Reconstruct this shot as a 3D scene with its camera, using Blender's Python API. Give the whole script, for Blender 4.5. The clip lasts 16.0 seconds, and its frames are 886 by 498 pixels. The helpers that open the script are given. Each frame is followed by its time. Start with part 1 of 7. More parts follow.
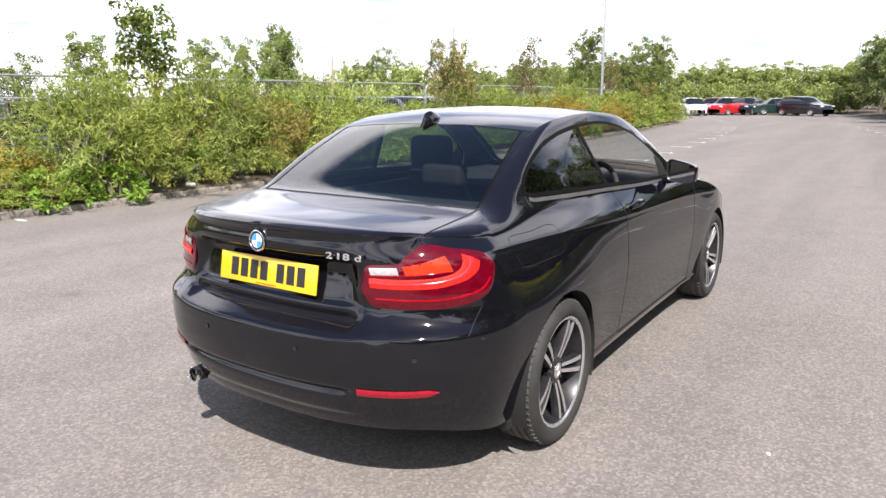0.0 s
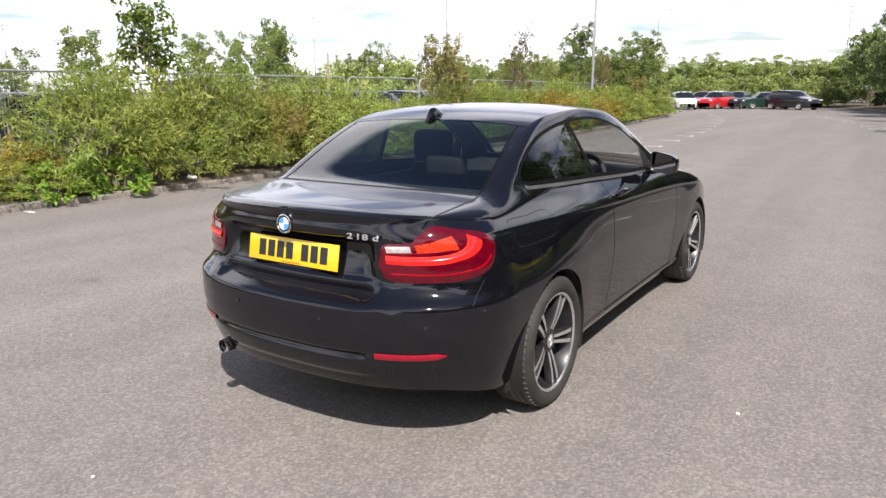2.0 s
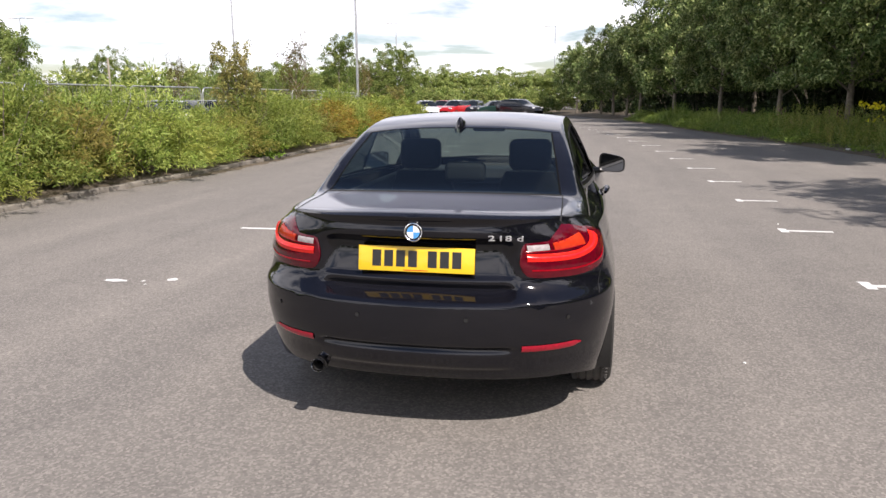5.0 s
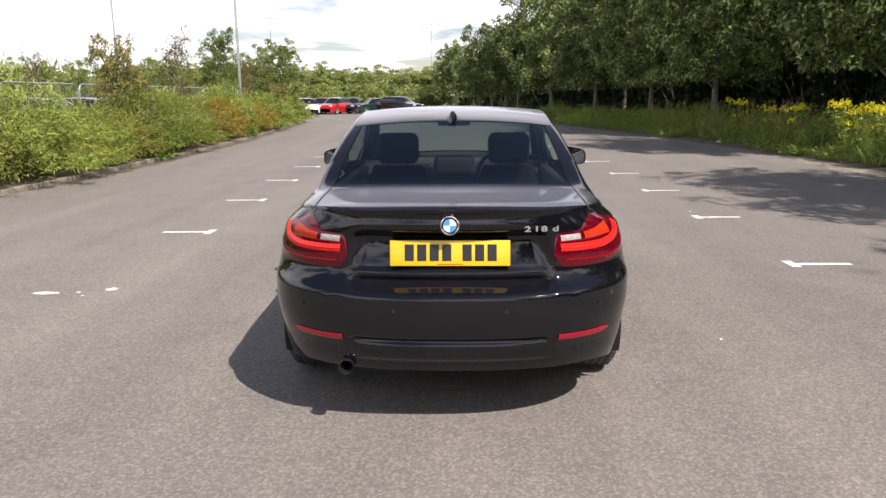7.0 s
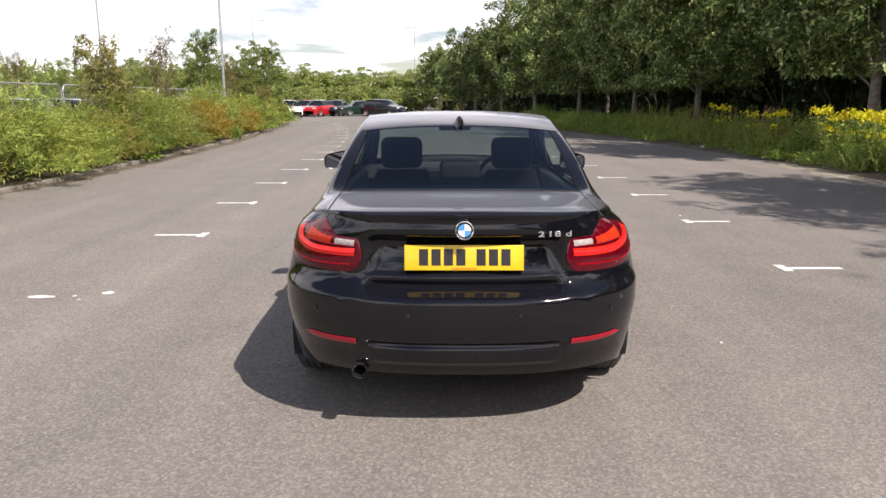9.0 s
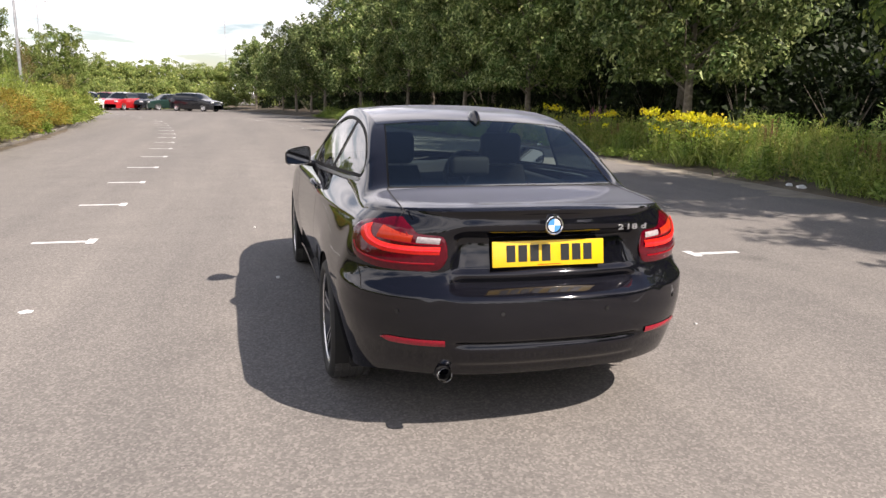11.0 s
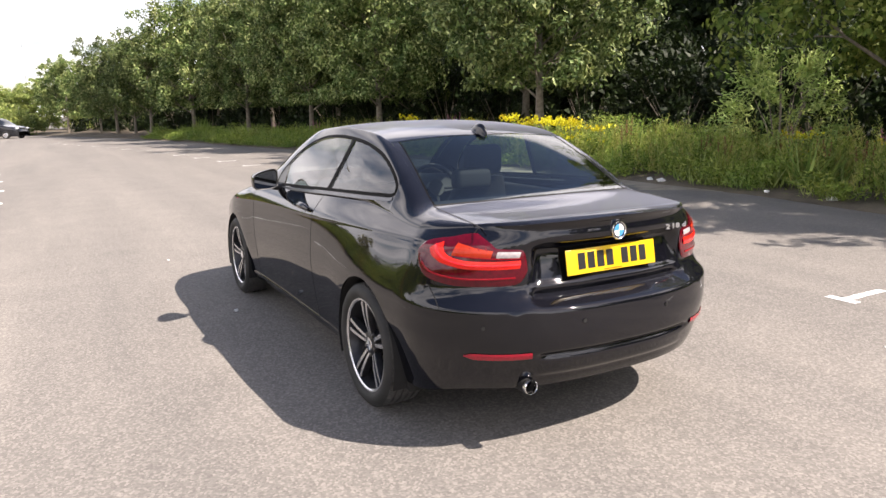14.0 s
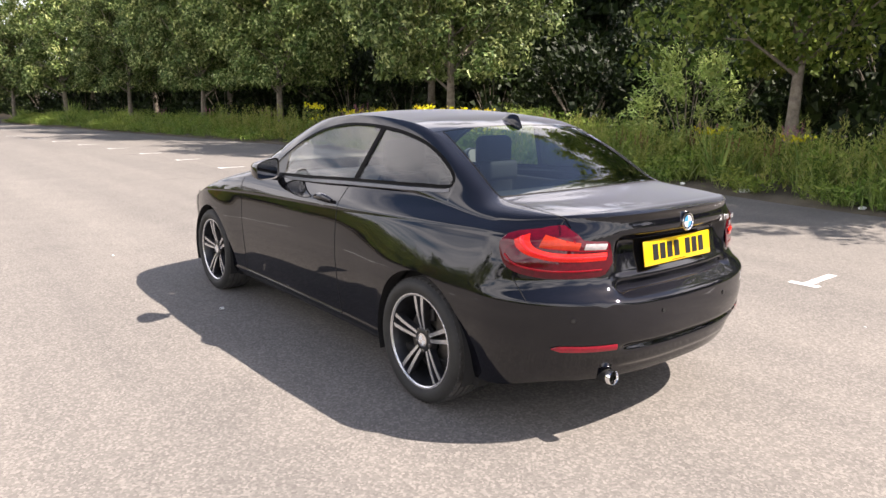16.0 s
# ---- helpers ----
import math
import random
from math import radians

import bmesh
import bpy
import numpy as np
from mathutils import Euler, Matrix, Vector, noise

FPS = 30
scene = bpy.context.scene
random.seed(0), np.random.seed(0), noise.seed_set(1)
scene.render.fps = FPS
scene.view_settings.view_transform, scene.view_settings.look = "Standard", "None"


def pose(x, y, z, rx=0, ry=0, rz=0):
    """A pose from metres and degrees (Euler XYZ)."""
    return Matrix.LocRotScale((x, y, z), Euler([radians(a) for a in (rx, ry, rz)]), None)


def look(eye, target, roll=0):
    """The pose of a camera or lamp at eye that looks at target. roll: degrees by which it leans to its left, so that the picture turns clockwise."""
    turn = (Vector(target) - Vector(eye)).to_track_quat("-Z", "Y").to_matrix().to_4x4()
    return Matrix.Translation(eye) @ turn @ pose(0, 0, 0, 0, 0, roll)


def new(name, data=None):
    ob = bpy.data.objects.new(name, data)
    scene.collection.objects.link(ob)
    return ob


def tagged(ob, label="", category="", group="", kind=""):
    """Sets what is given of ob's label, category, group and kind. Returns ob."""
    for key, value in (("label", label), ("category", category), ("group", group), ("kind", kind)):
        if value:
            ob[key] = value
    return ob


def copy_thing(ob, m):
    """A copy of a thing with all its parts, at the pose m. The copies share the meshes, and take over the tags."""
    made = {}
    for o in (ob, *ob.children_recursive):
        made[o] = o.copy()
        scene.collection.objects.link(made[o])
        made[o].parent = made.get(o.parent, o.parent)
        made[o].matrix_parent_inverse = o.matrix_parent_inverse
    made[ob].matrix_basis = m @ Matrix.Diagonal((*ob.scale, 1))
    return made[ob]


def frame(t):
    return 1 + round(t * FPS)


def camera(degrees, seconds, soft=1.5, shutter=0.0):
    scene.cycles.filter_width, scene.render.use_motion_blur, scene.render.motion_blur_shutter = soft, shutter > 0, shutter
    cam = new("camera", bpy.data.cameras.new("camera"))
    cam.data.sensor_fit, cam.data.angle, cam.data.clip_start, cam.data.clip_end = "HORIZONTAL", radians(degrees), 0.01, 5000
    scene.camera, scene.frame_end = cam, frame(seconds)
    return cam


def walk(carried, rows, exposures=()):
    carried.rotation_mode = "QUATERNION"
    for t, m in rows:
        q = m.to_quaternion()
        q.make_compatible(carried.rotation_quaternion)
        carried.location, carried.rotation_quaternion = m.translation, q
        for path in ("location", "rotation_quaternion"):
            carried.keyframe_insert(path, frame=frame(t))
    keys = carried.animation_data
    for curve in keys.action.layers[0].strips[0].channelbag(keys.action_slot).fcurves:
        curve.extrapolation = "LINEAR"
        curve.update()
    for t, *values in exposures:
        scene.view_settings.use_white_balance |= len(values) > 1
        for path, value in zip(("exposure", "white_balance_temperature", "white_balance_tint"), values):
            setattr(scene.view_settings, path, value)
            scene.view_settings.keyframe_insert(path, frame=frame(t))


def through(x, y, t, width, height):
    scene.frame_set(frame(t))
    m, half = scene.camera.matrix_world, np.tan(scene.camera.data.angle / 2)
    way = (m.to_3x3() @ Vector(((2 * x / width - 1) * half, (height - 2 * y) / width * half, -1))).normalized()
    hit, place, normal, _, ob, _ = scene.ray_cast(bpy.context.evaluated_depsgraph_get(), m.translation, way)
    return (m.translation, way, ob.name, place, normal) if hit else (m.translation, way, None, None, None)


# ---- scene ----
cam = camera(64.5, 16.0)
PATH = [
    (0, (1.997, -2.647, 1.473), (0.921, -1.016, 1.048), -0.2),
    (0.5, (2.108, -2.87, 1.499), (1.05, -1.229, 1.064), 1.1),
    (1, (2.118, -2.957, 1.498), (1.059, -1.319, 1.058), -0.2),
    (1.5, (2.132, -2.97, 1.495), (1.074, -1.328, 1.065), -0.5),
    (2, (2.134, -2.967, 1.495), (1.08, -1.326, 1.053), -0.2),
    (2.5, (2.13, -2.973, 1.497), (1.059, -1.343, 1.055), -0.5),
    (3, (2.016, -3.084, 1.491), (1.007, -1.414, 1.054), -0.6),
    (3.5, (1.763, -3.281, 1.507), (0.857, -1.55, 1.083), -1.5),
    (4, (1.402, -3.401, 1.49), (0.624, -1.604, 1.083), -2.1),
    (4.5, (1.044, -3.59, 1.487), (0.467, -1.722, 1.063), -1.3),
    (5, (0.711, -3.741, 1.508), (0.321, -1.825, 1.087), -0.3),
    (5.2, (0.594, -3.775, 1.503), (0.272, -1.844, 1.092), -1.4),
    (7.5, (0.009, -3.815, 1.489), (-0.021, -1.862, 1.058), 0.0),
    (8, (-0.001, -3.829, 1.492), (-0.028, -1.875, 1.069), -0.1),
    (10.3, (-0.732, -3.747, 1.507), (-0.46, -1.811, 1.083), 1.1),
    (10.5, (-0.902, -3.684, 1.486), (-0.537, -1.769, 1.041), 0.9),
    (11, (-1.239, -3.579, 1.467), (-0.714, -1.696, 1.045), 1.3),
    (11.5, (-1.546, -3.403, 1.484), (-0.865, -1.567, 1.073), 0.2),
    (12, (-1.865, -3.332, 1.495), (-1.01, -1.569, 1.092), -0.4),
    (12.5, (-2.003, -3.214, 1.496), (-1.088, -1.48, 1.096), -0.6),
    (13, (-2.098, -3.168, 1.482), (-1.146, -1.455, 1.081), -0.8),
    (13.5, (-2.148, -3.166, 1.483), (-1.186, -1.456, 1.096), -0.6),
    (14, (-2.162, -3.174, 1.485), (-1.21, -1.459, 1.094), -1.0),
    (14.5, (-2.17, -3.169, 1.483), (-1.21, -1.458, 1.095), -1.0),
    (15, (-2.261, -3.14, 1.48), (-1.266, -1.45, 1.091), -0.4),
    (15.5, (-2.477, -2.957, 1.464), (-1.399, -1.317, 1.08), -0.0),
    (16, (-2.827, -2.635, 1.482), (-1.603, -1.11, 1.064), 0.4),
]
EXPOSURES = [(0, 0.52, 6450, 17), (1, 0.27, 6500, 17), (2.5, 0.23, 6500, 17), (3.5, 0.18, 6500, 16), (5, 0.08, 6600, 17), (8, 0.07, 6800, 18), (11, 0.29, 6850, 18), (12.5, 0.62, 6900, 18), (14.5, 0.77, 6900, 18), (16, 0.86, 6900, 18)]
walk(cam, [(t, look(eye, target, roll)) for t, eye, target, roll in PATH], EXPOSURES)

# ---- world, sun ----
SUN_WAY = Vector((0.575, -0.59, 1.0)).normalized()
world = bpy.data.worlds.new("sky_world")
scene.world = world
world.use_nodes = True
wn, wl = world.node_tree.nodes, world.node_tree.links
wn.clear()
w_out = wn.new("ShaderNodeOutputWorld")
w_bg = wn.new("ShaderNodeBackground")
w_sky = wn.new("ShaderNodeTexSky")
w_sky.sky_type = "NISHITA"
w_sky.sun_disc = False
w_sky.sun_elevation = math.asin(SUN_WAY.z)
w_sky.sun_rotation = math.atan2(SUN_WAY.x, SUN_WAY.y)
w_sky.dust_density, w_sky.air_density, w_sky.ozone_density = 0.7, 1.0, 1.0
w_bg.inputs["Strength"].default_value = 0.118
# broken cloud, flattened towards the horizon
w_tc = wn.new("ShaderNodeTexCoord")
w_sep = wn.new("ShaderNodeSeparateXYZ")
w_add = wn.new("ShaderNodeMath")
w_add.operation, w_add.inputs[1].default_value = "ADD", 0.12
w_max = wn.new("ShaderNodeMath")
w_max.operation, w_max.inputs[1].default_value = "MAXIMUM", 0.06
w_dx = wn.new("ShaderNodeMath")
w_dx.operation = "DIVIDE"
w_dy = wn.new("ShaderNodeMath")
w_dy.operation = "DIVIDE"
w_com = wn.new("ShaderNodeCombineXYZ")
w_noise = wn.new("ShaderNodeTexNoise")
w_noise.inputs["Scale"].default_value, w_noise.inputs["Detail"].default_value = 0.85, 9.0
w_noise.inputs["Roughness"].default_value, w_noise.inputs["Distortion"].default_value = 0.58, 0.25
w_ramp = wn.new("ShaderNodeValToRGB")
w_ramp.color_ramp.elements[0].position, w_ramp.color_ramp.elements[1].position = 0.42, 0.56
w_shade = wn.new("ShaderNodeTexNoise")
w_shade.inputs["Scale"].default_value, w_shade.inputs["Detail"].default_value = 1.7, 5.0
w_sr = wn.new("ShaderNodeValToRGB")
w_sr.color_ramp.elements[0].color, w_sr.color_ramp.elements[1].color = (10.6, 11.0, 11.7, 1), (15.2, 15.5, 16.0, 1)
w_sr.color_ramp.elements[0].position, w_sr.color_ramp.elements[1].position = 0.33, 0.68
w_mix = wn.new("ShaderNodeMix")
w_mix.data_type = "RGBA"
wl.new(w_tc.outputs["Generated"], w_sep.inputs[0])
wl.new(w_sep.outputs["Z"], w_add.inputs[0])
wl.new(w_add.outputs[0], w_max.inputs[0])
wl.new(w_sep.outputs["X"], w_dx.inputs[0])
wl.new(w_max.outputs[0], w_dx.inputs[1])
wl.new(w_sep.outputs["Y"], w_dy.inputs[0])
wl.new(w_max.outputs[0], w_dy.inputs[1])
wl.new(w_dx.outputs[0], w_com.inputs[0])
wl.new(w_dy.outputs[0], w_com.inputs[1])
wl.new(w_com.outputs[0], w_noise.inputs["Vector"])
wl.new(w_com.outputs[0], w_shade.inputs["Vector"])
# cloud thins out overhead
w_thin = wn.new("ShaderNodeMapRange")
w_thin.inputs["From Min"].default_value, w_thin.inputs["From Max"].default_value = 0.56, 0.70
w_thin.inputs["To Min"].default_value, w_thin.inputs["To Max"].default_value = 0.04, -0.40
w_cov = wn.new("ShaderNodeMath")
w_cov.operation = "ADD"
wl.new(w_sep.outputs["Z"], w_thin.inputs[0])
wl.new(w_noise.outputs["Fac"], w_cov.inputs[0])
wl.new(w_thin.outputs[0], w_cov.inputs[1])
wl.new(w_cov.outputs[0], w_ramp.inputs[0])
# cloud is brighter towards the sun
w_dot = wn.new("ShaderNodeVectorMath")
w_dot.operation, w_dot.inputs[1].default_value = "DOT_PRODUCT", SUN_WAY
w_lit = wn.new("ShaderNodeMath")
w_lit.operation, w_lit.inputs[1].default_value = "MULTIPLY_ADD", 0.10
wl.new(w_tc.outputs["Generated"], w_dot.inputs[0])
wl.new(w_dot.outputs["Value"], w_lit.inputs[0])
wl.new(w_shade.outputs["Fac"], w_lit.inputs[2])
wl.new(w_lit.outputs[0], w_sr.inputs[0])
wl.new(w_ramp.outputs["Color"], w_mix.inputs["Factor"])
wl.new(w_sky.outputs[0], w_mix.inputs["A"])
wl.new(w_sr.outputs["Color"], w_mix.inputs["B"])
wl.new(w_mix.outputs["Result"], w_bg.inputs["Color"])
wl.new(w_bg.outputs[0], w_out.inputs[0])

sun = new("sun", bpy.data.lights.new("sun", "SUN"))
sun.data.energy, sun.data.angle, sun.data.color = 7.0, radians(0.53), (1.0, 0.95, 0.87)
sun.matrix_world = look(SUN_WAY * 50, (0, 0, 0))

# ---- materials ----
def node(nt, kind, **values):
    n = nt.nodes.new(kind)
    for k, v in values.items():
        n.inputs[k.replace("_", " ")].default_value = v
    return n


def base_material(name):
    m = bpy.data.materials.new(name)
    m.use_nodes = True
    nt = m.node_tree
    return m, nt, nt.nodes["Principled BSDF"]


def coords(nt, scale=1.0, kind="Object"):
    tc, mp = nt.nodes.new("ShaderNodeTexCoord"), nt.nodes.new("ShaderNodeMapping")
    mp.inputs["Scale"].default_value = (scale,) * 3 if isinstance(scale, (int, float)) else scale
    nt.links.new(tc.outputs[kind], mp.inputs["Vector"])
    return mp.outputs[0]


def ramp(nt, fac, stops):
    r = nt.nodes.new("ShaderNodeValToRGB")
    el = r.color_ramp.elements
    while len(el) < len(stops):
        el.new(0.5)
    for e, (p, c) in zip(el, stops):
        e.position, e.color = p, (*c, 1) if len(c) == 3 else c
    nt.links.new(fac, r.inputs[0])
    return r.outputs["Color"]


def blend(nt, fac, a, b, mode="MIX"):
    mx = nt.nodes.new("ShaderNodeMix")
    mx.data_type, mx.blend_type = "RGBA", mode
    for sock, v in (("Factor", fac), ("A", a), ("B", b)):
        if isinstance(v, (int, float)):
            mx.inputs[sock].default_value = v
        elif isinstance(v, tuple):
            mx.inputs[sock].default_value = (*v, 1) if len(v) == 3 else v
        else:
            nt.links.new(v, mx.inputs[sock])
    return mx.outputs["Result"]


def bump(nt, bsdf, height, strength, distance):
    b = node(nt, "ShaderNodeBump", Strength=strength, Distance=distance)
    nt.links.new(height, b.inputs["Height"])
    nt.links.new(b.outputs[0], bsdf.inputs["Normal"])


def noise_tex(nt, vec, scale, detail=5.0, rough=0.55):
    n = node(nt, "ShaderNodeTexNoise", Scale=scale, Detail=detail, Roughness=rough)
    nt.links.new(vec, n.inputs["Vector"])
    return n.outputs["Fac"]


def mottled(name, dark, light, scale=4.0, rough=0.6, metal=0.0, grain=60.0, relief=0.002, coat=0.0, spec=0.5):
    """A surface whose colour wanders between two tones, with a fine grain."""
    m, nt, b = base_material(name)
    v = coords(nt)
    big, fine = noise_tex(nt, v, scale), noise_tex(nt, v, grain, 3.0)
    c = ramp(nt, big, [(0.3, dark), (0.7, light)])
    c = blend(nt, 0.25, c, ramp(nt, fine, [(0.35, dark), (0.65, light)]))
    nt.links.new(c, b.inputs["Base Color"])
    b.inputs["Roughness"].default_value, b.inputs["Metallic"].default_value = rough, metal
    b.inputs["Coat Weight"].default_value, b.inputs["Coat Roughness"].default_value = coat, 0.03
    b.inputs["Specular IOR Level"].default_value = spec
    bump(nt, b, fine, 0.4, relief)
    return m


def paint(name, colour, flake=0.02, rough=0.28, dust_and_sheen=0.02, metal=0.35):
    """Car paint: a base coat with fine flake under a dusty clear coat; level parts get an added pale sheen."""
    m, nt, b = base_material(name)
    v = coords(nt)
    fl = noise_tex(nt, v, 900.0, 2.0)
    dirt = noise_tex(nt, v, 7.0, 8.0, 0.65)
    c2 = tuple(min(1, x + flake) for x in colour)
    c = ramp(nt, fl, [(0.4, colour), (0.75, c2)])
    nt.links.new(c, b.inputs["Base Color"])
    b.inputs["Metallic"].default_value, b.inputs["Roughness"].default_value = metal, rough
    b.inputs["Coat Weight"].default_value, b.inputs["Coat IOR"].default_value = 1.0, 1.52
    b.inputs["Specular IOR Level"].default_value = 0.0
    # pale bluish sheen put on the level parts, standing in for reflected sky
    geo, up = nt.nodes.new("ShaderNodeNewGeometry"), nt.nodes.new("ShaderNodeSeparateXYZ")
    level_sheen = nt.nodes.new("ShaderNodeMapRange")
    level_sheen.inputs["From Min"].default_value, level_sheen.inputs["From Max"].default_value, level_sheen.inputs["To Max"].default_value = 0.80, 0.99, dust_and_sheen * 80
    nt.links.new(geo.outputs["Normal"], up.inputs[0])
    nt.links.new(up.outputs["Z"], level_sheen.inputs["Value"])
    nt.links.new(level_sheen.outputs[0], b.inputs["Sheen Weight"])
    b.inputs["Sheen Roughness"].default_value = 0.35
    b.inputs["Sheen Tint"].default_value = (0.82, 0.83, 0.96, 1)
    cr = ramp(nt, dirt, [(0.35, (0.03, 0.03, 0.03)), (0.8, (0.03 + dust_and_sheen * 3,) * 3)])
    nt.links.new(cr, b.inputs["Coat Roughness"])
    return m


def foliage(name, tones, through=0.35, rough=0.55):
    """Leaves: tones spread leaf by leaf, some light shining through."""
    m = bpy.data.materials.new(name)
    m.use_nodes = True
    nt = m.node_tree
    nt.nodes.clear()
    out = nt.nodes.new("ShaderNodeOutputMaterial")
    geo, info = nt.nodes.new("ShaderNodeNewGeometry"), nt.nodes.new("ShaderNodeObjectInfo")
    c = ramp(nt, geo.outputs["Random Per Island"], [(i / max(1, len(tones) - 1), t) for i, t in enumerate(tones)])
    hsv = nt.nodes.new("ShaderNodeHueSaturation")
    mr = nt.nodes.new("ShaderNodeMapRange")
    mr.inputs["To Min"].default_value, mr.inputs["To Max"].default_value = 0.75, 1.25
    nt.links.new(info.outputs["Random"], mr.inputs["Value"])
    nt.links.new(mr.outputs[0], hsv.inputs["Value"])
    v = coords(nt)
    patch = noise_tex(nt, v, 1.3, 3.0)
    mr2 = nt.nodes.new("ShaderNodeMapRange")
    mr2.inputs["From Min"].default_value, mr2.inputs["From Max"].default_value = 0.3, 0.7
    mr2.inputs["To Min"].default_value, mr2.inputs["To Max"].default_value = 0.475, 0.525
    nt.links.new(patch, mr2.inputs["Value"])
    nt.links.new(mr2.outputs[0], hsv.inputs["Hue"])
    nt.links.new(c, hsv.inputs["Color"])
    p = node(nt, "ShaderNodeBsdfPrincipled", Roughness=rough)
    p.inputs["Specular IOR Level"].default_value = 0.2
    tr = nt.nodes.new("ShaderNodeBsdfTranslucent")
    mx = nt.nodes.new("ShaderNodeMixShader")
    mx.inputs[0].default_value = through
    nt.links.new(hsv.outputs[0], p.inputs["Base Color"])
    nt.links.new(hsv.outputs[0], tr.inputs["Color"])
    nt.links.new(p.outputs[0], mx.inputs[1])
    nt.links.new(tr.outputs[0], mx.inputs[2])
    nt.links.new(mx.outputs[0], out.inputs[0])
    return m


def pane(name, tint, gloss=0.055, rough=0.0):
    """A thin pane: tinted see-through with a mirror coat by Fresnel."""
    m = bpy.data.materials.new(name)
    m.use_nodes = True
    nt = m.node_tree
    nt.nodes.clear()
    out = nt.nodes.new("ShaderNodeOutputMaterial")
    tr = nt.nodes.new("ShaderNodeBsdfTransparent")
    tr.inputs[0].default_value = (*tint, 1)
    gl = node(nt, "ShaderNodeBsdfAnisotropic", Roughness=rough)
    lw = nt.nodes.new("ShaderNodeLayerWeight")
    lw.inputs["Blend"].default_value = 0.5
    pw = nt.nodes.new("ShaderNodeMath")
    pw.operation, pw.inputs[1].default_value = "POWER", 3.5
    fr = nt.nodes.new("ShaderNodeMath")
    fr.operation, fr.inputs[1].default_value, fr.inputs[2].default_value = "MULTIPLY_ADD", 0.75, gloss
    nt.links.new(lw.outputs["Facing"], pw.inputs[0])
    nt.links.new(pw.outputs[0], fr.inputs[0])
    mx = nt.nodes.new("ShaderNodeMixShader")
    nt.links.new(fr.outputs[0], mx.inputs[0])
    nt.links.new(tr.outputs[0], mx.inputs[1])
    nt.links.new(gl.outputs[0], mx.inputs[2])
    nt.links.new(mx.outputs[0], out.inputs[0])
    return m


def asphalt_material():
    m, nt, b = base_material("worn_asphalt")
    v = coords(nt)
    big = noise_tex(nt, v, 0.16, 6.0, 0.6)
    mid = noise_tex(nt, v, 1.6, 6.0, 0.65)
    fine = noise_tex(nt, v, 85.0, 3.0, 0.7)
    vor = node(nt, "ShaderNodeTexVoronoi", Scale=92.0)
    nt.links.new(v, vor.inputs["Vector"])
    c = ramp(nt, big, [(0.3, (0.138, 0.126, 0.114)), (0.7, (0.190, 0.173, 0.155))])
    c = blend(nt, 0.4, c, ramp(nt, mid, [(0.3, (0.10, 0.095, 0.090)), (0.72, (0.21, 0.196, 0.178))]))
    stones = ramp(nt, vor.outputs["Color"], [(0.1, (0.070, 0.067, 0.064)), (0.55, (0.16, 0.152, 0.143)), (0.9, (0.34, 0.318, 0.288))])
    c = blend(nt, 0.40, c, stones)
    # a few oil drips and rubber scuffs
    spots = node(nt, "ShaderNodeTexVoronoi", Scale=0.55)
    nt.links.new(v, spots.inputs["Vector"])
    sp = ramp(nt, spots.outputs["Distance"], [(0.02, (0.35, 0.35, 0.35)), (0.09, (1, 1, 1))])
    c = blend(nt, 0.4, c, sp, "MULTIPLY")
    # long pale wheel tracks, aslant
    v2 = coords(nt, (0.9, 0.055, 1.0))
    tracks = noise_tex(nt, v2, 1.0, 4.0, 0.6)
    c = blend(nt, 0.5, c, ramp(nt, tracks, [(0.35, (0.80, 0.80, 0.80)), (0.68, (1.28, 1.26, 1.22))]), "MULTIPLY")
    nt.links.new(c, b.inputs["Base Color"])
    b.inputs["Roughness"].default_value = 0.9
    b.inputs["Specular IOR Level"].default_value = 0.3
    h = blend(nt, 0.5, vor.outputs["Distance"], fine)
    bump(nt, b, h, 0.38, 0.004)
    return m


M_ASPHALT = asphalt_material()
M_LINE = mottled("worn_white_road_paint", (0.42, 0.42, 0.41), (0.80, 0.80, 0.78), 9.0, 0.75, grain=140.0)
M_KERB = mottled("concrete_kerb", (0.13, 0.118, 0.10), (0.27, 0.245, 0.21), 3.0, 0.9, grain=70.0, relief=0.004)
M_SOIL = mottled("dry_soil", (0.055, 0.043, 0.03), (0.16, 0.13, 0.09), 2.0, 0.95, grain=40.0, relief=0.02)
M_SAND = mottled("pale_sandy_soil", (0.15, 0.13, 0.10), (0.30, 0.265, 0.21), 3.0, 0.95, grain=60.0, relief=0.008)
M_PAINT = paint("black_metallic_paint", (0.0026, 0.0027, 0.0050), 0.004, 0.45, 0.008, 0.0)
M_TRIM = mottled("satin_black_trim", (0.008, 0.008, 0.008), (0.018, 0.018, 0.018), 12.0, 0.35)
M_GLOSSTRIM = mottled("gloss_black_trim", (0.004, 0.004, 0.004), (0.007, 0.007, 0.007), 12.0, 0.08, relief=0.0)
M_RUBBER = mottled("black_window_rubber", (0.003, 0.003, 0.003), (0.006, 0.006, 0.006), 30.0, 0.6, relief=0.0, spec=0.06)
M_WAIST = mottled("satin_grey_strip", (0.09, 0.09, 0.095), (0.14, 0.14, 0.145), 20.0, 0.3, 0.4, relief=0.0)
M_UNDER = mottled("black_underbody", (0.006, 0.006, 0.006), (0.014, 0.013, 0.012), 6.0, 0.9)
M_TYRE = mottled("tyre_rubber", (0.012, 0.012, 0.012), (0.03, 0.029, 0.027), 10.0, 0.75, grain=120.0, relief=0.001)
M_TREAD = mottled("dusty_tread_rubber", (0.03, 0.03, 0.029), (0.085, 0.08, 0.075), 14.0, 0.85, grain=150.0)
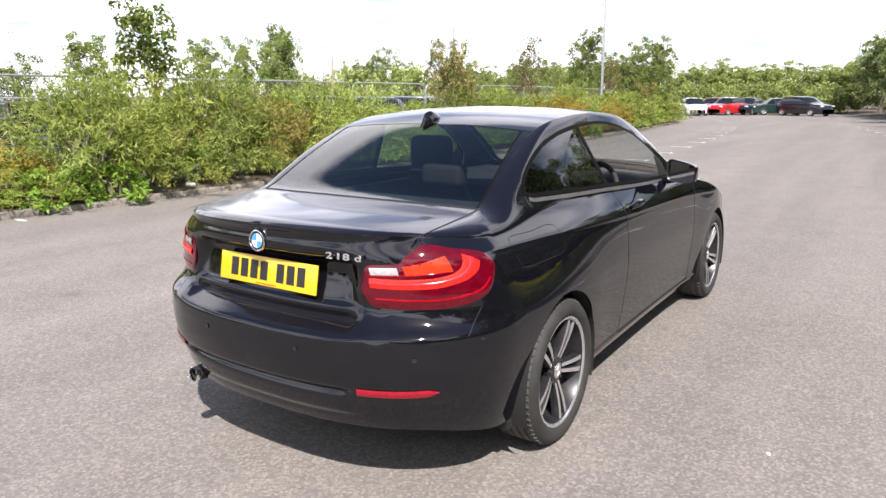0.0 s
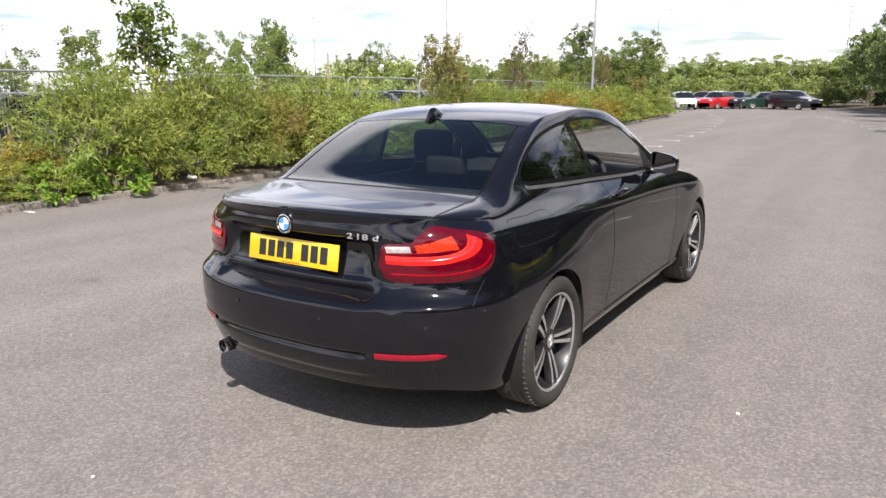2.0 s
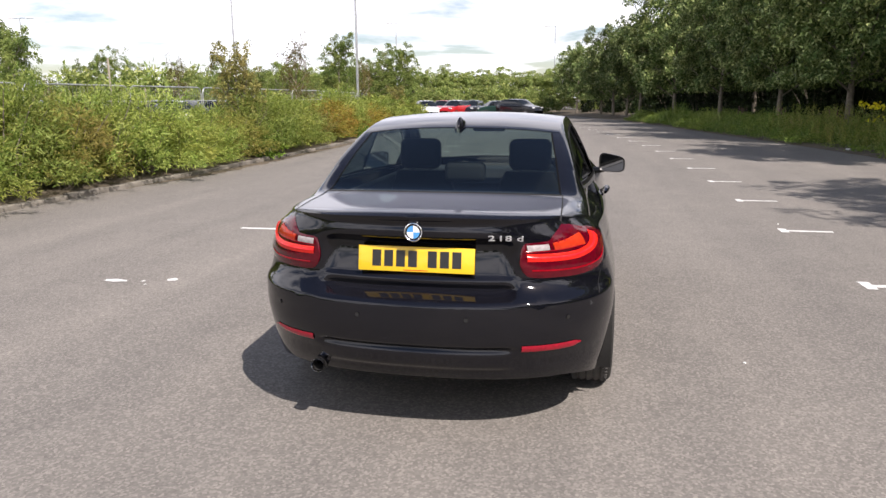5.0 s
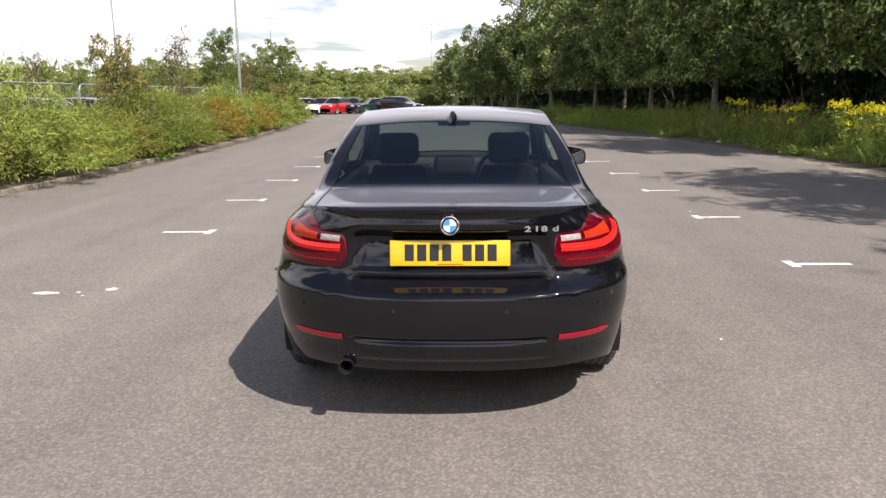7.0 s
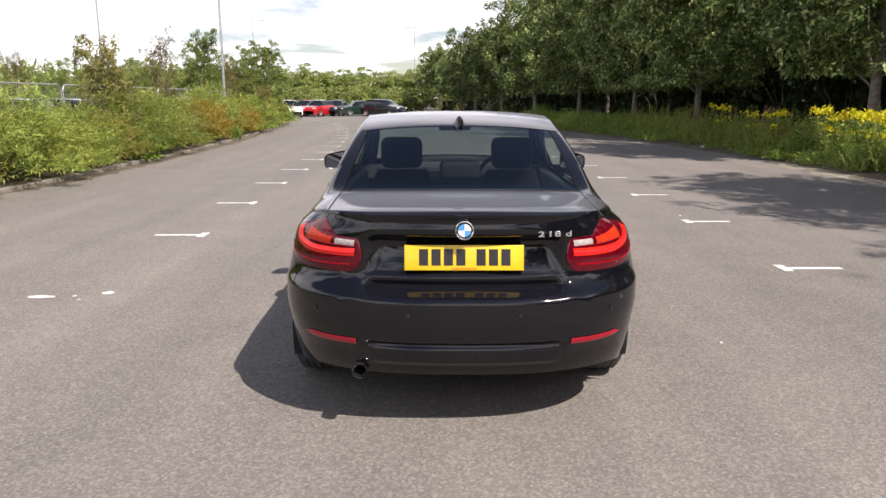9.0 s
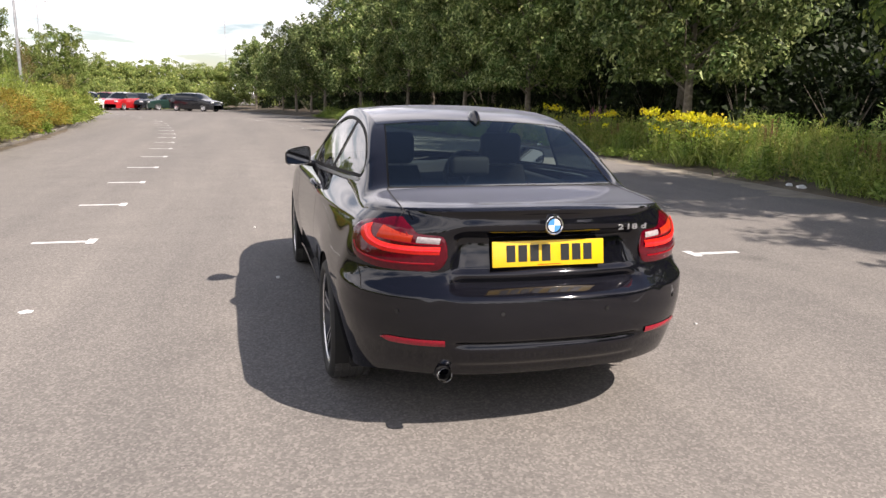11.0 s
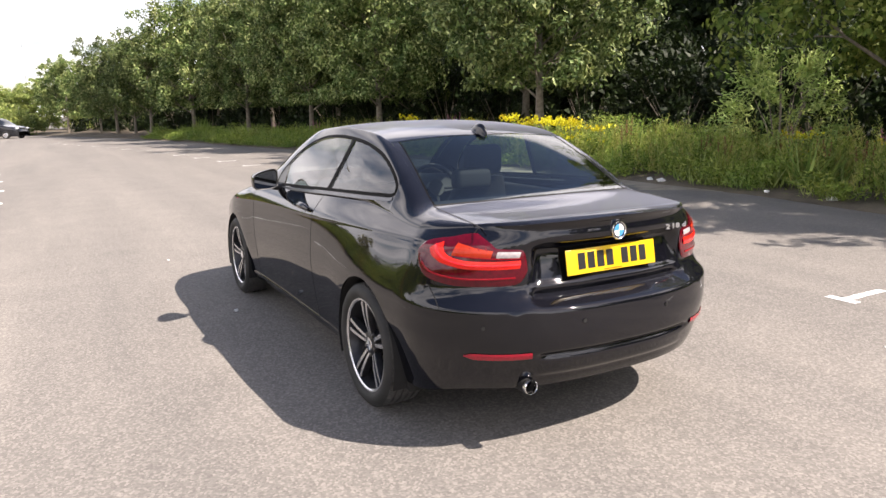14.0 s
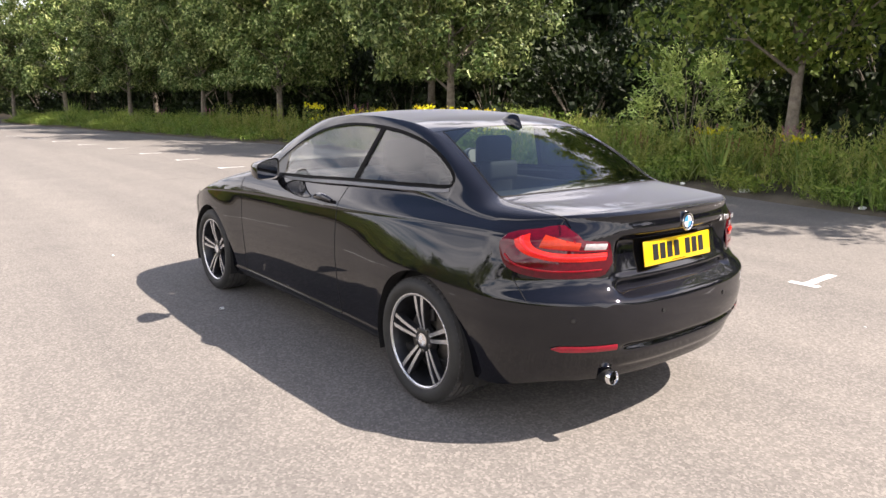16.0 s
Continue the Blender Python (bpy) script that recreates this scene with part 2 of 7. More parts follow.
M_ALLOY = mottled("machined_alloy", (0.50, 0.50, 0.51), (0.66, 0.66, 0.67), 14.0, 0.27, 0.8, relief=0.0002)
M_ALLOYDARK = mottled("dark_grey_wheel_paint", (0.018, 0.018, 0.02), (0.042, 0.042, 0.046), 14.0, 0.35, 0.5, relief=0.0002)
M_DISC = mottled("brake_disc_steel", (0.09, 0.085, 0.08), (0.20, 0.19, 0.185), 20.0, 0.45, 1.0)
M_CHROME = mottled("chrome", (0.75, 0.75, 0.76), (0.88, 0.88, 0.89), 20.0, 0.08, 1.0, relief=0.0)
M_REDLENS = mottled("dark_red_lens", (0.060, 0.0005, 0.005), (0.10, 0.001, 0.008), 30.0, 0.06, coat=0.6, spec=0.15, relief=0.0)
M_REDBAR = mottled("bright_red_light_guide", (0.66, 0.014, 0.010), (0.80, 0.024, 0.013), 40.0, 0.2, coat=0.25, spec=0.2, relief=0.0)
M_REDDIM = mottled("dim_red_lens_rib", (0.20, 0.001, 0.006), (0.30, 0.002, 0.010), 40.0, 0.1, coat=0.2, relief=0.0, spec=0.15)
M_AMBER = mottled("amber_lens", (0.38, 0.024, 0.008), (0.50, 0.038, 0.012), 40.0, 0.2, coat=0.25, spec=0.2, relief=0.0)
M_REDCORE = mottled("bright_red_guide_core", (0.85, 0.012, 0.02), (0.95, 0.03, 0.03), 40.0, 0.15, coat=0.3, relief=0.0, spec=0.3)
M_CLEARLENS = mottled("clear_reversing_lens", (0.32, 0.28, 0.28), (0.52, 0.48, 0.48), 60.0, 0.15, coat=1.0, relief=0.0)
M_REFLECTOR = mottled("red_reflector", (0.22, 0.001, 0.012), (0.32, 0.002, 0.016), 90.0, 0.18, coat=0.4, relief=0.0005)
M_PLATE = mottled("yellow_plate", (0.66, 0.41, 0.006), (0.76, 0.49, 0.010), 8.0, 0.3, coat=0.6, relief=0.0)
M_PLATEINK = mottled("black_plate_ink", (0.01, 0.01, 0.01), (0.018, 0.018, 0.018), 8.0, 0.4, relief=0.0)
M_BLUE = mottled("badge_blue", (0.05, 0.25, 0.55), (0.08, 0.32, 0.65), 20.0, 0.15, coat=1.0, relief=0.0)
M_WHITE = mottled("badge_white", (0.72, 0.72, 0.74), (0.85, 0.85, 0.86), 20.0, 0.15, coat=1.0, relief=0.0)
M_GLASS = pane("tinted_car_glass", (0.76, 0.81, 0.80))
M_REARGLASS = pane("tinted_rear_glass", (0.43, 0.55, 0.52), 0.08)
M_PRIVACY = pane("privacy_glass", (0.17, 0.20, 0.20), 0.07)
M_SATIN = mottled("satin_chrome", (0.55, 0.55, 0.56), (0.66, 0.66, 0.67), 20.0, 0.30, 0.8, relief=0.0)
M_MIRROR = mottled("mirror_glass", (0.75, 0.75, 0.75), (0.8, 0.8, 0.8), 5.0, 0.02, 1.0, relief=0.0)
M_SEAT = mottled("black_seat_cloth", (0.005, 0.005, 0.006), (0.012, 0.012, 0.013), 25.0, 0.85, grain=250.0)
M_DASH = mottled("dark_grey_dashboard", (0.008, 0.008, 0.009), (0.018, 0.018, 0.019), 15.0, 0.7, grain=200.0)

# ---- building helpers ----
class Curve:
    """A smooth curve through (x, y) pairs, with no overshoot."""

    def __init__(self, *pairs):
        p = sorted(pairs)
        self.x, self.y = [a for a, _ in p], [b for _, b in p]
        n = len(p)
        d = [(self.y[i + 1] - self.y[i]) / (self.x[i + 1] - self.x[i]) for i in range(n - 1)]
        self.m = [d[0]] + [0.0 if d[i - 1] * d[i] <= 0 else 2 * d[i - 1] * d[i] / (d[i - 1] + d[i]) for i in range(1, n - 1)] + [d[-1]]

    def __call__(self, v):
        x, y, m = self.x, self.y, self.m
        if v <= x[0]:
            return y[0]
        if v >= x[-1]:
            return y[-1]
        i = 0
        while x[i + 1] < v:
            i += 1
        h = x[i + 1] - x[i]
        t = (v - x[i]) / h
        return ((1 + 2 * t) * (1 - t) ** 2 * y[i] + t * (1 - t) ** 2 * h * m[i] + t * t * (3 - 2 * t) * y[i + 1] + t * t * (t - 1) * h * m[i + 1])


class Soft:
    """A Curve with its kinks rounded off over about width on either side."""

    def __init__(self, width, *pairs):
        c = Curve(*pairs)
        self.lo, self.hi, self.n = c.x[0], c.x[-1], 600
        h = (self.hi - self.lo) / self.n
        raw = np.array([c(self.lo + h * i) for i in range(self.n + 1)])
        k = max(1, int(3 * width / h))
        g = np.exp(-0.5 * (np.arange(-k, k + 1) * h / width) ** 2)
        first, last = raw[1] - raw[0], raw[-1] - raw[-2]
        pad = np.concatenate([raw[0] + first * np.arange(-k, 0), raw, raw[-1] + last * np.arange(1, k + 1)])
        self.v = np.convolve(pad, g / g.sum(), "valid")

    def __call__(self, x):
        u = min(self.n - 1e-6, max(0.0, (x - self.lo) / (self.hi - self.lo) * self.n))
        i = int(u)
        return float(self.v[i] + (self.v[i + 1] - self.v[i]) * (u - i))


def smooth(a, b, v):
    t = min(1.0, max(0.0, (v - a) / (b - a)))
    return t * t * (3 - 2 * t)


def mesh_from(verts, faces, name="mesh", sharp=None, flat=False):
    me = bpy.data.meshes.new(name)
    me.from_pydata([tuple(v) for v in verts], [], faces)
    me.validate()
    if not flat:
        me.polygons.foreach_set("use_smooth", [True] * len(me.polygons))
        if sharp:
            me.set_sharp_from_angle(angle=radians(sharp))
    me.update()
    return me


def part(name, bm, material, parent=None, label="", sharp=35):
    """Link a bmesh or mesh as ONE object under a thing or a part."""
    if isinstance(bm, bmesh.types.BMesh):
        me = bpy.data.meshes.new(name)
        bm.to_mesh(me)
        bm.free()
        me.polygons.foreach_set("use_smooth", [True] * len(me.polygons))
        me.set_sharp_from_angle(angle=radians(sharp))
    else:
        me = bm
    if not me.materials:
        me.materials.append(material)
    ob = new(name, me)
    if parent is not None:
        ob.parent = parent
    return tagged(ob, label) if label else ob


def thing(name, label, category, group="", kind="", at=None):
    ob = new(name)
    ob.empty_display_size = 0.2
    if at is not None:
        ob.matrix_basis = at
    return tagged(ob, label, category, group, kind)


def box(bm, lo, hi, bevel=0.0, m=None):
    """A bevelled block between two corners."""
    lo, hi = Vector(lo), Vector(hi)
    mid, size = (lo + hi) / 2, hi - lo
    r = bmesh.ops.create_cube(bm, size=1.0)
    bmesh.ops.scale(bm, vec=size, verts=r["verts"])
    bmesh.ops.translate(bm, vec=mid, verts=r["verts"])
    vs = r["verts"]
    if bevel:
        es = list({e for v in vs for e in v.link_edges})
        g = bmesh.ops.bevel(bm, geom=es, offset=bevel, segments=3, profile=0.5, affect="EDGES")
        vs = list({v for f in g["faces"] for v in f.verts} | {v for v in vs if v.is_valid})
    if m is not None:
        bmesh.ops.transform(bm, matrix=m, verts=[v for v in vs if v.is_valid])
    return bm


def tube(bm, points, radii, n=10, cap=True):
    """A tube along points with a radius at each."""
    rings = []
    pts = [Vector(p) for p in points]
    side = None
    for i, p in enumerate(pts):
        d = (pts[min(i + 1, len(pts) - 1)] - pts[max(i - 1, 0)]).normalized()
        if side is None:
            side = d.orthogonal().normalized()
        side = (side - d * side.dot(d)).normalized()
        up = d.cross(side)
        r = radii[i] if isinstance(radii, (list, tuple)) else radii
        rings.append([bm.verts.new(p + r * (math.cos(a) * side + math.sin(a) * up)) for a in (2 * math.pi * k / n for k in range(n))])
    for a, b in zip(rings, rings[1:]):
        for k in range(n):
            bm.faces.new((a[k], a[(k + 1) % n], b[(k + 1) % n], b[k]))
    if cap:
        bm.faces.new(rings[0][::-1])
        bm.faces.new(rings[-1])
    return bm


def lathe(bm, profile, n=48, m=None):
    """Turn (radius, along) pairs about the x axis."""
    rings = []
    for r, x in profile:
        rings.append([bm.verts.new((x, r * math.cos(a), r * math.sin(a))) for a in (2 * math.pi * k / n for k in range(n))])
    for a, b in zip(rings, rings[1:]):
        for k in range(n):
            bm.faces.new((a[k], b[k], b[(k + 1) % n], a[(k + 1) % n]))
    if m is not None:
        bmesh.ops.transform(bm, matrix=m, verts=[v for r in rings for v in r])
    return bm


def grid_mesh(rows, name, closed=False, sharp=None):
    """Quads over rows of points."""
    n = len(rows[0])
    verts = [p for r in rows for p in r]
    faces = []
    for i in range(len(rows) - 1):
        for j in range(n if closed else n - 1):
            k = (j + 1) % n
            faces.append((i * n + j, i * n + k, (i + 1) * n + k, (i + 1) * n + j))
    return mesh_from(verts, faces, name, sharp)

# ---- the black coupe: origin below the middle of its rear axle, nose towards +y ----
CORNER, FRONT_CORNER, NOSE = -0.40, 3.06, 3.47
AXLE_F, HUB, ARCH = 2.69, 0.316, 0.355
PX, PY = 2.55, 2.2

# outline of the tail in the middle and beside the lamps: height, y
TAIL_MID = Soft(0.003, (0.20, -0.80), (0.25, -0.842), (0.29, -0.872), (0.32, -0.888), (0.345, -0.898), (0.352, -0.906), (0.362, -0.914), (0.39, -0.923), (0.420, -0.930), (0.432, -0.927), (0.442, -0.918), (0.450, -0.922), (0.460, -0.941), (0.470, -0.950), (0.49, -0.954), (0.55, -0.960),
                 (0.64, -0.955), (0.655, -0.945), (0.668, -0.918), (0.69, -0.872), (0.702, -0.845), (0.712, -0.858), (0.735, -0.862), (0.745, -0.852), (0.755, -0.842),
                 (0.885, -0.815), (0.900, -0.830), (0.915, -0.862), (0.93, -0.876), (0.95, -0.879), (0.975, -0.874), (0.993, -0.880), (1.010, -0.892), (1.06, -0.890))
TAIL_OUT = Soft(0.0025, (0.20, -0.80), (0.25, -0.840), (0.29, -0.872), (0.335, -0.898), (0.40, -0.924), (0.45, -0.947), (0.55, -0.960), (0.644, -0.958), (0.654, -0.955), (0.664, -0.944), (0.69, -0.908), (0.72, -0.880), (0.745, -0.868),
                 (0.85, -0.866), (0.93, -0.874), (0.98, -0.878), (1.010, -0.892), (1.06, -0.890))
WIDTH = Soft(0.12, (-0.95, 0.855), (-0.4, 0.862), (0.0, 0.877), (0.45, 0.870), (0.9, 0.862), (1.5, 0.860), (2.1, 0.866), (2.45, 0.876), (2.75, 0.872), (3.06, 0.822), (3.47, 0.76))
# how far the flank stands in from its widest, by height: at the doors and at the tail
IN_DOOR = Soft(0.02, (0.16, 0.085), (0.20, 0.060), (0.26, 0.040), (0.32, 0.032), (0.36, 0.026), (0.45, 0.014), (0.56, 0.003), (0.63, 0.0), (0.70, 0.003), (0.76, 0.008), (0.82, 0.014), (0.855, 0.019), (0.875, 0.022), (0.90, 0.031), (0.92, 0.044), (0.95, 0.068), (1.0, 0.109), (1.05, 0.146), (1.10, 0.18))
IN_TAIL = Soft(0.02, (0.16, 0.11), (0.20, 0.082), (0.30, 0.05), (0.45, 0.020), (0.58, 0.002), (0.64, 0.002), (0.70, 0.012), (0.76, 0.026), (0.82, 0.042), (0.87, 0.058), (0.91, 0.072), (0.94, 0.104), (0.97, 0.140), (1.0, 0.170), (1.06, 0.20))
# height of the shoulder crease along the flank
CREASE = Soft(0.1, (-0.9, 0.935), (-0.45, 0.925), (0.2, 0.905), (0.9, 0.878), (1.8, 0.852), (2.4, 0.82), (3.1, 0.76))
# belt (foot of the glasshouse) along the flank
BELT = Soft(0.1, (-0.75, 0.985), (-0.6, 0.968), (-0.4, 0.957), (-0.2, 0.968), (0.0, 0.996), (0.3, 1.018), (0.72, 1.001), (1.2, 0.980), (1.6, 0.965), (2.0, 0.942), (2.4, 0.890), (2.75, 0.805), (3.06, 0.705), (3.3, 0.64), (3.47, 0.60))
# upper edge of the flank: boot shut line, rear-window edge, cant rail, windscreen pillar, bonnet edge
EDGE_X = Soft(0.06, (-0.76, 0.615), (-0.70, 0.614), (-0.45, 0.611), (-0.28, 0.604), (0.0, 0.582), (0.26, 0.560), (0.5, 0.562), (0.9, 0.572), (1.3, 0.580), (1.5, 0.592), (1.75, 0.622), (2.0, 0.662), (2.15, 0.69), (2.5, 0.665), (2.9, 0.61), (3.25, 0.50), (3.4, 0.42))
EDGE_Z = Soft(0.045, (-0.76, 0.986), (-0.70, 0.997), (-0.45, 1.020), (-0.28, 1.034), (-0.14, 1.110), (0.0, 1.190), (0.14, 1.260), (0.26, 1.314), (0.38, 1.345), (0.5, 1.364), (0.9, 1.387), (1.2, 1.374), (1.35, 1.352), (1.5, 1.310), (1.75, 1.205), (2.0, 1.072), (2.15, 0.988), (2.3, 0.955), (2.5, 0.912), (2.9, 0.808), (3.25, 0.69), (3.4, 0.63))
ROUND = Soft(0.10, (-0.8, 1.15), (-0.35, 1.2), (0.0, 1.34), (0.2, 1.47), (0.5, 1.72), (1.6, 1.75), (2.1, 1.5), (2.4, 1.2), (3.4, 1.1))


def tail_y(x, z):
    w = smooth(0.40, 0.475, abs(x))
    return TAIL_MID(z) * (1 - w) + TAIL_OUT(z) * w


def half_width(y, z):
    w = smooth(0.85, -0.34, y)
    flare = 0.0
    for c in (0.0, AXLE_F):  # the arches swell out of the flank
        r = math.hypot(y - c, z - HUB)
        flare = max(flare, 0.008 * smooth(0.68, 0.34, r))
    wf = smooth(2.1, 3.0, y)
    inn = IN_DOOR(z + wf * 0.09 * smooth(0.6, 0.9, z)) * (1 - w) + IN_TAIL(z) * w
    # shoulder crease with a hollow below it, sill edge, shelf of the bumper below the lamps
    zc = CREASE(y)
    fade = smooth(-0.80, -0.30, y) * smooth(2.9, 2.3, y)
    crease = 0.0045 * fade * (smooth(zc - 0.014, zc, z) if z < zc else math.exp(-(z - zc) / 0.05))
    sill = 0.007 * smooth(0.30, 0.45, y) * smooth(2.4, 2.3, y) * smooth(0.266, 0.256, z) * smooth(0.205, 0.235, z)
    shelf = 0.015 * (smooth(0.654, 0.698, z) - smooth(0.71, 0.82, z)) * smooth(-0.34, -0.68, y)
    return WIDTH(y) - inn + flare + crease + sill - shelf


def tail_point(th, z, out=0.0):
    """The skin at the tail: th runs from 0 in the middle to pi/2 where the flank begins."""
    sx, cy = math.sin(th) ** (2 / PX), max(0.0, math.cos(th)) ** (2 / PY)
    y0 = tail_y(sx * 0.85, z)
    y = CORNER - (CORNER - y0) * cy
    p = Vector((sx * half_width(y, z), y, z))
    if out:
        e = 1e-3
        a = tail_point(min(th + e, math.pi / 2), z) - tail_point(max(th - e, 0), z)
        b = tail_point(th, z + 0.004) - tail_point(th, z - 0.004)
        n = a.cross(b)
        if n.length > 0:
            p += n.normalized() * out
    return p


def flank_point(y, z, out=0.0):
    p = Vector((half_width(y, z), y, z))
    if out:
        e = 2e-3
        dy = (half_width(y + e, z) - half_width(y - e, z)) / (2 * e)
        dz = (half_width(y, z + e) - half_width(y, z - e)) / (2 * e)
        p += Vector((1, -dy, -dz)).normalized() * out
    return p


def skin(s, z, out=0.0):
    """Right flank and tail by one coordinate: below 1 the corner, from 1 on metres along the flank."""
    return tail_point(s * math.pi / 2, z, out) if s < 1 else flank_point(CORNER + s - 1, z, out)


def s_at_x(x, z):
    t = 0.5
    lo, hi = 0.0, 1.0
    for _ in range(30):
        t = (lo + hi) / 2
        if tail_point(t * math.pi / 2, z).x < x:
            lo = t
        else:
            hi = t
    return t


def s_at_y(y, z):
    if y >= CORNER:
        return 1 + y - CORNER
    lo, hi = 0.0, 1.0
    for _ in range(30):
        t = (lo + hi) / 2
        if tail_point(t * math.pi / 2, z).y < y:
            lo = t
        else:
            hi = t
    return t


def upper_point(y, z, out=0.0):
    """The skin between belt and cant rail: glasshouse side, shoulder and wing tops."""
    zb, ze, xe, k = BELT(y), EDGE_Z(y), EDGE_X(y), ROUND(y)
    xb = belt_point(y).x
    s = min(1.0, max(0.0, (z - zb) / max(1e-4, ze - zb)))
    x = xe + (xb - xe) * max(0.0, 1 - s ** (2 / k)) ** (k / 2)
    return Vector((x + out, y, z))


def belt_point(y):
    z = BELT(y)
    if y < CORNER:
        return tail_point(s_at_y(y, z) * math.pi / 2, z)
    if y > FRONT_CORNER:
        return nose_point(y, z)
    return flank_point(y, z)


def nose_point(y, z):
    d = min(1.0, (y - FRONT_CORNER) / (NOSE - FRONT_CORNER))
    return Vector((half_width(FRONT_CORNER, z) * max(0.0, 1 - d ** 2.0) ** (1 / 2.0), y, z))


def mirror_x(me, name):
    """A mesh and its reflection in the car's middle plane, as a second mesh."""
    m2 = me.copy()
    m2.name = name
    m2.transform(Matrix.Diagonal((-1, 1, 1, 1)))
    m2.flip_normals()
    m2.update()
    return m2


car = thing("car", "black two-door coupe car with yellow rear plate, parked on tarmac", "car")


def sill_z(s):
    """Lower edge of the skin."""
    if s < 1:
        return 0.290 - 0.06 * smooth(0.50, 1.0, s)
    y = CORNER + s - 1
    for c in (0.0, AXLE_F):
        if abs(y - c) < ARCH:
            return max(0.20, HUB + math.sqrt(ARCH ** 2 - (y - c) ** 2))
    return 0.23 if y < 0 else 0.20


def stations():
    out = [i / 44 for i in range(44)]
    ys = [CORNER + 0.012 * i for i in range(3)]
    for c, nxt in ((0.0, AXLE_F - ARCH), (AXLE_F, FRONT_CORNER)):
        ys += [c - ARCH - 0.0005] + [c - ARCH * math.cos(a) for a in (math.pi * k / 40 for k in range(41))] + [c + ARCH + 0.0005]
        if nxt > c + ARCH + 0.1:
            n = 44
            ys += [c + ARCH + (nxt - c - ARCH) * i / n for i in range(1, n)]
    ys += [0.80, 2.12] + WIN_Y
    ys = sorted(set(round(y, 5) for y in ys if y <= FRONT_CORNER))
    out += [1 + y - CORNER for y in ys]
    return out


def split_z(s):
    """Upper edge of the bumper."""
    return 0.700 + 0.045 * smooth(0.36, 0.42, s)


def top_z(s):
    if s < 1:
        p = tail_point(s * math.pi / 2, 1.0)
        lip = 1.017 - 0.025 * (p.x / 0.62) ** 2
        return lip + (BELT(p.y) - lip) * smooth(0.60, 0.74, p.x)
    return BELT(CORNER + s - 1)


def build_skin():
    st = stations()
    rows_lo, rows_hi = 74, 50
    cols = []
    for s in st:
        z0, z1, z2 = sill_z(s), split_z(s), top_z(s)
        z1 = max(z1, z0 + 0.004)
        zs = [z0 + (z1 - z0) * i / rows_lo for i in range(rows_lo)] + [z1 + (z2 - z1) * i / rows_hi for i in range(rows_hi + 1)]
        cols.append([skin(s, z) for z in zs])
    lid_s = s_at_x(0.612, 0.98)
    boxes = {"rear_bumper": [], "boot_lid": [], "body": [], "door": []}
    for i in range(len(st) - 1):
        sm = (st[i] + st[i + 1]) / 2
        ym = CORNER + sm - 1
        for j in range(rows_lo + rows_hi):
            if sm < 1.035 and j < rows_lo:
                key = "rear_bumper"
            elif sm < lid_s:
                key = "boot_lid"
            elif sm > 1 and 0.80 < ym < 2.12 and cols[i][j].z > 0.255:
                key = "door"
            else:
                key = "body"
            boxes[key].append((i, j))
    meshes = {}
    for key, cells in boxes.items():
        idx, verts, faces = {}, [], []
        for i, j in cells:
            quad = []
            for a, b in ((i, j), (i + 1, j), (i + 1, j + 1), (i, j + 1)):
                if (a, b) not in idx:
                    idx[(a, b)] = len(verts)
                    verts.append(cols[a][b])
                quad.append(idx[(a, b)])
            faces.append(tuple(quad))
        meshes[key] = (verts, faces)
    return st, cols, meshes


def both_sides(verts, faces):
    n = len(verts)
    v2 = list(verts) + [Vector((-v.x, v.y, v.z)) for v in verts]
    f2 = list(faces) + [tuple(n + i for i in reversed(f)) for f in faces]
    return v2, f2


def weld(verts, faces, name, sharp=None, dist=0.0004):
    me = mesh_from(verts, faces, name)
    bm = bmesh.new()
    bm.from_mesh(me)
    bmesh.ops.remove_doubles(bm, verts=bm.verts, dist=dist)
    bm.to_mesh(me)
    bm.free()
    me.polygons.foreach_set("use_smooth", [True] * len(me.polygons))
    if sharp:
        me.set_sharp_from_angle(angle=radians(sharp))
    return me


# side window opening
DLO = [(1.80, 0.976), (1.5, 0.991), (1.2, 1.004), (0.75, 1.027), (0.3, 1.045), (0.10, 1.054), (0.0, 1.059), (-0.044, 1.076), (-0.03, 1.128), (0.065, 1.190), (0.2, 1.250),
       (0.35, 1.291), (0.55, 1.324), (0.8, 1.342), (1.02, 1.340), (1.2, 1.318), (1.36, 1.278), (1.5, 1.222), (1.64, 1.145), (1.76, 1.06)]


def loop_through(points, n, corner=()):
    """Closed Catmull-Rom loop, n points by length; indices in corner stay sharp."""
    k = len(points)
    fine = []
    for i in range(k):
        p0, p1, p2, p3 = (Vector(points[(i + j) % k]) for j in (-1, 0, 1, 2))
        if i in corner:
            p0 = 2 * p1 - p2
        if (i + 1) % k in corner:
            p3 = 2 * p2 - p1
        for u in range(12):
            t = u / 12
            fine.append(0.5 * (2 * p1 + (p2 - p0) * t + (2 * p0 - 5 * p1 + 4 * p2 - p3) * t * t + (3 * p1 - p0 - 3 * p2 + p3) * t ** 3))
    d = [0.0]
    for a, b in zip(fine, fine[1:] + fine[:1]):
        d.append(d[-1] + (b - a).length)
    out, j = [], 0
    for i in range(n):
        want = d[-1] * i / n
        while d[j + 1] < want:
            j += 1
        f = (want - d[j]) / max(1e-9, d[j + 1] - d[j])
        out.append(fine[j].lerp(fine[(j + 1) % len(fine)], f))
    return out


def scaled(loop, gap):
    """The loop drawn in by gap."""
    n = len(loop)
    out = []
    for i in range(n):
        t = (loop[(i + 1) % n] - loop[i - 1]).normalized()
        out.append(loop[i] + Vector((-t.y, t.x)) * gap)
    return out


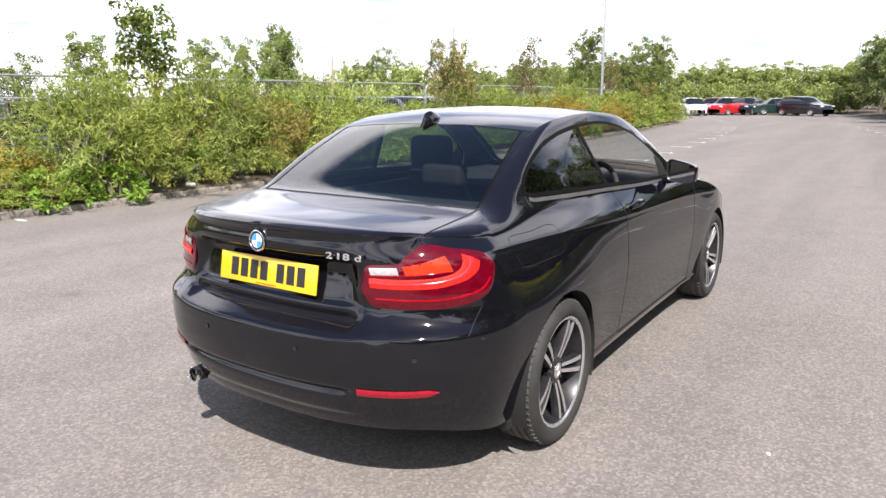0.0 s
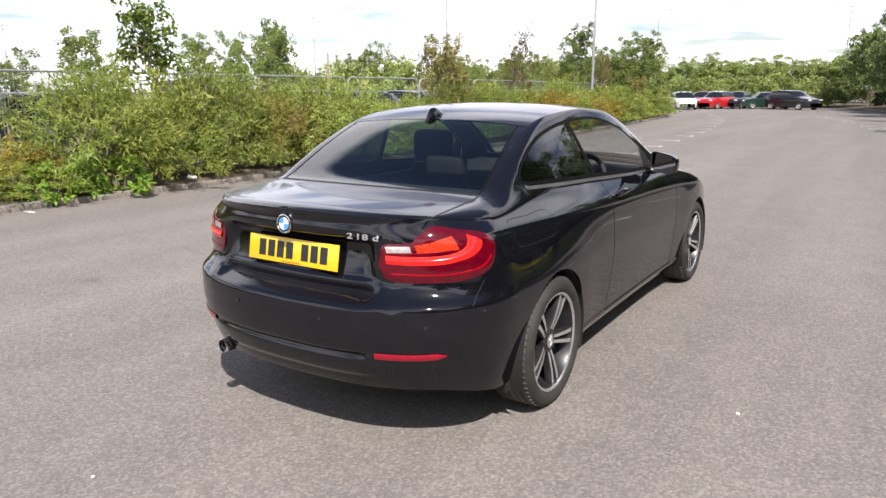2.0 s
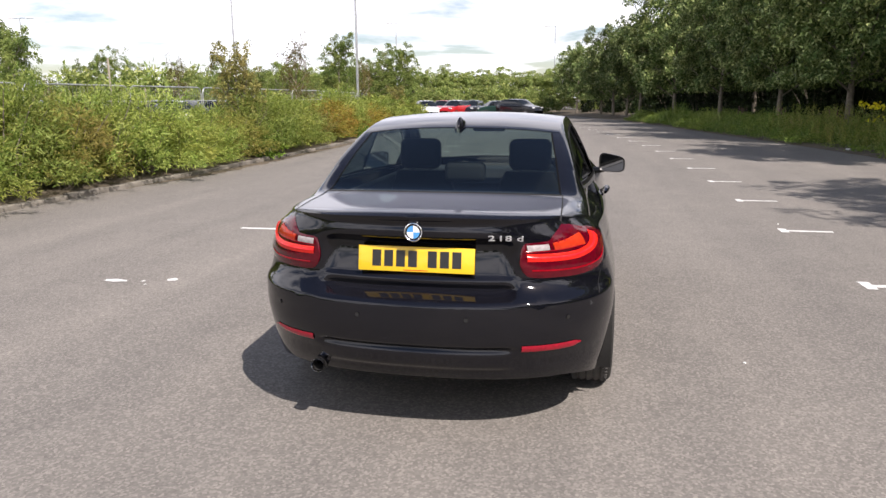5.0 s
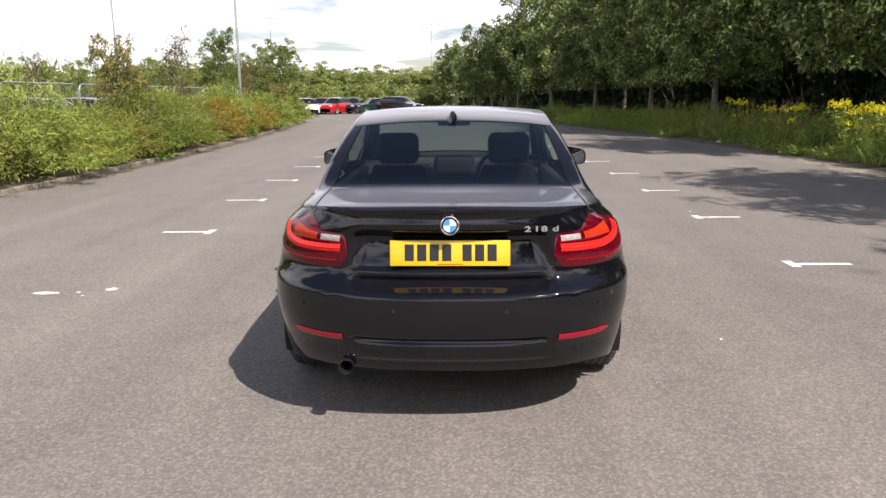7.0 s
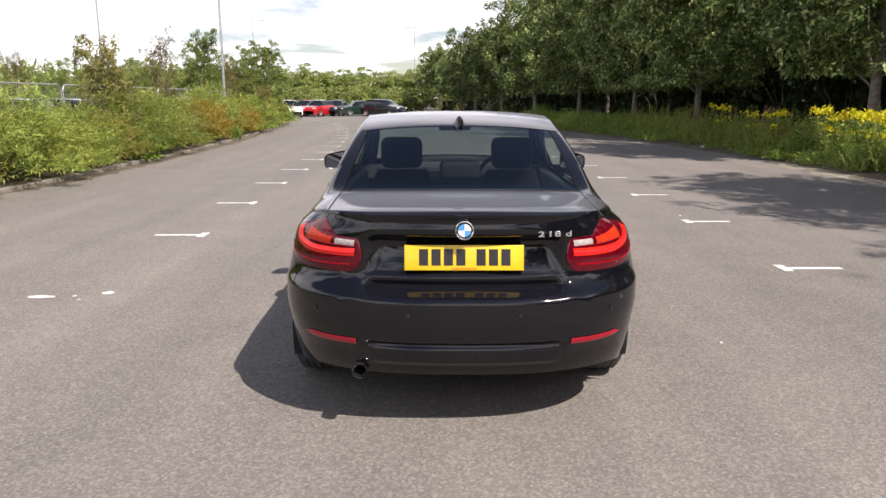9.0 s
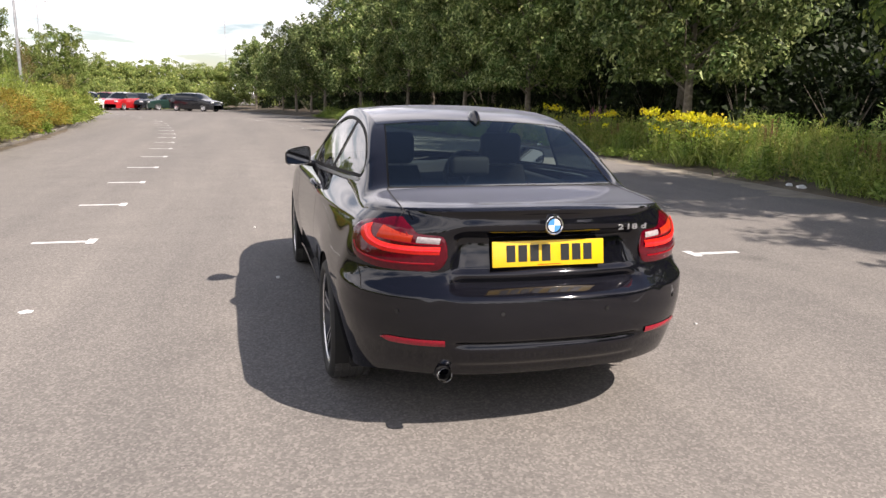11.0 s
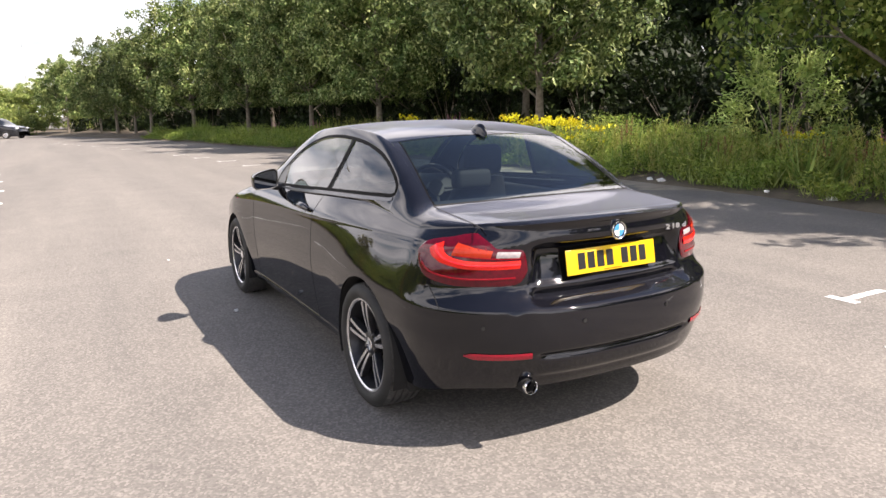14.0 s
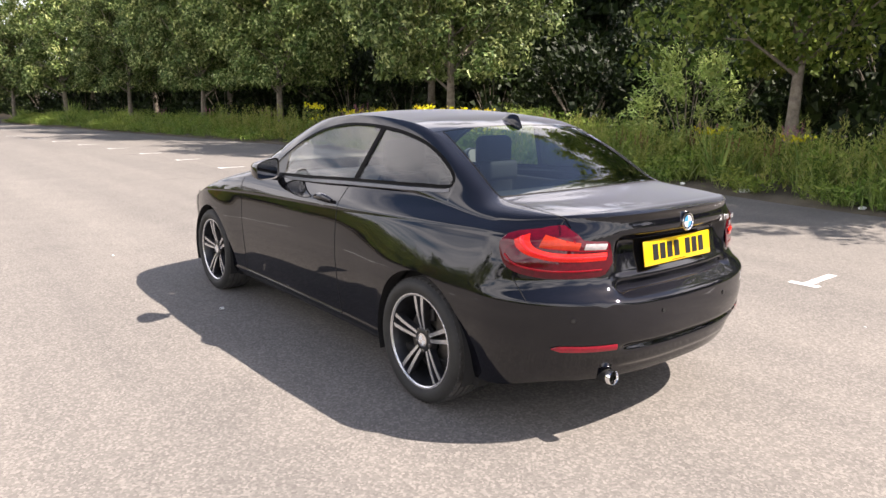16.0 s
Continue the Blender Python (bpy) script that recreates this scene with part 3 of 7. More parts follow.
DLO_LOOP = loop_through(DLO, 160, (0,))
DLO_TRIM = scaled(DLO_LOOP, -0.016)
if sum((a.x * b.y - b.x * a.y) for a, b in zip(DLO_LOOP, DLO_LOOP[1:])) > 0:
    DLO_TRIM = scaled(DLO_LOOP, 0.016)
WIN_LO, WIN_HI = min(p.x for p in DLO_LOOP) + 1e-4, max(p.x for p in DLO_LOOP) - 1e-4
# stations that flank and upper side share
WIN_Y = [-0.28, 2.08, WIN_LO - 2e-4, WIN_HI + 2e-4] + [WIN_LO + 0.10 * (i / 14) ** 2 for i in range(15)] + [WIN_HI - 0.04 * (i / 6) ** 2 for i in range(7)]


SKIN_ST, SKIN_COLS, SKIN = build_skin()
lip = sorted((c[-1] for c, s in zip(SKIN_COLS, SKIN_ST) if s < 0.9), key=lambda p: p.x)


def lip_point(x):
    """The rear edge of the lid at x."""
    a = abs(x)
    for p, q in zip(lip, lip[1:]):
        if p.x <= a <= q.x:
            r = p.lerp(q, (a - p.x) / max(1e-9, q.x - p.x))
            return Vector((x, r.y, r.z))
    return lip[-1].copy()



def fit_pane():
    """A gently curved sheet through the middle of the side opening."""
    a, b = [], []
    for i in range(30):
        y = 0.0 + 1.56 * i / 29
        lo, hi = BELT(y) + 0.03, EDGE_Z(y) - 0.04
        for j in range(8):
            z = lo + (hi - lo) * j / 7
            a.append((1, y, z, y * y, z * z, y * z))
            b.append(upper_point(y, z).x)
    return np.linalg.lstsq(np.array(a), np.array(b), rcond=None)[0]


PANE = fit_pane()


def pane_point(y, z, out=0.0):
    x = float(PANE @ np.array((1, y, z, y * y, z * z, y * z)))
    return Vector((x + out, y, z))


def opening(y):
    """Lower and upper edge of the side opening at y."""
    zs = []
    for a, b in zip(DLO_LOOP, DLO_LOOP[1:] + DLO_LOOP[:1]):
        if (a.x - y) * (b.x - y) <= 0 and a.x != b.x:
            zs.append(a.y + (b.y - a.y) * (y - a.x) / (b.x - a.x))
    return min(zs), max(zs)


def arc_rows(y, zb, ze, z0, z1):
    """Heights of the upper side's rows, even along its rounding, and how far each lies from the opening."""
    k = ROUND(y)
    ang = lambda z: math.asin(min(1.0, max(0.0, (z - zb) / (ze - zb)) ** (1 / k)))
    a0, a1 = ang(z0), ang(z1)
    out = [(zb + (ze - zb) * math.sin(a0 * i / 8) ** k, 1 - i / 8) for i in range(9)]
    return out + [(zb + (ze - zb) * math.sin(a1 + (math.pi / 2 - a1) * i / 8) ** k, i / 8) for i in range(9)]


def build_upper():
    verts, faces = [], []
    lo, hi = WIN_LO, WIN_HI
    ys = sorted(set(round(c[-1].y, 5) for c, s in zip(SKIN_COLS, SKIN_ST) if s >= 1 and -0.2801 < c[-1].y < 2.0801))
    tip = {}
    for y, key in ((lo, 0), (hi, 1)):
        a, b = opening(y)
        tip[key] = ((a + b) / 2 - BELT(y)) / (EDGE_Z(y) - BELT(y))
    for y in ys:
        zb, ze = BELT(y), EDGE_Z(y)
        inside = lo <= y <= hi
        if inside:
            z0, z1, wm = *opening(y), 0.0
        else:
            z0 = z1 = zb + (ze - zb) * tip[0 if y < lo else 1]
            wm = smooth(0, 0.22, lo - y if y < lo else y - hi)
        for z, f in arc_rows(y, zb, ze, z0, z1):
            verts.append(pane_point(y, z).lerp(upper_point(y, z), wm + (1 - wm) * smooth(0, 1, f)))
    for i in range(len(ys) - 1):
        for k in list(range(8)) + list(range(9, 17)):
            faces.append((i * 18 + k, (i + 1) * 18 + k, (i + 1) * 18 + k + 1, i * 18 + k + 1))
    # shoulder behind: from the top of the skin up to the shut line of the lid
    start = lip_point(0.616)
    rail = lambda y: Vector((EDGE_X(y), y, EDGE_Z(y))) if y > -0.665 else start.lerp(Vector((EDGE_X(-0.665), -0.665, EDGE_Z(-0.665))), min(1, max(0, (y - start.y) / (-0.665 - start.y))))
    feet = [start] + [c[-1] for c, s in zip(SKIN_COLS, SKIN_ST) if c[-1].y > start.y + 0.002 and c[-1].y < -0.2795 and c[-1].x > 0.617]
    m, w = 14, 15
    base = len(verts)
    for f in feet:
        u, k = rail(f.y), ROUND(f.y)
        a0 = math.asin(tip[0] ** (1 / k))
        for a in [a0 * q / 8 for q in range(9)] + [a0 + (math.pi / 2 - a0) * q / 8 for q in range(1, 9)]:
            verts.append(Vector((u.x + (f.x - u.x) * max(0, math.cos(a)) ** k, f.y, f.z + (u.z - f.z) * math.sin(a) ** k)))
    faces += [(base + i * 17 + q, base + (i + 1) * 17 + q, base + (i + 1) * 17 + q + 1, base + i * 17 + q + 1) for i in range(len(feet) - 1) for q in range(16)]
    # wing ahead
    base = len(verts)
    ys = [2.08 + i * (3.38 - 2.08) / 50 for i in range(51)]
    for y in ys:
        zb, ze, xe, k = BELT(y), EDGE_Z(y), EDGE_X(y), ROUND(y)
        b = belt_point(y)
        for q in range(m + 1):
            a = math.pi / 2 * q / m
            verts.append(Vector((xe + (b.x - xe) * math.cos(a) ** k, y, zb + (ze - zb) * math.sin(a) ** k)))
    faces += [(base + i * w + q, base + (i + 1) * w + q, base + (i + 1) * w + q + 1, base + i * w + q + 1) for i in range(len(ys) - 1) for q in range(m)]
    return verts, faces


UP_V, UP_F = build_upper()
bv, bf = SKIN["body"]
n0 = len(bv)
all_v = list(bv) + UP_V
all_f = list(bf) + [tuple(n0 + i for i in f) for f in UP_F]
# nose, closed plainly
nose_rows = []
for k in range(17):
    a = math.pi / 2 * k / 16
    y = FRONT_CORNER + (NOSE - FRONT_CORNER) * math.sin(a)
    zt = BELT(y)
    nose_rows.append([nose_point(y, 0.2 + (zt - 0.2) * j / 24) for j in range(25)])
nb = len(all_v)
all_v += [p for r in nose_rows for p in r]
all_f += [(nb + i * 25 + j, nb + (i + 1) * 25 + j, nb + (i + 1) * 25 + j + 1, nb + i * 25 + j + 1) for i in range(16) for j in range(24)]
me = weld(*both_sides(all_v, all_f), "body", 42)
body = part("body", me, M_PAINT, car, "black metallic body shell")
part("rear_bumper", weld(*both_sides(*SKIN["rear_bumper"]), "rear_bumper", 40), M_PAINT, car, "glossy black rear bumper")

# the strip over the top: boot lid, rear window, roof, windscreen, bonnet
TOP_Y = Soft(0.03, (-0.745, -0.890), (-0.72, -0.876), (-0.69, -0.850), (-0.60, -0.76), (-0.45, -0.57), (-0.28, -0.340), (0.0, -0.035), (0.26, 0.235), (0.5, 0.5), (0.9, 0.9), (1.3, 1.33), (1.5, 1.57), (1.75, 1.86), (2.0, 2.14), (2.15, 2.31), (2.3, 2.44), (2.5, 2.62), (2.9, 2.98), (3.25, 3.32), (3.4, 3.46))
TOP_Z = Soft(0.04, (-0.745, 1.016), (-0.72, 1.025), (-0.69, 1.029), (-0.60, 1.034), (-0.45, 1.040), (-0.28, 1.045), (-0.14, 1.126), (0.0, 1.211), (0.14, 1.288), (0.26, 1.343), (0.38, 1.377), (0.5, 1.397), (0.9, 1.418), (1.2, 1.406), (1.38, 1.376), (1.5, 1.335), (1.75, 1.222), (2.0, 1.098), (2.15, 1.016), (2.3, 0.992), (2.5, 0.960), (2.9, 0.875), (3.25, 0.745), (3.4, 0.655))


def outward(me, way):
    """Turn the faces of a sheet so that they look along way."""
    n = Vector()
    for p in me.polygons:
        n += p.normal * p.area
    if n.dot(Vector(way)) < 0:
        me.flip_normals()
    return me


def top_point(y, s, out=0.0):
    xe, ze, yc, zc = EDGE_X(y), EDGE_Z(y), TOP_Y(y), TOP_Z(y)
    a = abs(s)
    return Vector((xe * s, yc + (y - yc) * a ** 2.2, zc + (ze - zc) * a ** 2.3 + out))


def top_strip(y0, y1, n, name, s_max=1.0, out=0.0, m=28):
    ys = [y0 + (y1 - y0) * i / n for i in range(n + 1)]
    return grid_mesh([[top_point(y, s_max * (-1 + 2 * j / m), out) for j in range(m + 1)] for y in ys], name)


lid_v, lid_f = both_sides(*SKIN["boot_lid"])
lid_n = len(lid_v)
deck_rows = []
for i in range(36):
    u = i / 35
    y = -0.665 + 0.38 * max(0.0, (u - 0.14) / 0.86)
    row = []
    for j in range(41):
        s = -1 + 2 * j / 40
        p = top_point(y, s)
        if u < 0.14:
            q = lip_point(p.x)
            t = u / 0.14
            w = q.lerp(p, t)
            w.z += 0.006 * math.sin(math.pi * t)
            p = w
        row.append(p)
    deck_rows.append(row)
deck = grid_mesh(deck_rows, "deck")
lid_v = lid_v + [v.co.copy() for v in deck.vertices]
lid_f = lid_f + [tuple(lid_n + i for i in p.vertices) for p in deck.polygons]
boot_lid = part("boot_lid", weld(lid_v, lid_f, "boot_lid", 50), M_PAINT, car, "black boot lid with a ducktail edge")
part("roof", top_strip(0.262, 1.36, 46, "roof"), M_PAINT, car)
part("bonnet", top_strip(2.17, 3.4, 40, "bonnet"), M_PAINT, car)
pane_s = lambda u: 0.984 - 0.062 * u
back_y = [-0.279 + 0.535 * i / 26 for i in range(27)]
part("rear_window", outward(grid_mesh([[top_point(y, pane_s(i / 26) * (-1 + j / 14)) for j in range(29)] for i, y in enumerate(back_y)], "rear_window"), (0, 0, 1)), M_REARGLASS, car, "dark tinted rear window").visible_shadow = False
part("windscreen", outward(top_strip(1.366, 2.16, 30, "windscreen", 0.95), (0, 0, 1)), M_GLASS, car, "clear windscreen").visible_shadow = False


def strip_on(points, width, place, name):
    """A flat ribbon of some width along points given in the plane of place()."""
    rows = []
    for i, p in enumerate(points):
        a, b = Vector(points[max(0, i - 1)]), Vector(points[min(len(points) - 1, i + 1)])
        t = (b - a).normalized()
        q = Vector((-t.y, t.x)) * width / 2
        p = Vector(p)
        rows.append([place(*(p + q)), place(*(p - q))])
    return grid_mesh(rows, name)


def two(name, me, material, parent=None, label=""):
    """A part on the right and its twin on the left."""
    return part(name, me, material, parent or car, label), part(name, mirror_x(me, name), material, parent or car, label)


# black borders of the screens
for side in (1, -1):
    part("window_seal", grid_mesh([[top_point(y, side * (pane_s(i / 26) + k), 0.0015) for k in (-0.004, 0.010)] for i, y in enumerate(back_y)], "window_seal"), M_RUBBER, car)
    part("pillar_edge", grid_mesh([[top_point(y, side * (a + (1 - a) * k / 4), 0.001) for k in range(5)] for y, a in ((y, pane_s(i / 26) + 0.010) for i, y in enumerate(back_y))], "pillar_edge"), M_PAINT, car)
    part("window_seal", grid_mesh([[top_point(1.36 + 0.81 * i / 20, side * 0.94, 0.0015), top_point(1.36 + 0.81 * i / 20, side * 1.0, 0.0015)] for i in range(21)], "window_seal"), M_GLOSSTRIM, car)
part("roof_seam", top_strip(0.252, 0.266, 2, "roof_seam", 1.0, 0.0015), M_GLOSSTRIM, car)
part("lid_gap", top_strip(-0.289, -0.276, 2, "lid_gap", 0.99, 0.0015), M_UNDER, car)
part("bonnet_gap", top_strip(2.155, 2.19, 2, "bonnet_gap", 0.99, 0.002), M_UNDER, car)

# doors
dv, df = SKIN["door"]
door_me = weld(dv, df, "door", 42)
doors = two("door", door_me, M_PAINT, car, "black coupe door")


def fill_loop(loop, place, name, rings=8):
    c = Vector((0, 0))
    for p in loop:
        c += p / len(loop)
    n = len(loop)
    rows = [[place(*(c.lerp(p, 1 - k / rings))) for p in loop] for k in range(rings)]
    verts = [p for r in rows for p in r] + [place(*c)]
    faces = [(i * n + j, i * n + (j + 1) % n, (i + 1) * n + (j + 1) % n, (i + 1) * n + j) for i in range(rings - 1) for j in range(n)]
    faces += [((rings - 1) * n + j, (rings - 1) * n + (j + 1) % n, len(verts) - 1) for j in range(n)]
    return mesh_from(verts, faces, name)


def clip(loop, keep):
    """Cut a convex loop by a half plane; keep(p) > 0 stays."""
    out = []
    for a, b in zip(loop, loop[1:] + loop[:1]):
        ka, kb = keep(a), keep(b)
        if ka > 0:
            out.append(a)
        if ka * kb < 0:
            out.append(a.lerp(b, ka / (ka - kb)))
    return out


pillar = lambda p: p.x - (0.735 - (p.y - 1.04) * 0.26)
upper_in = lambda y, z: pane_point(y, z, -0.006)
upper_trim = lambda y, z: pane_point(y, z, 0.0022)
trim_me = grid_mesh([[upper_trim(*p) for p in DLO_LOOP], [upper_trim(*p) for p in DLO_TRIM]], "window_frame", closed=True)
two("window_frame", trim_me, M_RUBBER, car)
sail = lambda p: 1.60 + (p.y - 0.99) * 0.25 - p.x
front_pane = clip(clip(DLO_TRIM, lambda p: pillar(p) - 0.028), sail)
# the driver's window is wound down; the other is up
me = outward(fill_loop(front_pane, upper_in, "door_window"), (1, 0, 0))
part("door_window", mirror_x(me, "door_window"), M_GLASS, doors[1], "clear door glass, closed").visible_shadow = False
waist = [(-0.03 + 1.80 * i / 60, opening(-0.03 + 1.80 * i / 60)[0] - 0.012) for i in range(61)]
two("waist_strip", strip_on(waist, 0.016, lambda y, z: pane_point(y, z, 0.0035), "waist_strip"), M_WAIST, car, "satin grey waist strip")
sail_me = fill_loop(clip(DLO_TRIM, lambda p: -sail(p)), lambda y, z: pane_point(y, z, 0.0), "mirror_sail", 3)
two("mirror_sail", sail_me, M_TRIM, car)
quarter = clip(DLO_TRIM, lambda p: -pillar(p) - 0.012)
for q in two("quarter_window", outward(fill_loop(quarter, upper_in, "quarter_window"), (1, 0, 0)), M_PRIVACY, car, "dark tinted quarter window"):
    q.visible_shadow = False
post = clip(clip(DLO_TRIM, lambda p: pillar(p) + 0.016), lambda p: 0.032 - pillar(p))
two("door_pillar", fill_loop(post, lambda y, z: pane_point(y, z, -0.002), "door_pillar", 3), M_RUBBER, car)

# shut lines and creases
flank = lambda y, z: flank_point(y, z, 0.0012)
line = [(0.80, 0.255 + 0.755 * i / 30) for i in range(31)]
two("shut_line", strip_on(line, 0.005, flank, "shut_line"), M_UNDER, car)
line = [(2.12 - 0.03 * math.sin(i / 30 * 3.1), 0.255 + 0.68 * i / 30) for i in range(31)]
two("shut_line", strip_on(line, 0.005, flank, "shut_line"), M_UNDER, car)
line = [(0.80 + 1.32 * i / 40, 0.256) for i in range(41)]
two("shut_line", strip_on(line, 0.006, flank, "shut_line"), M_UNDER, car)
corner_skin = lambda s, z: skin(s, z, 0.0012)
lid_s = s_at_x(0.612, 0.98)
line = [(lid_s, 0.915 + 0.073 * i / 8) for i in range(9)]
two("shut_line", strip_on(line, 0.005, corner_skin, "shut_line"), M_UNDER, car)
line = [(s_at_y(-0.63 + 0.05 * i / 10, 0.7), 0.655 + 0.092 * i / 10) for i in range(11)]
two("shut_line", strip_on(line, 0.004, corner_skin, "shut_line"), M_UNDER, car)
edge_line = [[top_point(-0.74 + 0.46 * i / 20, 1.0, 0.0018) + Vector((k * 0.003, 0, 0)) for k in (-1, 1)] for i in range(21)]
two("shut_line", grid_mesh(edge_line, "shut_line"), M_UNDER, car)

# fuel flap on the right rear wing
flap = loop_through([(0.03, 0.945), (-0.15, 0.945), (-0.31, 0.945), (-0.335, 0.91), (-0.315, 0.845), (-0.27, 0.83), (-0.12, 0.83), (0.02, 0.835), (0.05, 0.87)], 60)
flap_s = lambda y, z: flank_point(y, z, 0.0012)
part("fuel_flap_gap", grid_mesh([[flap_s(*p) for p in flap], [flap_s(*p) for p in scaled(flap, 0.0016)]], "fuel_flap_gap", closed=True), M_UNDER, car)

# handles: a pull bar over a shallow cup
for d, sgn in zip(doors, (1, -1)):
    bm = bmesh.new()
    bar = [(0.86 + 0.20 * i / 10, 0.905 + 0.004 * math.sin(i / 10 * math.pi)) for i in range(11)]
    tube(bm, [flank_point(y, z, 0.012 + 0.018 * math.sin(math.pi * i / 10)) * 1.0 for i, (y, z) in enumerate(bar)], [0.011 + 0.009 * math.sin(math.pi * i / 10) for i in range(11)], 10)
    if sgn < 0:
        bmesh.ops.scale(bm, vec=(-1, 1, 1), verts=bm.verts)
        bmesh.ops.reverse_faces(bm, faces=bm.faces)
    part("door_handle", bm, M_PAINT, d, "black door handle")
    cup = fill_loop(loop_through([(0.975 + 0.055 * math.cos(a), 0.90 + 0.028 * math.sin(a)) for a in (2 * math.pi * i / 10 for i in range(10))], 30), lambda y, z: flank_point(y, z, 0.0015), "handle_cup", 3)
    part("handle_cup", mirror_x(cup, "handle_cup") if sgn < 0 else cup, M_GLOSSTRIM, d)


def outside_mirror():
    """Housing, glass, stalk of the right mirror."""
    bm = bmesh.new()
    rings = []
    for i in range(13):
        u = i / 12
        y = 1.56 + 0.165 * u
        k = math.sin(math.pi * min(1, 0.5 + 0.5 * u)) ** 0.45 if u > 0 else 1.0
        hw, hh = 0.090 * k + 0.002, 0.062 * k + 0.002
        ring = []
        for j in range(28):
            a = 2 * math.pi * j / 28
            ca, sa = math.cos(a), math.sin(a)
            x = hw * math.copysign(abs(ca) ** 0.5, ca)
            z = hh * math.copysign(abs(sa) ** 0.5, sa)
            z *= 1.0 - 0.16 * (x / 0.118)
            ring.append(bm.verts.new((0.897 + x + 0.012 * u, y - 0.035 * (x / 0.118) - 0.005 - 0.05 * (z if i == 0 else 0), 1.034 + z - 0.012 * (x / 0.118))))
        rings.append(ring)
    for a, b in zip(rings, rings[1:]):
        for j in range(28):
            bm.faces.new((a[j], a[(j + 1) % 28], b[(j + 1) % 28], b[j]))
    bm.faces.new(rings[-1])
    glass = bmesh.new()
    gl = [glass.verts.new(Vector((0.897, 0, 1.025)) + Vector(((v.co.x - 0.897) * 0.90, v.co.y + 0.006, (v.co.z - 1.025) * 0.88))) for v in rings[0]]
    glass.faces.new(gl[::-1])
    rim = bmesh.new()
    o = [rim.verts.new(v.co) for v in rings[0]]
    n = [rim.verts.new(Vector((0.897, 0, 1.025)) + Vector(((v.co.x - 0.897) * 0.88, v.co.y + 0.007, (v.co.z - 1.025) * 0.86))) for v in rings[0]]
    for j in range(28):
        rim.faces.new((o[j], n[j], n[(j + 1) % 28], o[(j + 1) % 28]))
    stalk = bmesh.new()
    tube(stalk, [(0.765, 1.64, 0.975), (0.80, 1.64, 0.975), (0.85, 1.64, 0.985), (0.90, 1.635, 1.0)], [0.022, 0.024, 0.022, 0.02], 12)
    return bm, glass, rim, stalk


for sgn, d in ((1, doors[0]), (-1, doors[1])):
    parts = outside_mirror()
    if sgn < 0:
        for b in parts:
            bmesh.ops.scale(b, vec=(-1, 1, 1), verts=b.verts)
            bmesh.ops.reverse_faces(b, faces=b.faces)
    part("mirror_housing", parts[0], M_PAINT, d, "black outside mirror housing")
    part("mirror_glass", parts[1], M_MIRROR, d, "outside mirror glass")
    part("mirror_rim", parts[2], M_TRIM, d)
    part("mirror_stalk", parts[3], M_TRIM, d)

# tail lamps: lens outline as (place along the corner, height)
LAMP = [(s_at_x(0.450, 0.81), 0.815), (s_at_x(0.465, 0.77), 0.775), (s_at_x(0.505, 0.752), 0.750), (s_at_x(0.62, 0.748), 0.746), (s_at_y(-0.665, 0.752), 0.750), (s_at_y(-0.57, 0.77), 0.772), (s_at_y(-0.520, 0.81), 0.810),
        (s_at_y(-0.490, 0.87), 0.872), (s_at_y(-0.500, 0.90), 0.914), (s_at_y(-0.545, 0.92), 0.936), (s_at_y(-0.62, 0.95), 0.951), (s_at_x(0.655, 0.96), 0.962), (s_at_x(0.612, 0.97), 0.968), (s_at_x(0.585, 0.93), 0.930), (s_at_x(0.570, 0.905), 0.906),
        (s_at_x(0.52, 0.90), 0.902), (s_at_x(0.468, 0.90), 0.898), (s_at_x(0.454, 0.87), 0.870)]
LAMP_LOOP = loop_through(LAMP, 120, (12, 14))


def lamp_fill(loop, out, name, level=0.845):
    """Lens over a loop that is not convex: columns between its lower and upper edges."""
    ss = [p.x for p in loop]
    lo, hi = min(ss), max(ss)
    rows = []
    n = len(loop)
    for i in range(49):
        s = lo + (hi - lo) * (0.5 - 0.5 * math.cos(math.pi * i / 48))
        s = min(hi - 1e-5, max(lo + 1e-5, s))
        zs = []
        for a, b in zip(loop, loop[1:] + loop[:1]):
            if (a.x - s) * (b.x - s) <= 0 and a.x != b.x:
                zs.append(a.y + (b.y - a.y) * (s - a.x) / (b.x - a.x))
        z0, z1 = min(zs), max(zs)
        dome = [max(0.0, 1 - abs(2 * k / 12 - 1) ** 6) for k in range(13)]
        rows.append([skin(s, z0 + (z1 - z0) * k / 12, out * (0.25 + 0.75 * dome[k])) for k in range(13)])
    return grid_mesh(rows, name)


def lamp_strip(points, width, out, name, bulge=0.002):
    c = loop_open(points, 40)
    rows = []
    for i, p in enumerate(c):
        a, b = c[max(0, i - 1)], c[min(len(c) - 1, i + 1)]
        ea, eb = skin(a.x, a.y), skin(b.x, b.y)
        du = (skin(p.x + 0.002, p.y) - skin(p.x - 0.002, p.y)).length / 0.004
        t = Vector(((b.x - a.x) * du, b.y - a.y)).normalized()
        q = Vector((-t.y / du, t.x)) * (width(i / (len(c) - 1)) if callable(width) else width) / 2
        rows.append([skin(p.x + q.x * k, p.y + q.y * k, out + bulge * (1 - k * k)) for k in (-1, -0.5, 0, 0.5, 1)])
    return grid_mesh(rows, name)


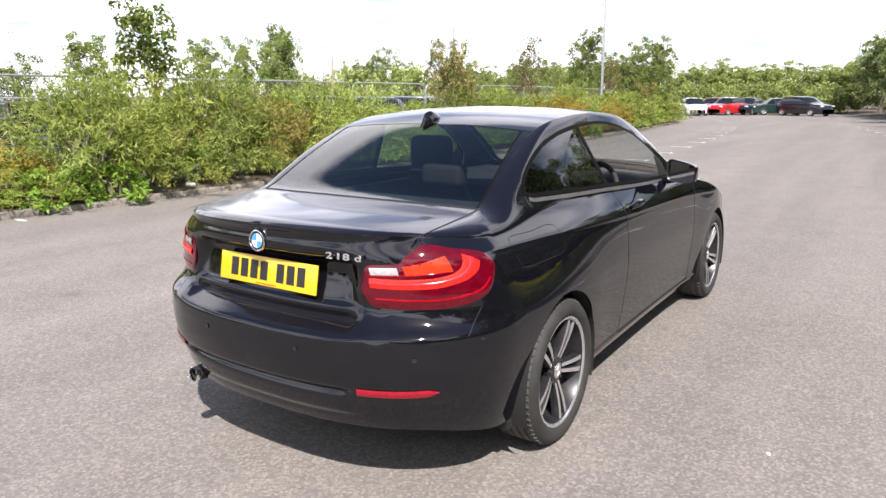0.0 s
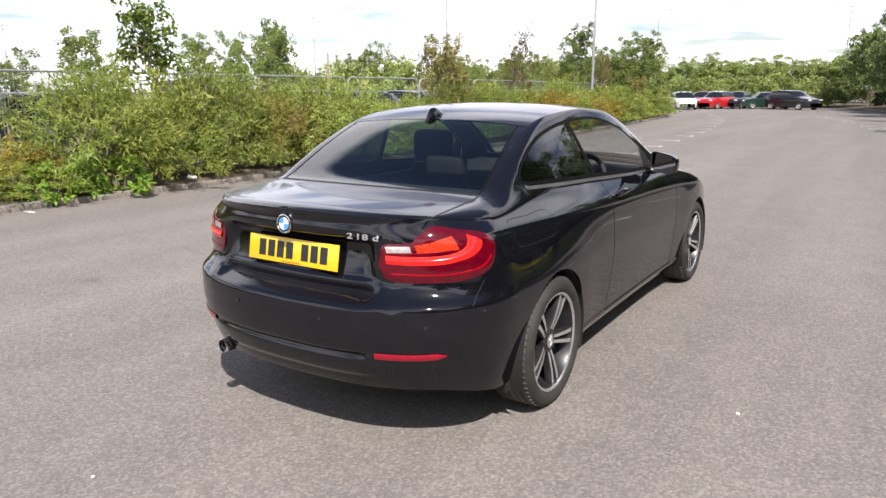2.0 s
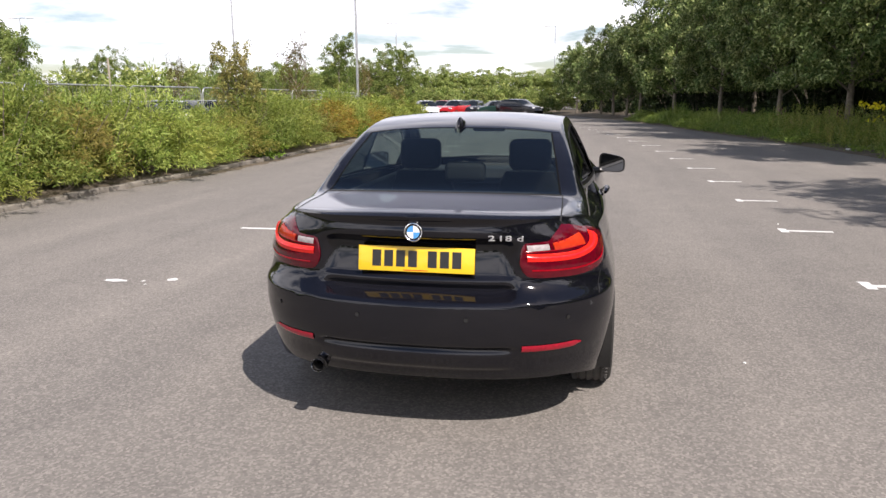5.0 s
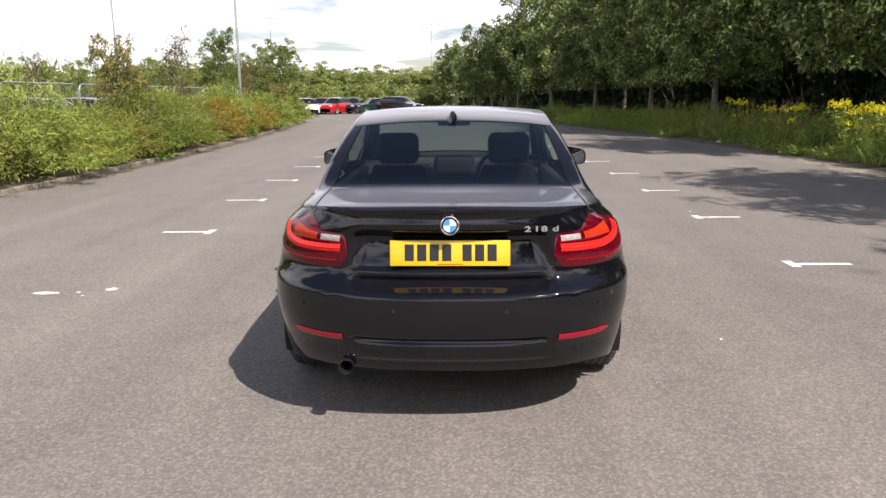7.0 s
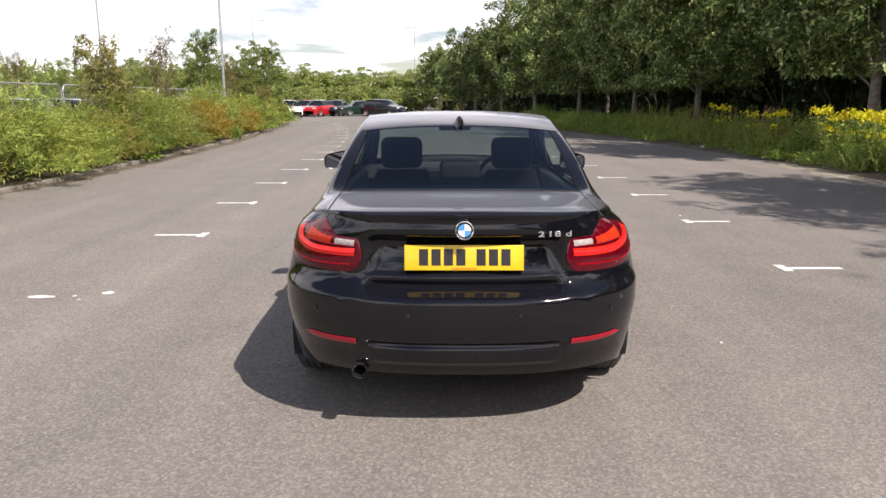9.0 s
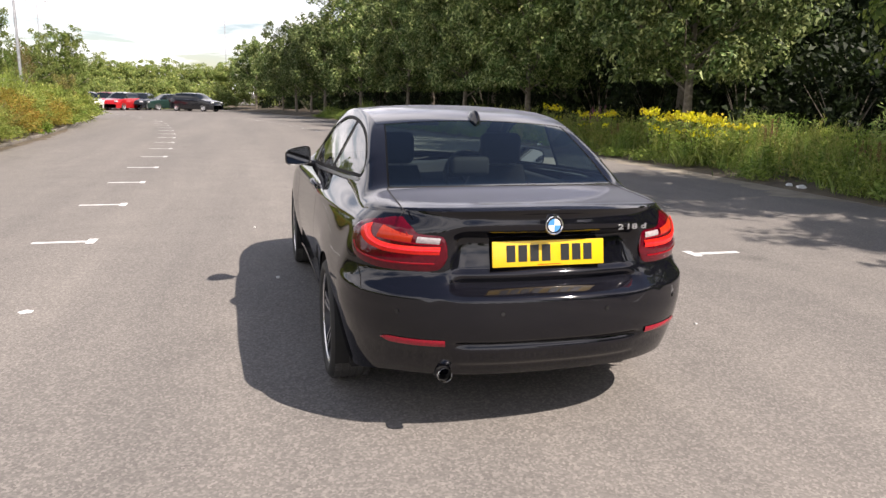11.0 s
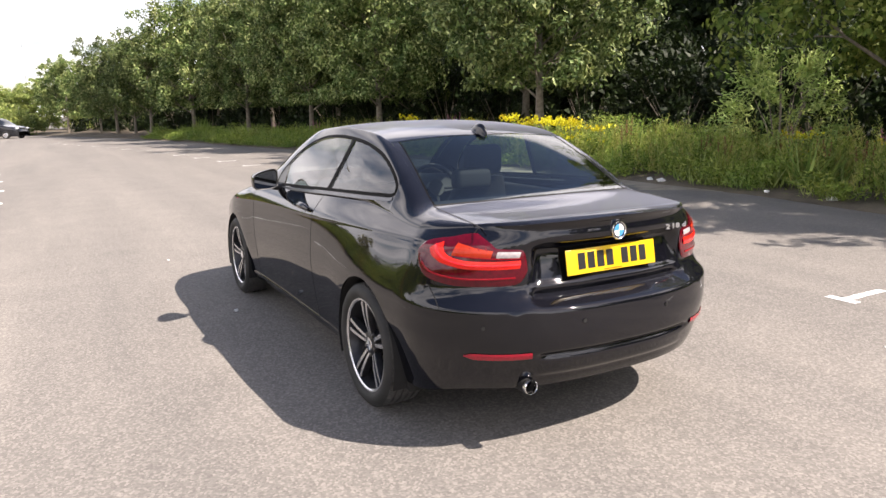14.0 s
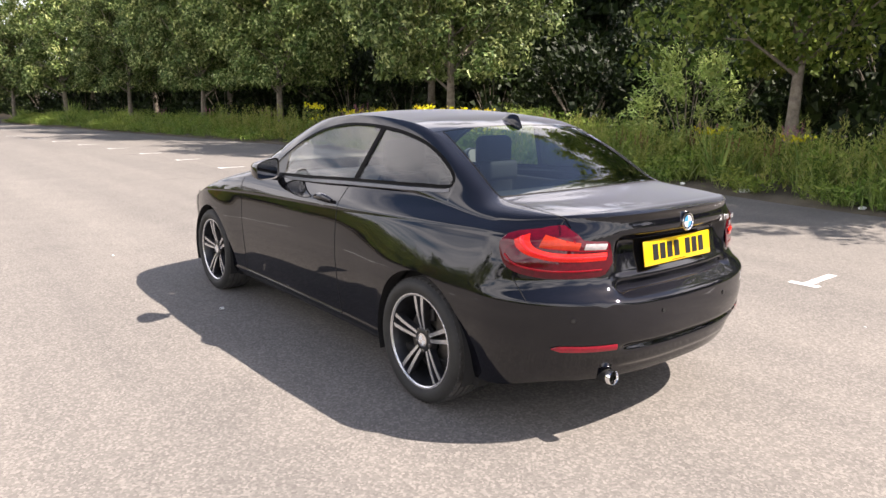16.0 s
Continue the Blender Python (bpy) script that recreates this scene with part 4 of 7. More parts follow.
def loop_open(points, n):
    pts = [Vector(p) for p in points]
    out = []
    for i in range(n + 1):
        u = i / n * (len(pts) - 1)
        k = min(int(u), len(pts) - 2)
        t = u - k
        p0, p1, p2, p3 = pts[max(0, k - 1)], pts[k], pts[k + 1], pts[min(len(pts) - 1, k + 2)]
        out.append(0.5 * (2 * p1 + (p2 - p0) * t + (2 * p0 - 5 * p1 + 4 * p2 - p3) * t * t + (3 * p1 - p0 - 3 * p2 + p3) * t ** 3))
    return out


lens_me = lamp_fill(LAMP_LOOP, 0.007, "tail_lamp")
lamps = two("tail_lamp", lens_me, M_REDLENS, car, "red tail lamp, L-shaped")
guide = [(s_at_x(0.478, 0.838), 0.838), (s_at_x(0.56, 0.835), 0.835), (s_at_x(0.65, 0.836), 0.836), (s_at_y(-0.675, 0.842), 0.842), (s_at_y(-0.622, 0.86), 0.860), (s_at_y(-0.588, 0.88), 0.888), (s_at_y(-0.575, 0.90), 0.914)]
guide_me = lamp_strip(guide, lambda u: 0.034 + 0.028 * smooth(0.55, 0.95, u), 0.0085, "light_guide", 0.003)
guide_low = lamp_strip([(s_at_x(0.50, 0.785), 0.782), (s_at_x(0.62, 0.78), 0.779), (s_at_y(-0.665, 0.783), 0.783), (s_at_y(-0.575, 0.80), 0.803), (s_at_y(-0.525, 0.84), 0.84)], 0.008, 0.0085, "light_guide", 0.001)
amber_me = lamp_strip([(s_at_x(0.585, 0.885), 0.882), (s_at_x(0.64, 0.89), 0.888), (s_at_x(0.67, 0.90), 0.894), (s_at_x(0.705, 0.90), 0.901)], lambda u: 0.030 + 0.022 * u, 0.0085, "indicator")
clear_me = lamp_strip([(s_at_x(0.478, 0.879), 0.879), (s_at_x(0.52, 0.88), 0.880), (s_at_x(0.568, 0.881), 0.881)], 0.026, 0.0085, "reversing_light")
rim_me = lamp_strip([(s_at_x(0.472, 0.8635), 0.8635), (s_at_x(0.56, 0.8635), 0.8635), (s_at_x(0.64, 0.868), 0.868), (s_at_y(-0.66, 0.875), 0.875)], 0.004, 0.009, "lens_rib", 0.001)
rib_x = [lamp_strip([(s_at_x(x, 0.885), 0.876), (s_at_x(x + 0.002, 0.893), 0.893), (s_at_x(x + 0.006, 0.908), 0.909)], 0.004, 0.0088, "lens_rib", 0.001) for x in (0.60, 0.625, 0.652)]
core_me = lamp_strip(guide, lambda u: 0.010 + 0.008 * smooth(0.55, 0.95, u), 0.0118, "light_guide_core", 0.002)
for lamp, flip in zip(lamps, (False, True)):
    for rib in rib_x:
        part("lens_rib", mirror_x(rib, "lens_rib") if flip else rib, M_REDDIM, lamp)
    part("light_guide_core", mirror_x(core_me, "light_guide_core") if flip else core_me, M_REDCORE, lamp, "bright red core of the light guide")
    for name, me, mat, lab in (("light_guide", guide_me, M_REDBAR, "bright red light guide"), ("light_guide", guide_low, M_REDDIM, ""), ("indicator", amber_me, M_AMBER, "amber indicator"), ("reversing_light", clear_me, M_CLEARLENS, "clear reversing light"), ("lens_rib", rim_me, M_REDDIM, "")):
        part(name, mirror_x(me, name) if flip else me, mat, lamp, lab)

# low reflectors, sensors
refl_me = lamp_strip([(s_at_x(0.470, 0.455), 0.456), (s_at_x(0.55, 0.455), 0.454), (s_at_x(0.64, 0.455), 0.454), (s_at_x(0.716, 0.46), 0.457)], lambda u: 0.024 * smooth(1.02, 0.82, u) + 0.004, 0.003, "reflector", 0.003)
two("reflector", refl_me, M_REFLECTOR, car, "narrow red bumper reflector")
for x, z in ((0.66, 0.585), (0.24, 0.59)):
    bm = bmesh.new()
    s = s_at_x(x, z)
    for k, r in ((0, 0.0095), (1, 0.008)):
        tx = (skin(s + 0.004, z) - skin(s - 0.004, z)).normalized()
        tz = (skin(s, z + 0.01) - skin(s, z - 0.01)).normalized()
        ring = [skin(s, z, 0.0025 + 0.001 * k) + tx * (r * math.cos(a)) + tz * (r * math.sin(a)) for a in (2 * math.pi * i / 20 for i in range(20))]
        bm.faces.new([bm.verts.new(p) for p in ring])
    me = bpy.data.meshes.new("parking_sensor")
    bm.to_mesh(me)
    bm.free()
    two("parking_sensor", me, M_TRIM, car)

# rear plate with bars in place of its characters
plate_bm = bmesh.new()
box(plate_bm, (-0.26, -0.003, -0.0555), (0.26, 0.003, 0.0555), 0.0022)
plate = part("number_plate", plate_bm, M_PLATE, car, "yellow rear plate with plain dark bars")
plate.matrix_basis = pose(0.0, -0.842, 0.820, -10)
for k in range(7):
    x = -0.196 + 0.054 * k + (0.034 if k > 3 else 0)
    bar = bmesh.new()
    box(bar, (x, -0.0042, -0.034), (x + 0.040, -0.0030, 0.038))
    part("plate_bar", bar, M_PLATEINK, plate)
bar = bmesh.new()
box(bar, (-0.055, -0.0038, -0.050), (0.055, -0.0030, -0.0465))
part("maker_line", bar, M_AMBER, plate)

# round badge, plain quarters
badge = bmesh.new()
lathe(badge, [(0.0335, 0.0), (0.041, -0.002), (0.0415, -0.006), (0.040, -0.009), (0.0375, -0.0095), (0.0345, -0.007)], 48, Matrix.Rotation(radians(90), 4, "Z"))
badge_ob = part("badge", badge, M_CHROME, car, "round chrome badge with blue and white quarters")
badge_ob.matrix_basis = pose(0.0, -0.877, 0.948, -2)
for k in range(4):
    q = bmesh.new()
    cs = [q.verts.new((0, -0.0075, 0))] + [q.verts.new((0.028 * math.sin(a), -0.0068, 0.028 * math.cos(a))) for a in (math.pi / 2 * (k + i / 10) for i in range(11))]
    for i in range(1, 11):
        q.faces.new((cs[0], cs[i + 1], cs[i]))
    part("badge_quarter", q, (M_WHITE, M_BLUE)[k % 2], badge_ob)
ring = bmesh.new()
lathe(ring, [(0.028, -0.0066), (0.0350, -0.0070)], 40, Matrix.Rotation(radians(90), 4, "Z"))
part("badge_ring", ring, M_GLOSSTRIM, badge_ob)

# model lettering
letters = new("lettering")
letters.parent = car
letters.matrix_basis = pose(0.318, -0.855, 0.916, 90, 0, 6.5) @ Matrix.Diagonal((1.16, 0.64, 1, 1))
for k, ch in enumerate("218d"):
    fc = bpy.data.curves.new("character", "FONT")
    fc.body, fc.size, fc.extrude, fc.bevel_depth, fc.offset = ch, 0.050, 0.0014, 0.0008, 0.0002
    fo = bpy.data.objects.new("character_source", fc)
    scene.collection.objects.link(fo)
    letter_me = bpy.data.meshes.new_from_object(fo.evaluated_get(bpy.context.evaluated_depsgraph_get()))
    bpy.data.objects.remove(fo)
    letter_me.materials.clear()
    part("character", letter_me, M_SATIN, letters).location = ((0.0, 0.034, 0.062, 0.104)[k], 0, 0)

# exhaust, antenna, undertray
ex = bmesh.new()
lathe(ex, [(0.0300, 0.018), (0.0315, 0.0), (0.0335, -0.003), (0.0355, 0.001), (0.0355, 0.022)], 40, Matrix.Rotation(radians(90), 4, "Z"))
pipe = part("exhaust_pipe", ex, M_CHROME, car, "single round chrome exhaust tip")
pipe.matrix_basis = pose(-0.464, -0.874, 0.308, -4) @ Matrix.Scale(0.92, 4)
exi = bmesh.new()
lathe(exi, [(0.0, 0.12), (0.029, 0.12), (0.0302, 0.016)], 32, Matrix.Rotation(radians(90), 4, "Z"))
part("pipe_inside", exi, M_UNDER, pipe)
exo = bmesh.new()
lathe(exo, [(0.0352, 0.020), (0.034, 0.26)], 32, Matrix.Rotation(radians(90), 4, "Z"))
part("pipe_body", exo, M_UNDER, pipe)
fin = bmesh.new()
rings = []
for i in range(12):
    u = i / 11
    y = 0.36 - 0.165 * u
    h = 0.068 * math.sin(math.pi * min(1.0, u * 0.62 + 0.03)) ** 1.2 * (1 if u < 0.85 else 1 - 3 * (u - 0.85))
    w = 0.034 * math.sin(math.pi * (0.06 + 0.88 * u)) ** 0.7
    z = top_point(y, 0).z - 0.004
    rings.append([fin.verts.new((w * math.cos(a) * (1 - 0.45 * abs(math.sin(a))), y, z + h * max(0, math.sin(a)) ** 0.7)) for a in (math.pi * j / 14 for j in range(15))])
for a, b in zip(rings, rings[1:]):
    for j in range(14):
        fin.faces.new((a[j], b[j], b[j + 1], a[j + 1]))
part("roof_antenna", fin, M_PAINT, car, "black shark-fin roof antenna")
ut = bmesh.new()
box(ut, (-0.80, CORNER + 0.03, 0.20), (0.80, 3.0, 0.24), 0.01)
box(ut, (-0.56, -0.72, 0.285), (0.56, CORNER + 0.03, 0.33), 0.02)
part("undertray", ut, M_UNDER, car)
for c in (0.0, AXLE_F):
    for sgn in (1, -1):
        w = bmesh.new()
        seg = [[w.verts.new((sgn * x, c - r * math.cos(a), HUB + r * math.sin(a))) for a in (math.pi * (-0.12 + 1.24 * k / 36) for k in range(37))] for x, r in ((0.868, ARCH + 0.001), (0.80, ARCH + 0.002), (0.79, ARCH + 0.03), (0.52, ARCH + 0.03))]
        for a, b in zip(seg, seg[1:]):
            for k in range(36):
                w.faces.new((a[k], a[k + 1], b[k + 1], b[k]))
        w.faces.new([v for v in seg[-1]])
        part("wheel_liner", w, M_UNDER, car)


def build_wheel():
    """A wheel about the x axis, outer face towards +x; tyre, rim, spokes, cap, disc."""
    root = new("wheel")
    t = bmesh.new()
    lathe(t, [(0.236, 0.088), (0.246, 0.100), (0.258, 0.109), (0.272, 0.1125), (0.290, 0.110), (0.303, 0.101), (0.3105, 0.088)], 72)
    lathe(t, [(0.232, -0.095), (0.254, -0.108), (0.270, -0.112), (0.290, -0.110), (0.303, -0.101), (0.3105, -0.088)], 72)
    tyre = part("tyre", t, M_TYRE, root, "black low-profile tyre")
    t = bmesh.new()
    prof = [(0.3105, 0.088), (0.3145, 0.074), (0.3155, 0.060), (0.309, 0.057), (0.309, 0.050), (0.316, 0.047), (0.3168, 0.025), (0.310, 0.022), (0.310, 0.014), (0.317, 0.011), (0.317, -0.011), (0.310, -0.014), (0.310, -0.022), (0.3168, -0.025), (0.316, -0.047), (0.309, -0.050), (0.309, -0.057), (0.3155, -0.060), (0.3145, -0.074), (0.3105, -0.088)]
    lathe(t, prof, 96)
    for k in range(64):  # cross cuts on the shoulders
        for sg in (1, -1):
            a = 2 * math.pi * (k + 0.25 * sg) / 64
            box(t, (0.060, -0.0028, 0.309), (0.090, 0.0028, 0.3165), 0, Matrix.Rotation(a, 4, "X") @ Matrix.Diagonal((sg, 1, 1, 1)))
    part("tread", t, M_TREAD, tyre, "dusty tyre tread", 25)
    r = bmesh.new()
    lathe(r, [(0.226, 0.088), (0.229, 0.094), (0.226, 0.0985), (0.219, 0.098), (0.213, 0.092)], 72)
    rim = part("rim", r, M_ALLOY, root, "twin-spoke alloy wheel, machined faces on dark grey")
    rim.scale = (1, 1.062, 1.062)
    r = bmesh.new()
    lathe(r, [(0.213, 0.092), (0.205, 0.072), (0.196, 0.02), (0.19, -0.08), (0.222, -0.095)], 64)
    part("rim_barrel", r, M_ALLOYDARK, rim)
    for k in range(5):
        for sg in (1, -1):
            a0 = 2 * math.pi * k / 5
            face, side = [], []
            for i in range(9):
                u = i / 8
                rad = 0.045 + 0.172 * u
                off = sg * (0.0112 + 0.0155 * u)
                w = 0.0068 + 0.0032 * u
                x = 0.076 + 0.012 * math.sin(math.pi * 0.5 * u) - 0.012 * (1 - u) ** 2
                face.append(((rad, off - w, x), (rad, off + w, x)))
            f, d = bmesh.new(), bmesh.new()
            M = Matrix.Rotation(a0, 4, "X")
            put = lambda b, rr, o, x: b.verts.new(M @ Vector((x, o, rr)))
            top = [[put(f, *q) for q in row] for row in face]
            for p, q in zip(top, top[1:]):
                f.faces.new((p[0], q[0], q[1], p[1]))
            part("spoke_face", f, M_ALLOY, rim)
            rows = []
            for (rr, o1, x), (_, o2, _) in face:
                grow = 0.004
                rows.append([put(d, rr, o1, x - 0.0004), put(d, rr, o1 - grow, x - 0.010), put(d, rr, o1 - grow, x - 0.035), put(d, rr, o2 + grow, x - 0.035), put(d, rr, o2 + grow, x - 0.010), put(d, rr, o2, x - 0.0004)])
            for p, q in zip(rows, rows[1:]):
                for j in range(6):
                    d.faces.new((p[j], q[j], q[(j + 1) % 6], p[(j + 1) % 6]))
            part("spoke", d, M_ALLOYDARK, rim)
    h = bmesh.new()
    lathe(h, [(0.066, 0.03), (0.064, 0.058), (0.052, 0.068), (0.036, 0.071), (0.034, 0.066), (0.0, 0.066)], 40)
    part("hub", h, M_ALLOYDARK, rim)
    for k in range(5):
        b = bmesh.new()
        lathe(b, [(0.010, 0.05), (0.010, 0.070), (0.007, 0.072), (0.0, 0.072)], 10, Matrix.Rotation(2 * math.pi * (k + 0.5) / 5, 4, "X") @ Matrix.Translation((0, 0, 0.052)))
        part("wheel_bolt", b, M_DISC, rim)
    h = bmesh.new()
    lathe(h, [(0.034, 0.066), (0.033, 0.073), (0.026, 0.0745), (0.026, 0.074), (0.0, 0.074)], 32)
    cap = part("centre_cap", h, M_CHROME, rim)
    h = bmesh.new()
    for k in range(4):
        cs = [h.verts.new((0.0748, 0, 0))] + [h.verts.new((0.0748, 0.0235 * math.sin(a), 0.0235 * math.cos(a))) for a in (math.pi / 2 * (k + i / 6) for i in range(7))]
        if k % 2:
            for i in range(1, 7):
                h.faces.new((cs[0], cs[i + 1], cs[i]))
    part("cap_quarters", h, M_WHITE, rim)
    h = bmesh.new()
    lathe(h, [(0.075, 0.022), (0.150, 0.022), (0.150, 0.002), (0.075, 0.002)], 48)
    part("brake_disc", h, M_DISC, root, "steel brake disc")
    h = bmesh.new()
    box(h, (-0.02, -0.055, 0.095), (0.042, 0.055, 0.165), 0.012)
    part("brake_caliper", h, M_ALLOYDARK, root)
    h = bmesh.new()
    lathe(h, [(0.0, -0.06), (0.20, -0.06)], 32)
    part("back_plate", h, M_UNDER, root)
    return root


wheel = build_wheel()
wheel.parent = car
wheel.matrix_basis = pose(0.768, 0.0, HUB, -26)
for x, y, turn, spin in ((0.762, AXLE_F, 0, -38), (-0.768, 0.0, 180, 3), (-0.762, AXLE_F, 180, 8)):
    w = copy_thing(wheel, pose(x, y, HUB, 0, 0, turn) @ pose(0, 0, 0, spin))
    w.parent = car

# cabin
cab = bmesh.new()
box(cab, (-0.70, -0.30, 0.24), (0.70, 2.05, 0.30), 0.01)
part("cabin_floor", cab, M_UNDER, car)
cab = bmesh.new()
box(cab, (-0.60, -0.36, 0.985), (0.60, 0.08, 1.005), 0.008)
part("parcel_shelf", cab, M_DASH, car, "black parcel shelf")
cab = bmesh.new()
box(cab, (-0.11, 0.33, 1.02), (0.13, 0.43, 1.135), 0.03)
part("centre_headrest", cab, M_SEAT, car, "black rear centre headrest")
for sgn in (1, -1):
    cab = bmesh.new()
    box(cab, (sgn * 0.70 - 0.03, -0.2, 0.28), (sgn * 0.70 + 0.03, 2.1, 0.96), 0.02)
    part("door_card", cab, M_DASH, car)
cab = bmesh.new()
rows = []
for i in range(15):
    a = math.pi * i / 14
    rows.append([cab.verts.new((-0.70 + 1.4 * j / 20, 1.62 + 0.42 * (i / 14) - 0.10 * math.exp(-((-0.70 + 1.4 * j / 20 - 0.36) / 0.2) ** 2) * (1 - i / 14), 0.86 + 0.10 * math.sin(min(a, math.pi / 2)) + 0.035 * math.exp(-((-0.70 + 1.4 * j / 20 - 0.36) / 0.18) ** 2) * math.sin(a))) for j in range(21)])
for a, b in zip(rows, rows[1:]):
    for j in range(20):
        cab.faces.new((a[j], a[j + 1], b[j + 1], b[j]))
box(cab, (-0.70, 1.64, 0.45), (0.70, 2.05, 0.88), 0.03)
part("dashboard", cab, M_DASH, car, "dark grey dashboard")
sw = bmesh.new()
tube(sw, [(0.185 * math.cos(a), 0, 0.185 * math.sin(a)) for a in (2 * math.pi * i / 40 for i in range(41))], 0.016, 10, False)
for a in (0, math.pi, -math.pi / 2):
    tube(sw, [(0.05 * math.cos(a), 0, 0.05 * math.sin(a)), (0.18 * math.cos(a), 0, 0.18 * math.sin(a))], 0.014, 8)
tube(sw, [(0, -0.02, 0), (0, 0.03, 0)], 0.065, 20)
wheel_ob = part("steering_wheel", sw, M_DASH, car, "black three-spoke steering wheel")
wheel_ob.matrix_basis = pose(0.36, 1.47, 0.90, -24)


def seat(name, x, y, z0, w, back_h, lean, head=True):
    root = new(name)
    root.parent = car
    root.matrix_basis = pose(x, y, z0)
    b = bmesh.new()
    box(b, (-w / 2, -0.02, 0.0), (w / 2, 0.50, 0.16), 0.05)
    part("cushion", b, M_SEAT, root)
    b = bmesh.new()
    rings = []
    for i in range(15):
        u = i / 14
        hw = w / 2 * (0.92 + 0.10 * math.sin(math.pi * u) - 0.28 * u ** 3)
        th = 0.075 - 0.025 * u
        rings.append([b.verts.new((hw * math.copysign(abs(math.cos(a)) ** 0.45, math.cos(a)), -lean * u + th * math.copysign(abs(math.sin(a)) ** 0.6, math.sin(a)), 0.10 + back_h * u)) for a in (2 * math.pi * j / 24 for j in range(24))])
    for p, q in zip(rings, rings[1:]):
        for j in range(24):
            b.faces.new((p[j], p[(j + 1) % 24], q[(j + 1) % 24], q[j]))
    b.faces.new(rings[-1])
    part("seat_back", b, M_SEAT, root)
    if head:
        b = bmesh.new()
        box(b, (-0.135, -lean - 0.07, back_h + 0.11), (0.135, -lean + 0.045, back_h + 0.31), 0.045)
        part("headrest", b, M_SEAT, root, "black headrest")
        for sx in (-0.06, 0.06):
            b = bmesh.new()
            tube(b, [(sx, -lean * 0.95, back_h), (sx, -lean - 0.01, back_h + 0.16)], 0.008, 8)
            part("headrest_post", b, M_CHROME, root)
    return root


for sx in (-0.36, 0.36):
    seat("front_seat", sx, 1.02, 0.38, 0.50, 0.56, 0.20)
    seat("rear_seat", sx * 0.95, 0.22, 0.42, 0.52, 0.44, 0.14, False)
rv = bmesh.new()
box(rv, (-0.12, 1.47, 1.265), (0.12, 1.505, 1.325), 0.014)
tube(rv, [(0, 1.5, 1.30), (0, 1.56, 1.345)], 0.012, 8)
part("inside_mirror", rv, M_TRIM, car, "black inside rear-view mirror")

# ---- the place ----
rng = np.random.default_rng(7)


def verge_x(y):
    """Right edge of the tarmac."""
    return VERGE(y) + 0.16 * noise.noise((y * 0.35, 1.7, 0)) + 0.07 * noise.noise((y * 1.6, 5.7, 0))


def kerb_x(y):
    """Left edge of the tarmac, a kerb."""
    return KERB(y)


VERGE = Curve((-60, 6.4), (-20, 7.0), (0.8, 7.3), (2, 7.5), (3, 7.75), (5, 7.95), (10, 8.05), (13, 8.0), (20, 7.2), (25, 6.4), (32, 5.5), (42, 4.0), (50, 2.4), (60, -0.2), (70, -4.0), (80, -8.5))
KERB = Curve((-60, -6.8), (-10, -7.2), (0, -7.22), (4, -7.12), (10, -7.02), (15, -7.1), (20, -7.35), (26, -7.9), (32, -8.5), (40, -9.5), (48, -11.5), (60, -17.0))

# the tarmac falls gently away beyond the car
FALL = Curve((-60, 0.0), (18, 0.0), (26, -0.03), (36, -0.07), (50, -0.13), (66, -0.18), (90, -0.20), (120, -0.20))
ground_ys = [-1500, -600, -200, -60] + [11 + 2 * i for i in range(41)] + [120, 250, 600, 1500]
ground_xs = [-1500, -600, -200, -60, -20, 0, 20, 60, 200, 600, 1500]
ground = part("ground", grid_mesh([[Vector((x, y, FALL(y))) for x in ground_xs] for y in ground_ys], "ground"), M_ASPHALT)
tagged(ground, "worn grey tarmac car park with pale wheel tracks", "ground", kind="structure")


# bay marks: a bar across with a short head
LEFT_ROW = Curve((-4, -2.70), (1.5, -2.74), (3.9, -2.79), (8.8, -2.95), (13.6, -3.09), (18.6, -3.38), (23.5, -3.80), (28, -4.35), (34, -5.2), (40, -6.6), (48, -9.2), (56, -12.6))
RIGHT_ROW = Curve((-8, 3.13), (-0.15, 3.05), (4.7, 2.98), (9.7, 2.97), (13.9, 2.85), (18.3, 2.60), (22.5, 2.15), (27, 1.55), (31.5, 0.85), (36, 0.0), (42, -1.4), (48, -3.2))


def bay_mark(y, right):
    row = RIGHT_ROW if right else LEFT_ROW
    x, sg = row(y), 1 if right else -1
    t = math.atan2(row(y + 0.5) - row(y - 0.5), 1.0)
    jag = lambda: rng.normal(0, 0.0035)
    edge = [(0.50 - 0.48 * i / 12, 0.037 + jag()) for i in range(13)] + [(0.018 + jag(), 0.04 + 0.09 * i / 4) for i in range(1, 5)]
    edge += [(-0.066 + jag(), 0.13 - 0.24 * i / 8) for i in range(9)] + [(0.018 + jag(), -0.11 + 0.07 * i / 4) for i in range(4)]
    edge += [(0.02 + 0.48 * i / 12, -0.037 + jag()) for i in range(13)]
    bm = bmesh.new()
    bm.faces.new([bm.verts.new((sg * u, v, 0.004)) for u, v in edge])
    bmesh.ops.triangulate(bm, faces=bm.faces)
    for f in bm.faces:
        if f.normal.z < 0:
            f.normal_flip()
    ob = part("bay_mark", bm, M_LINE)
    ob.matrix_basis = pose(x, y, 0, 0, 0, math.degrees(-t) * 0.5)
    return tagged(ob, "worn white T-shaped bay mark painted on tarmac", "road marking", "bay marks")


for k in range(1, 20):
    bay_mark(1.43 + 2.44 * k, False)
for k in range(-2, 19):
    bay_mark(-0.13 + 2.45 * k, True)
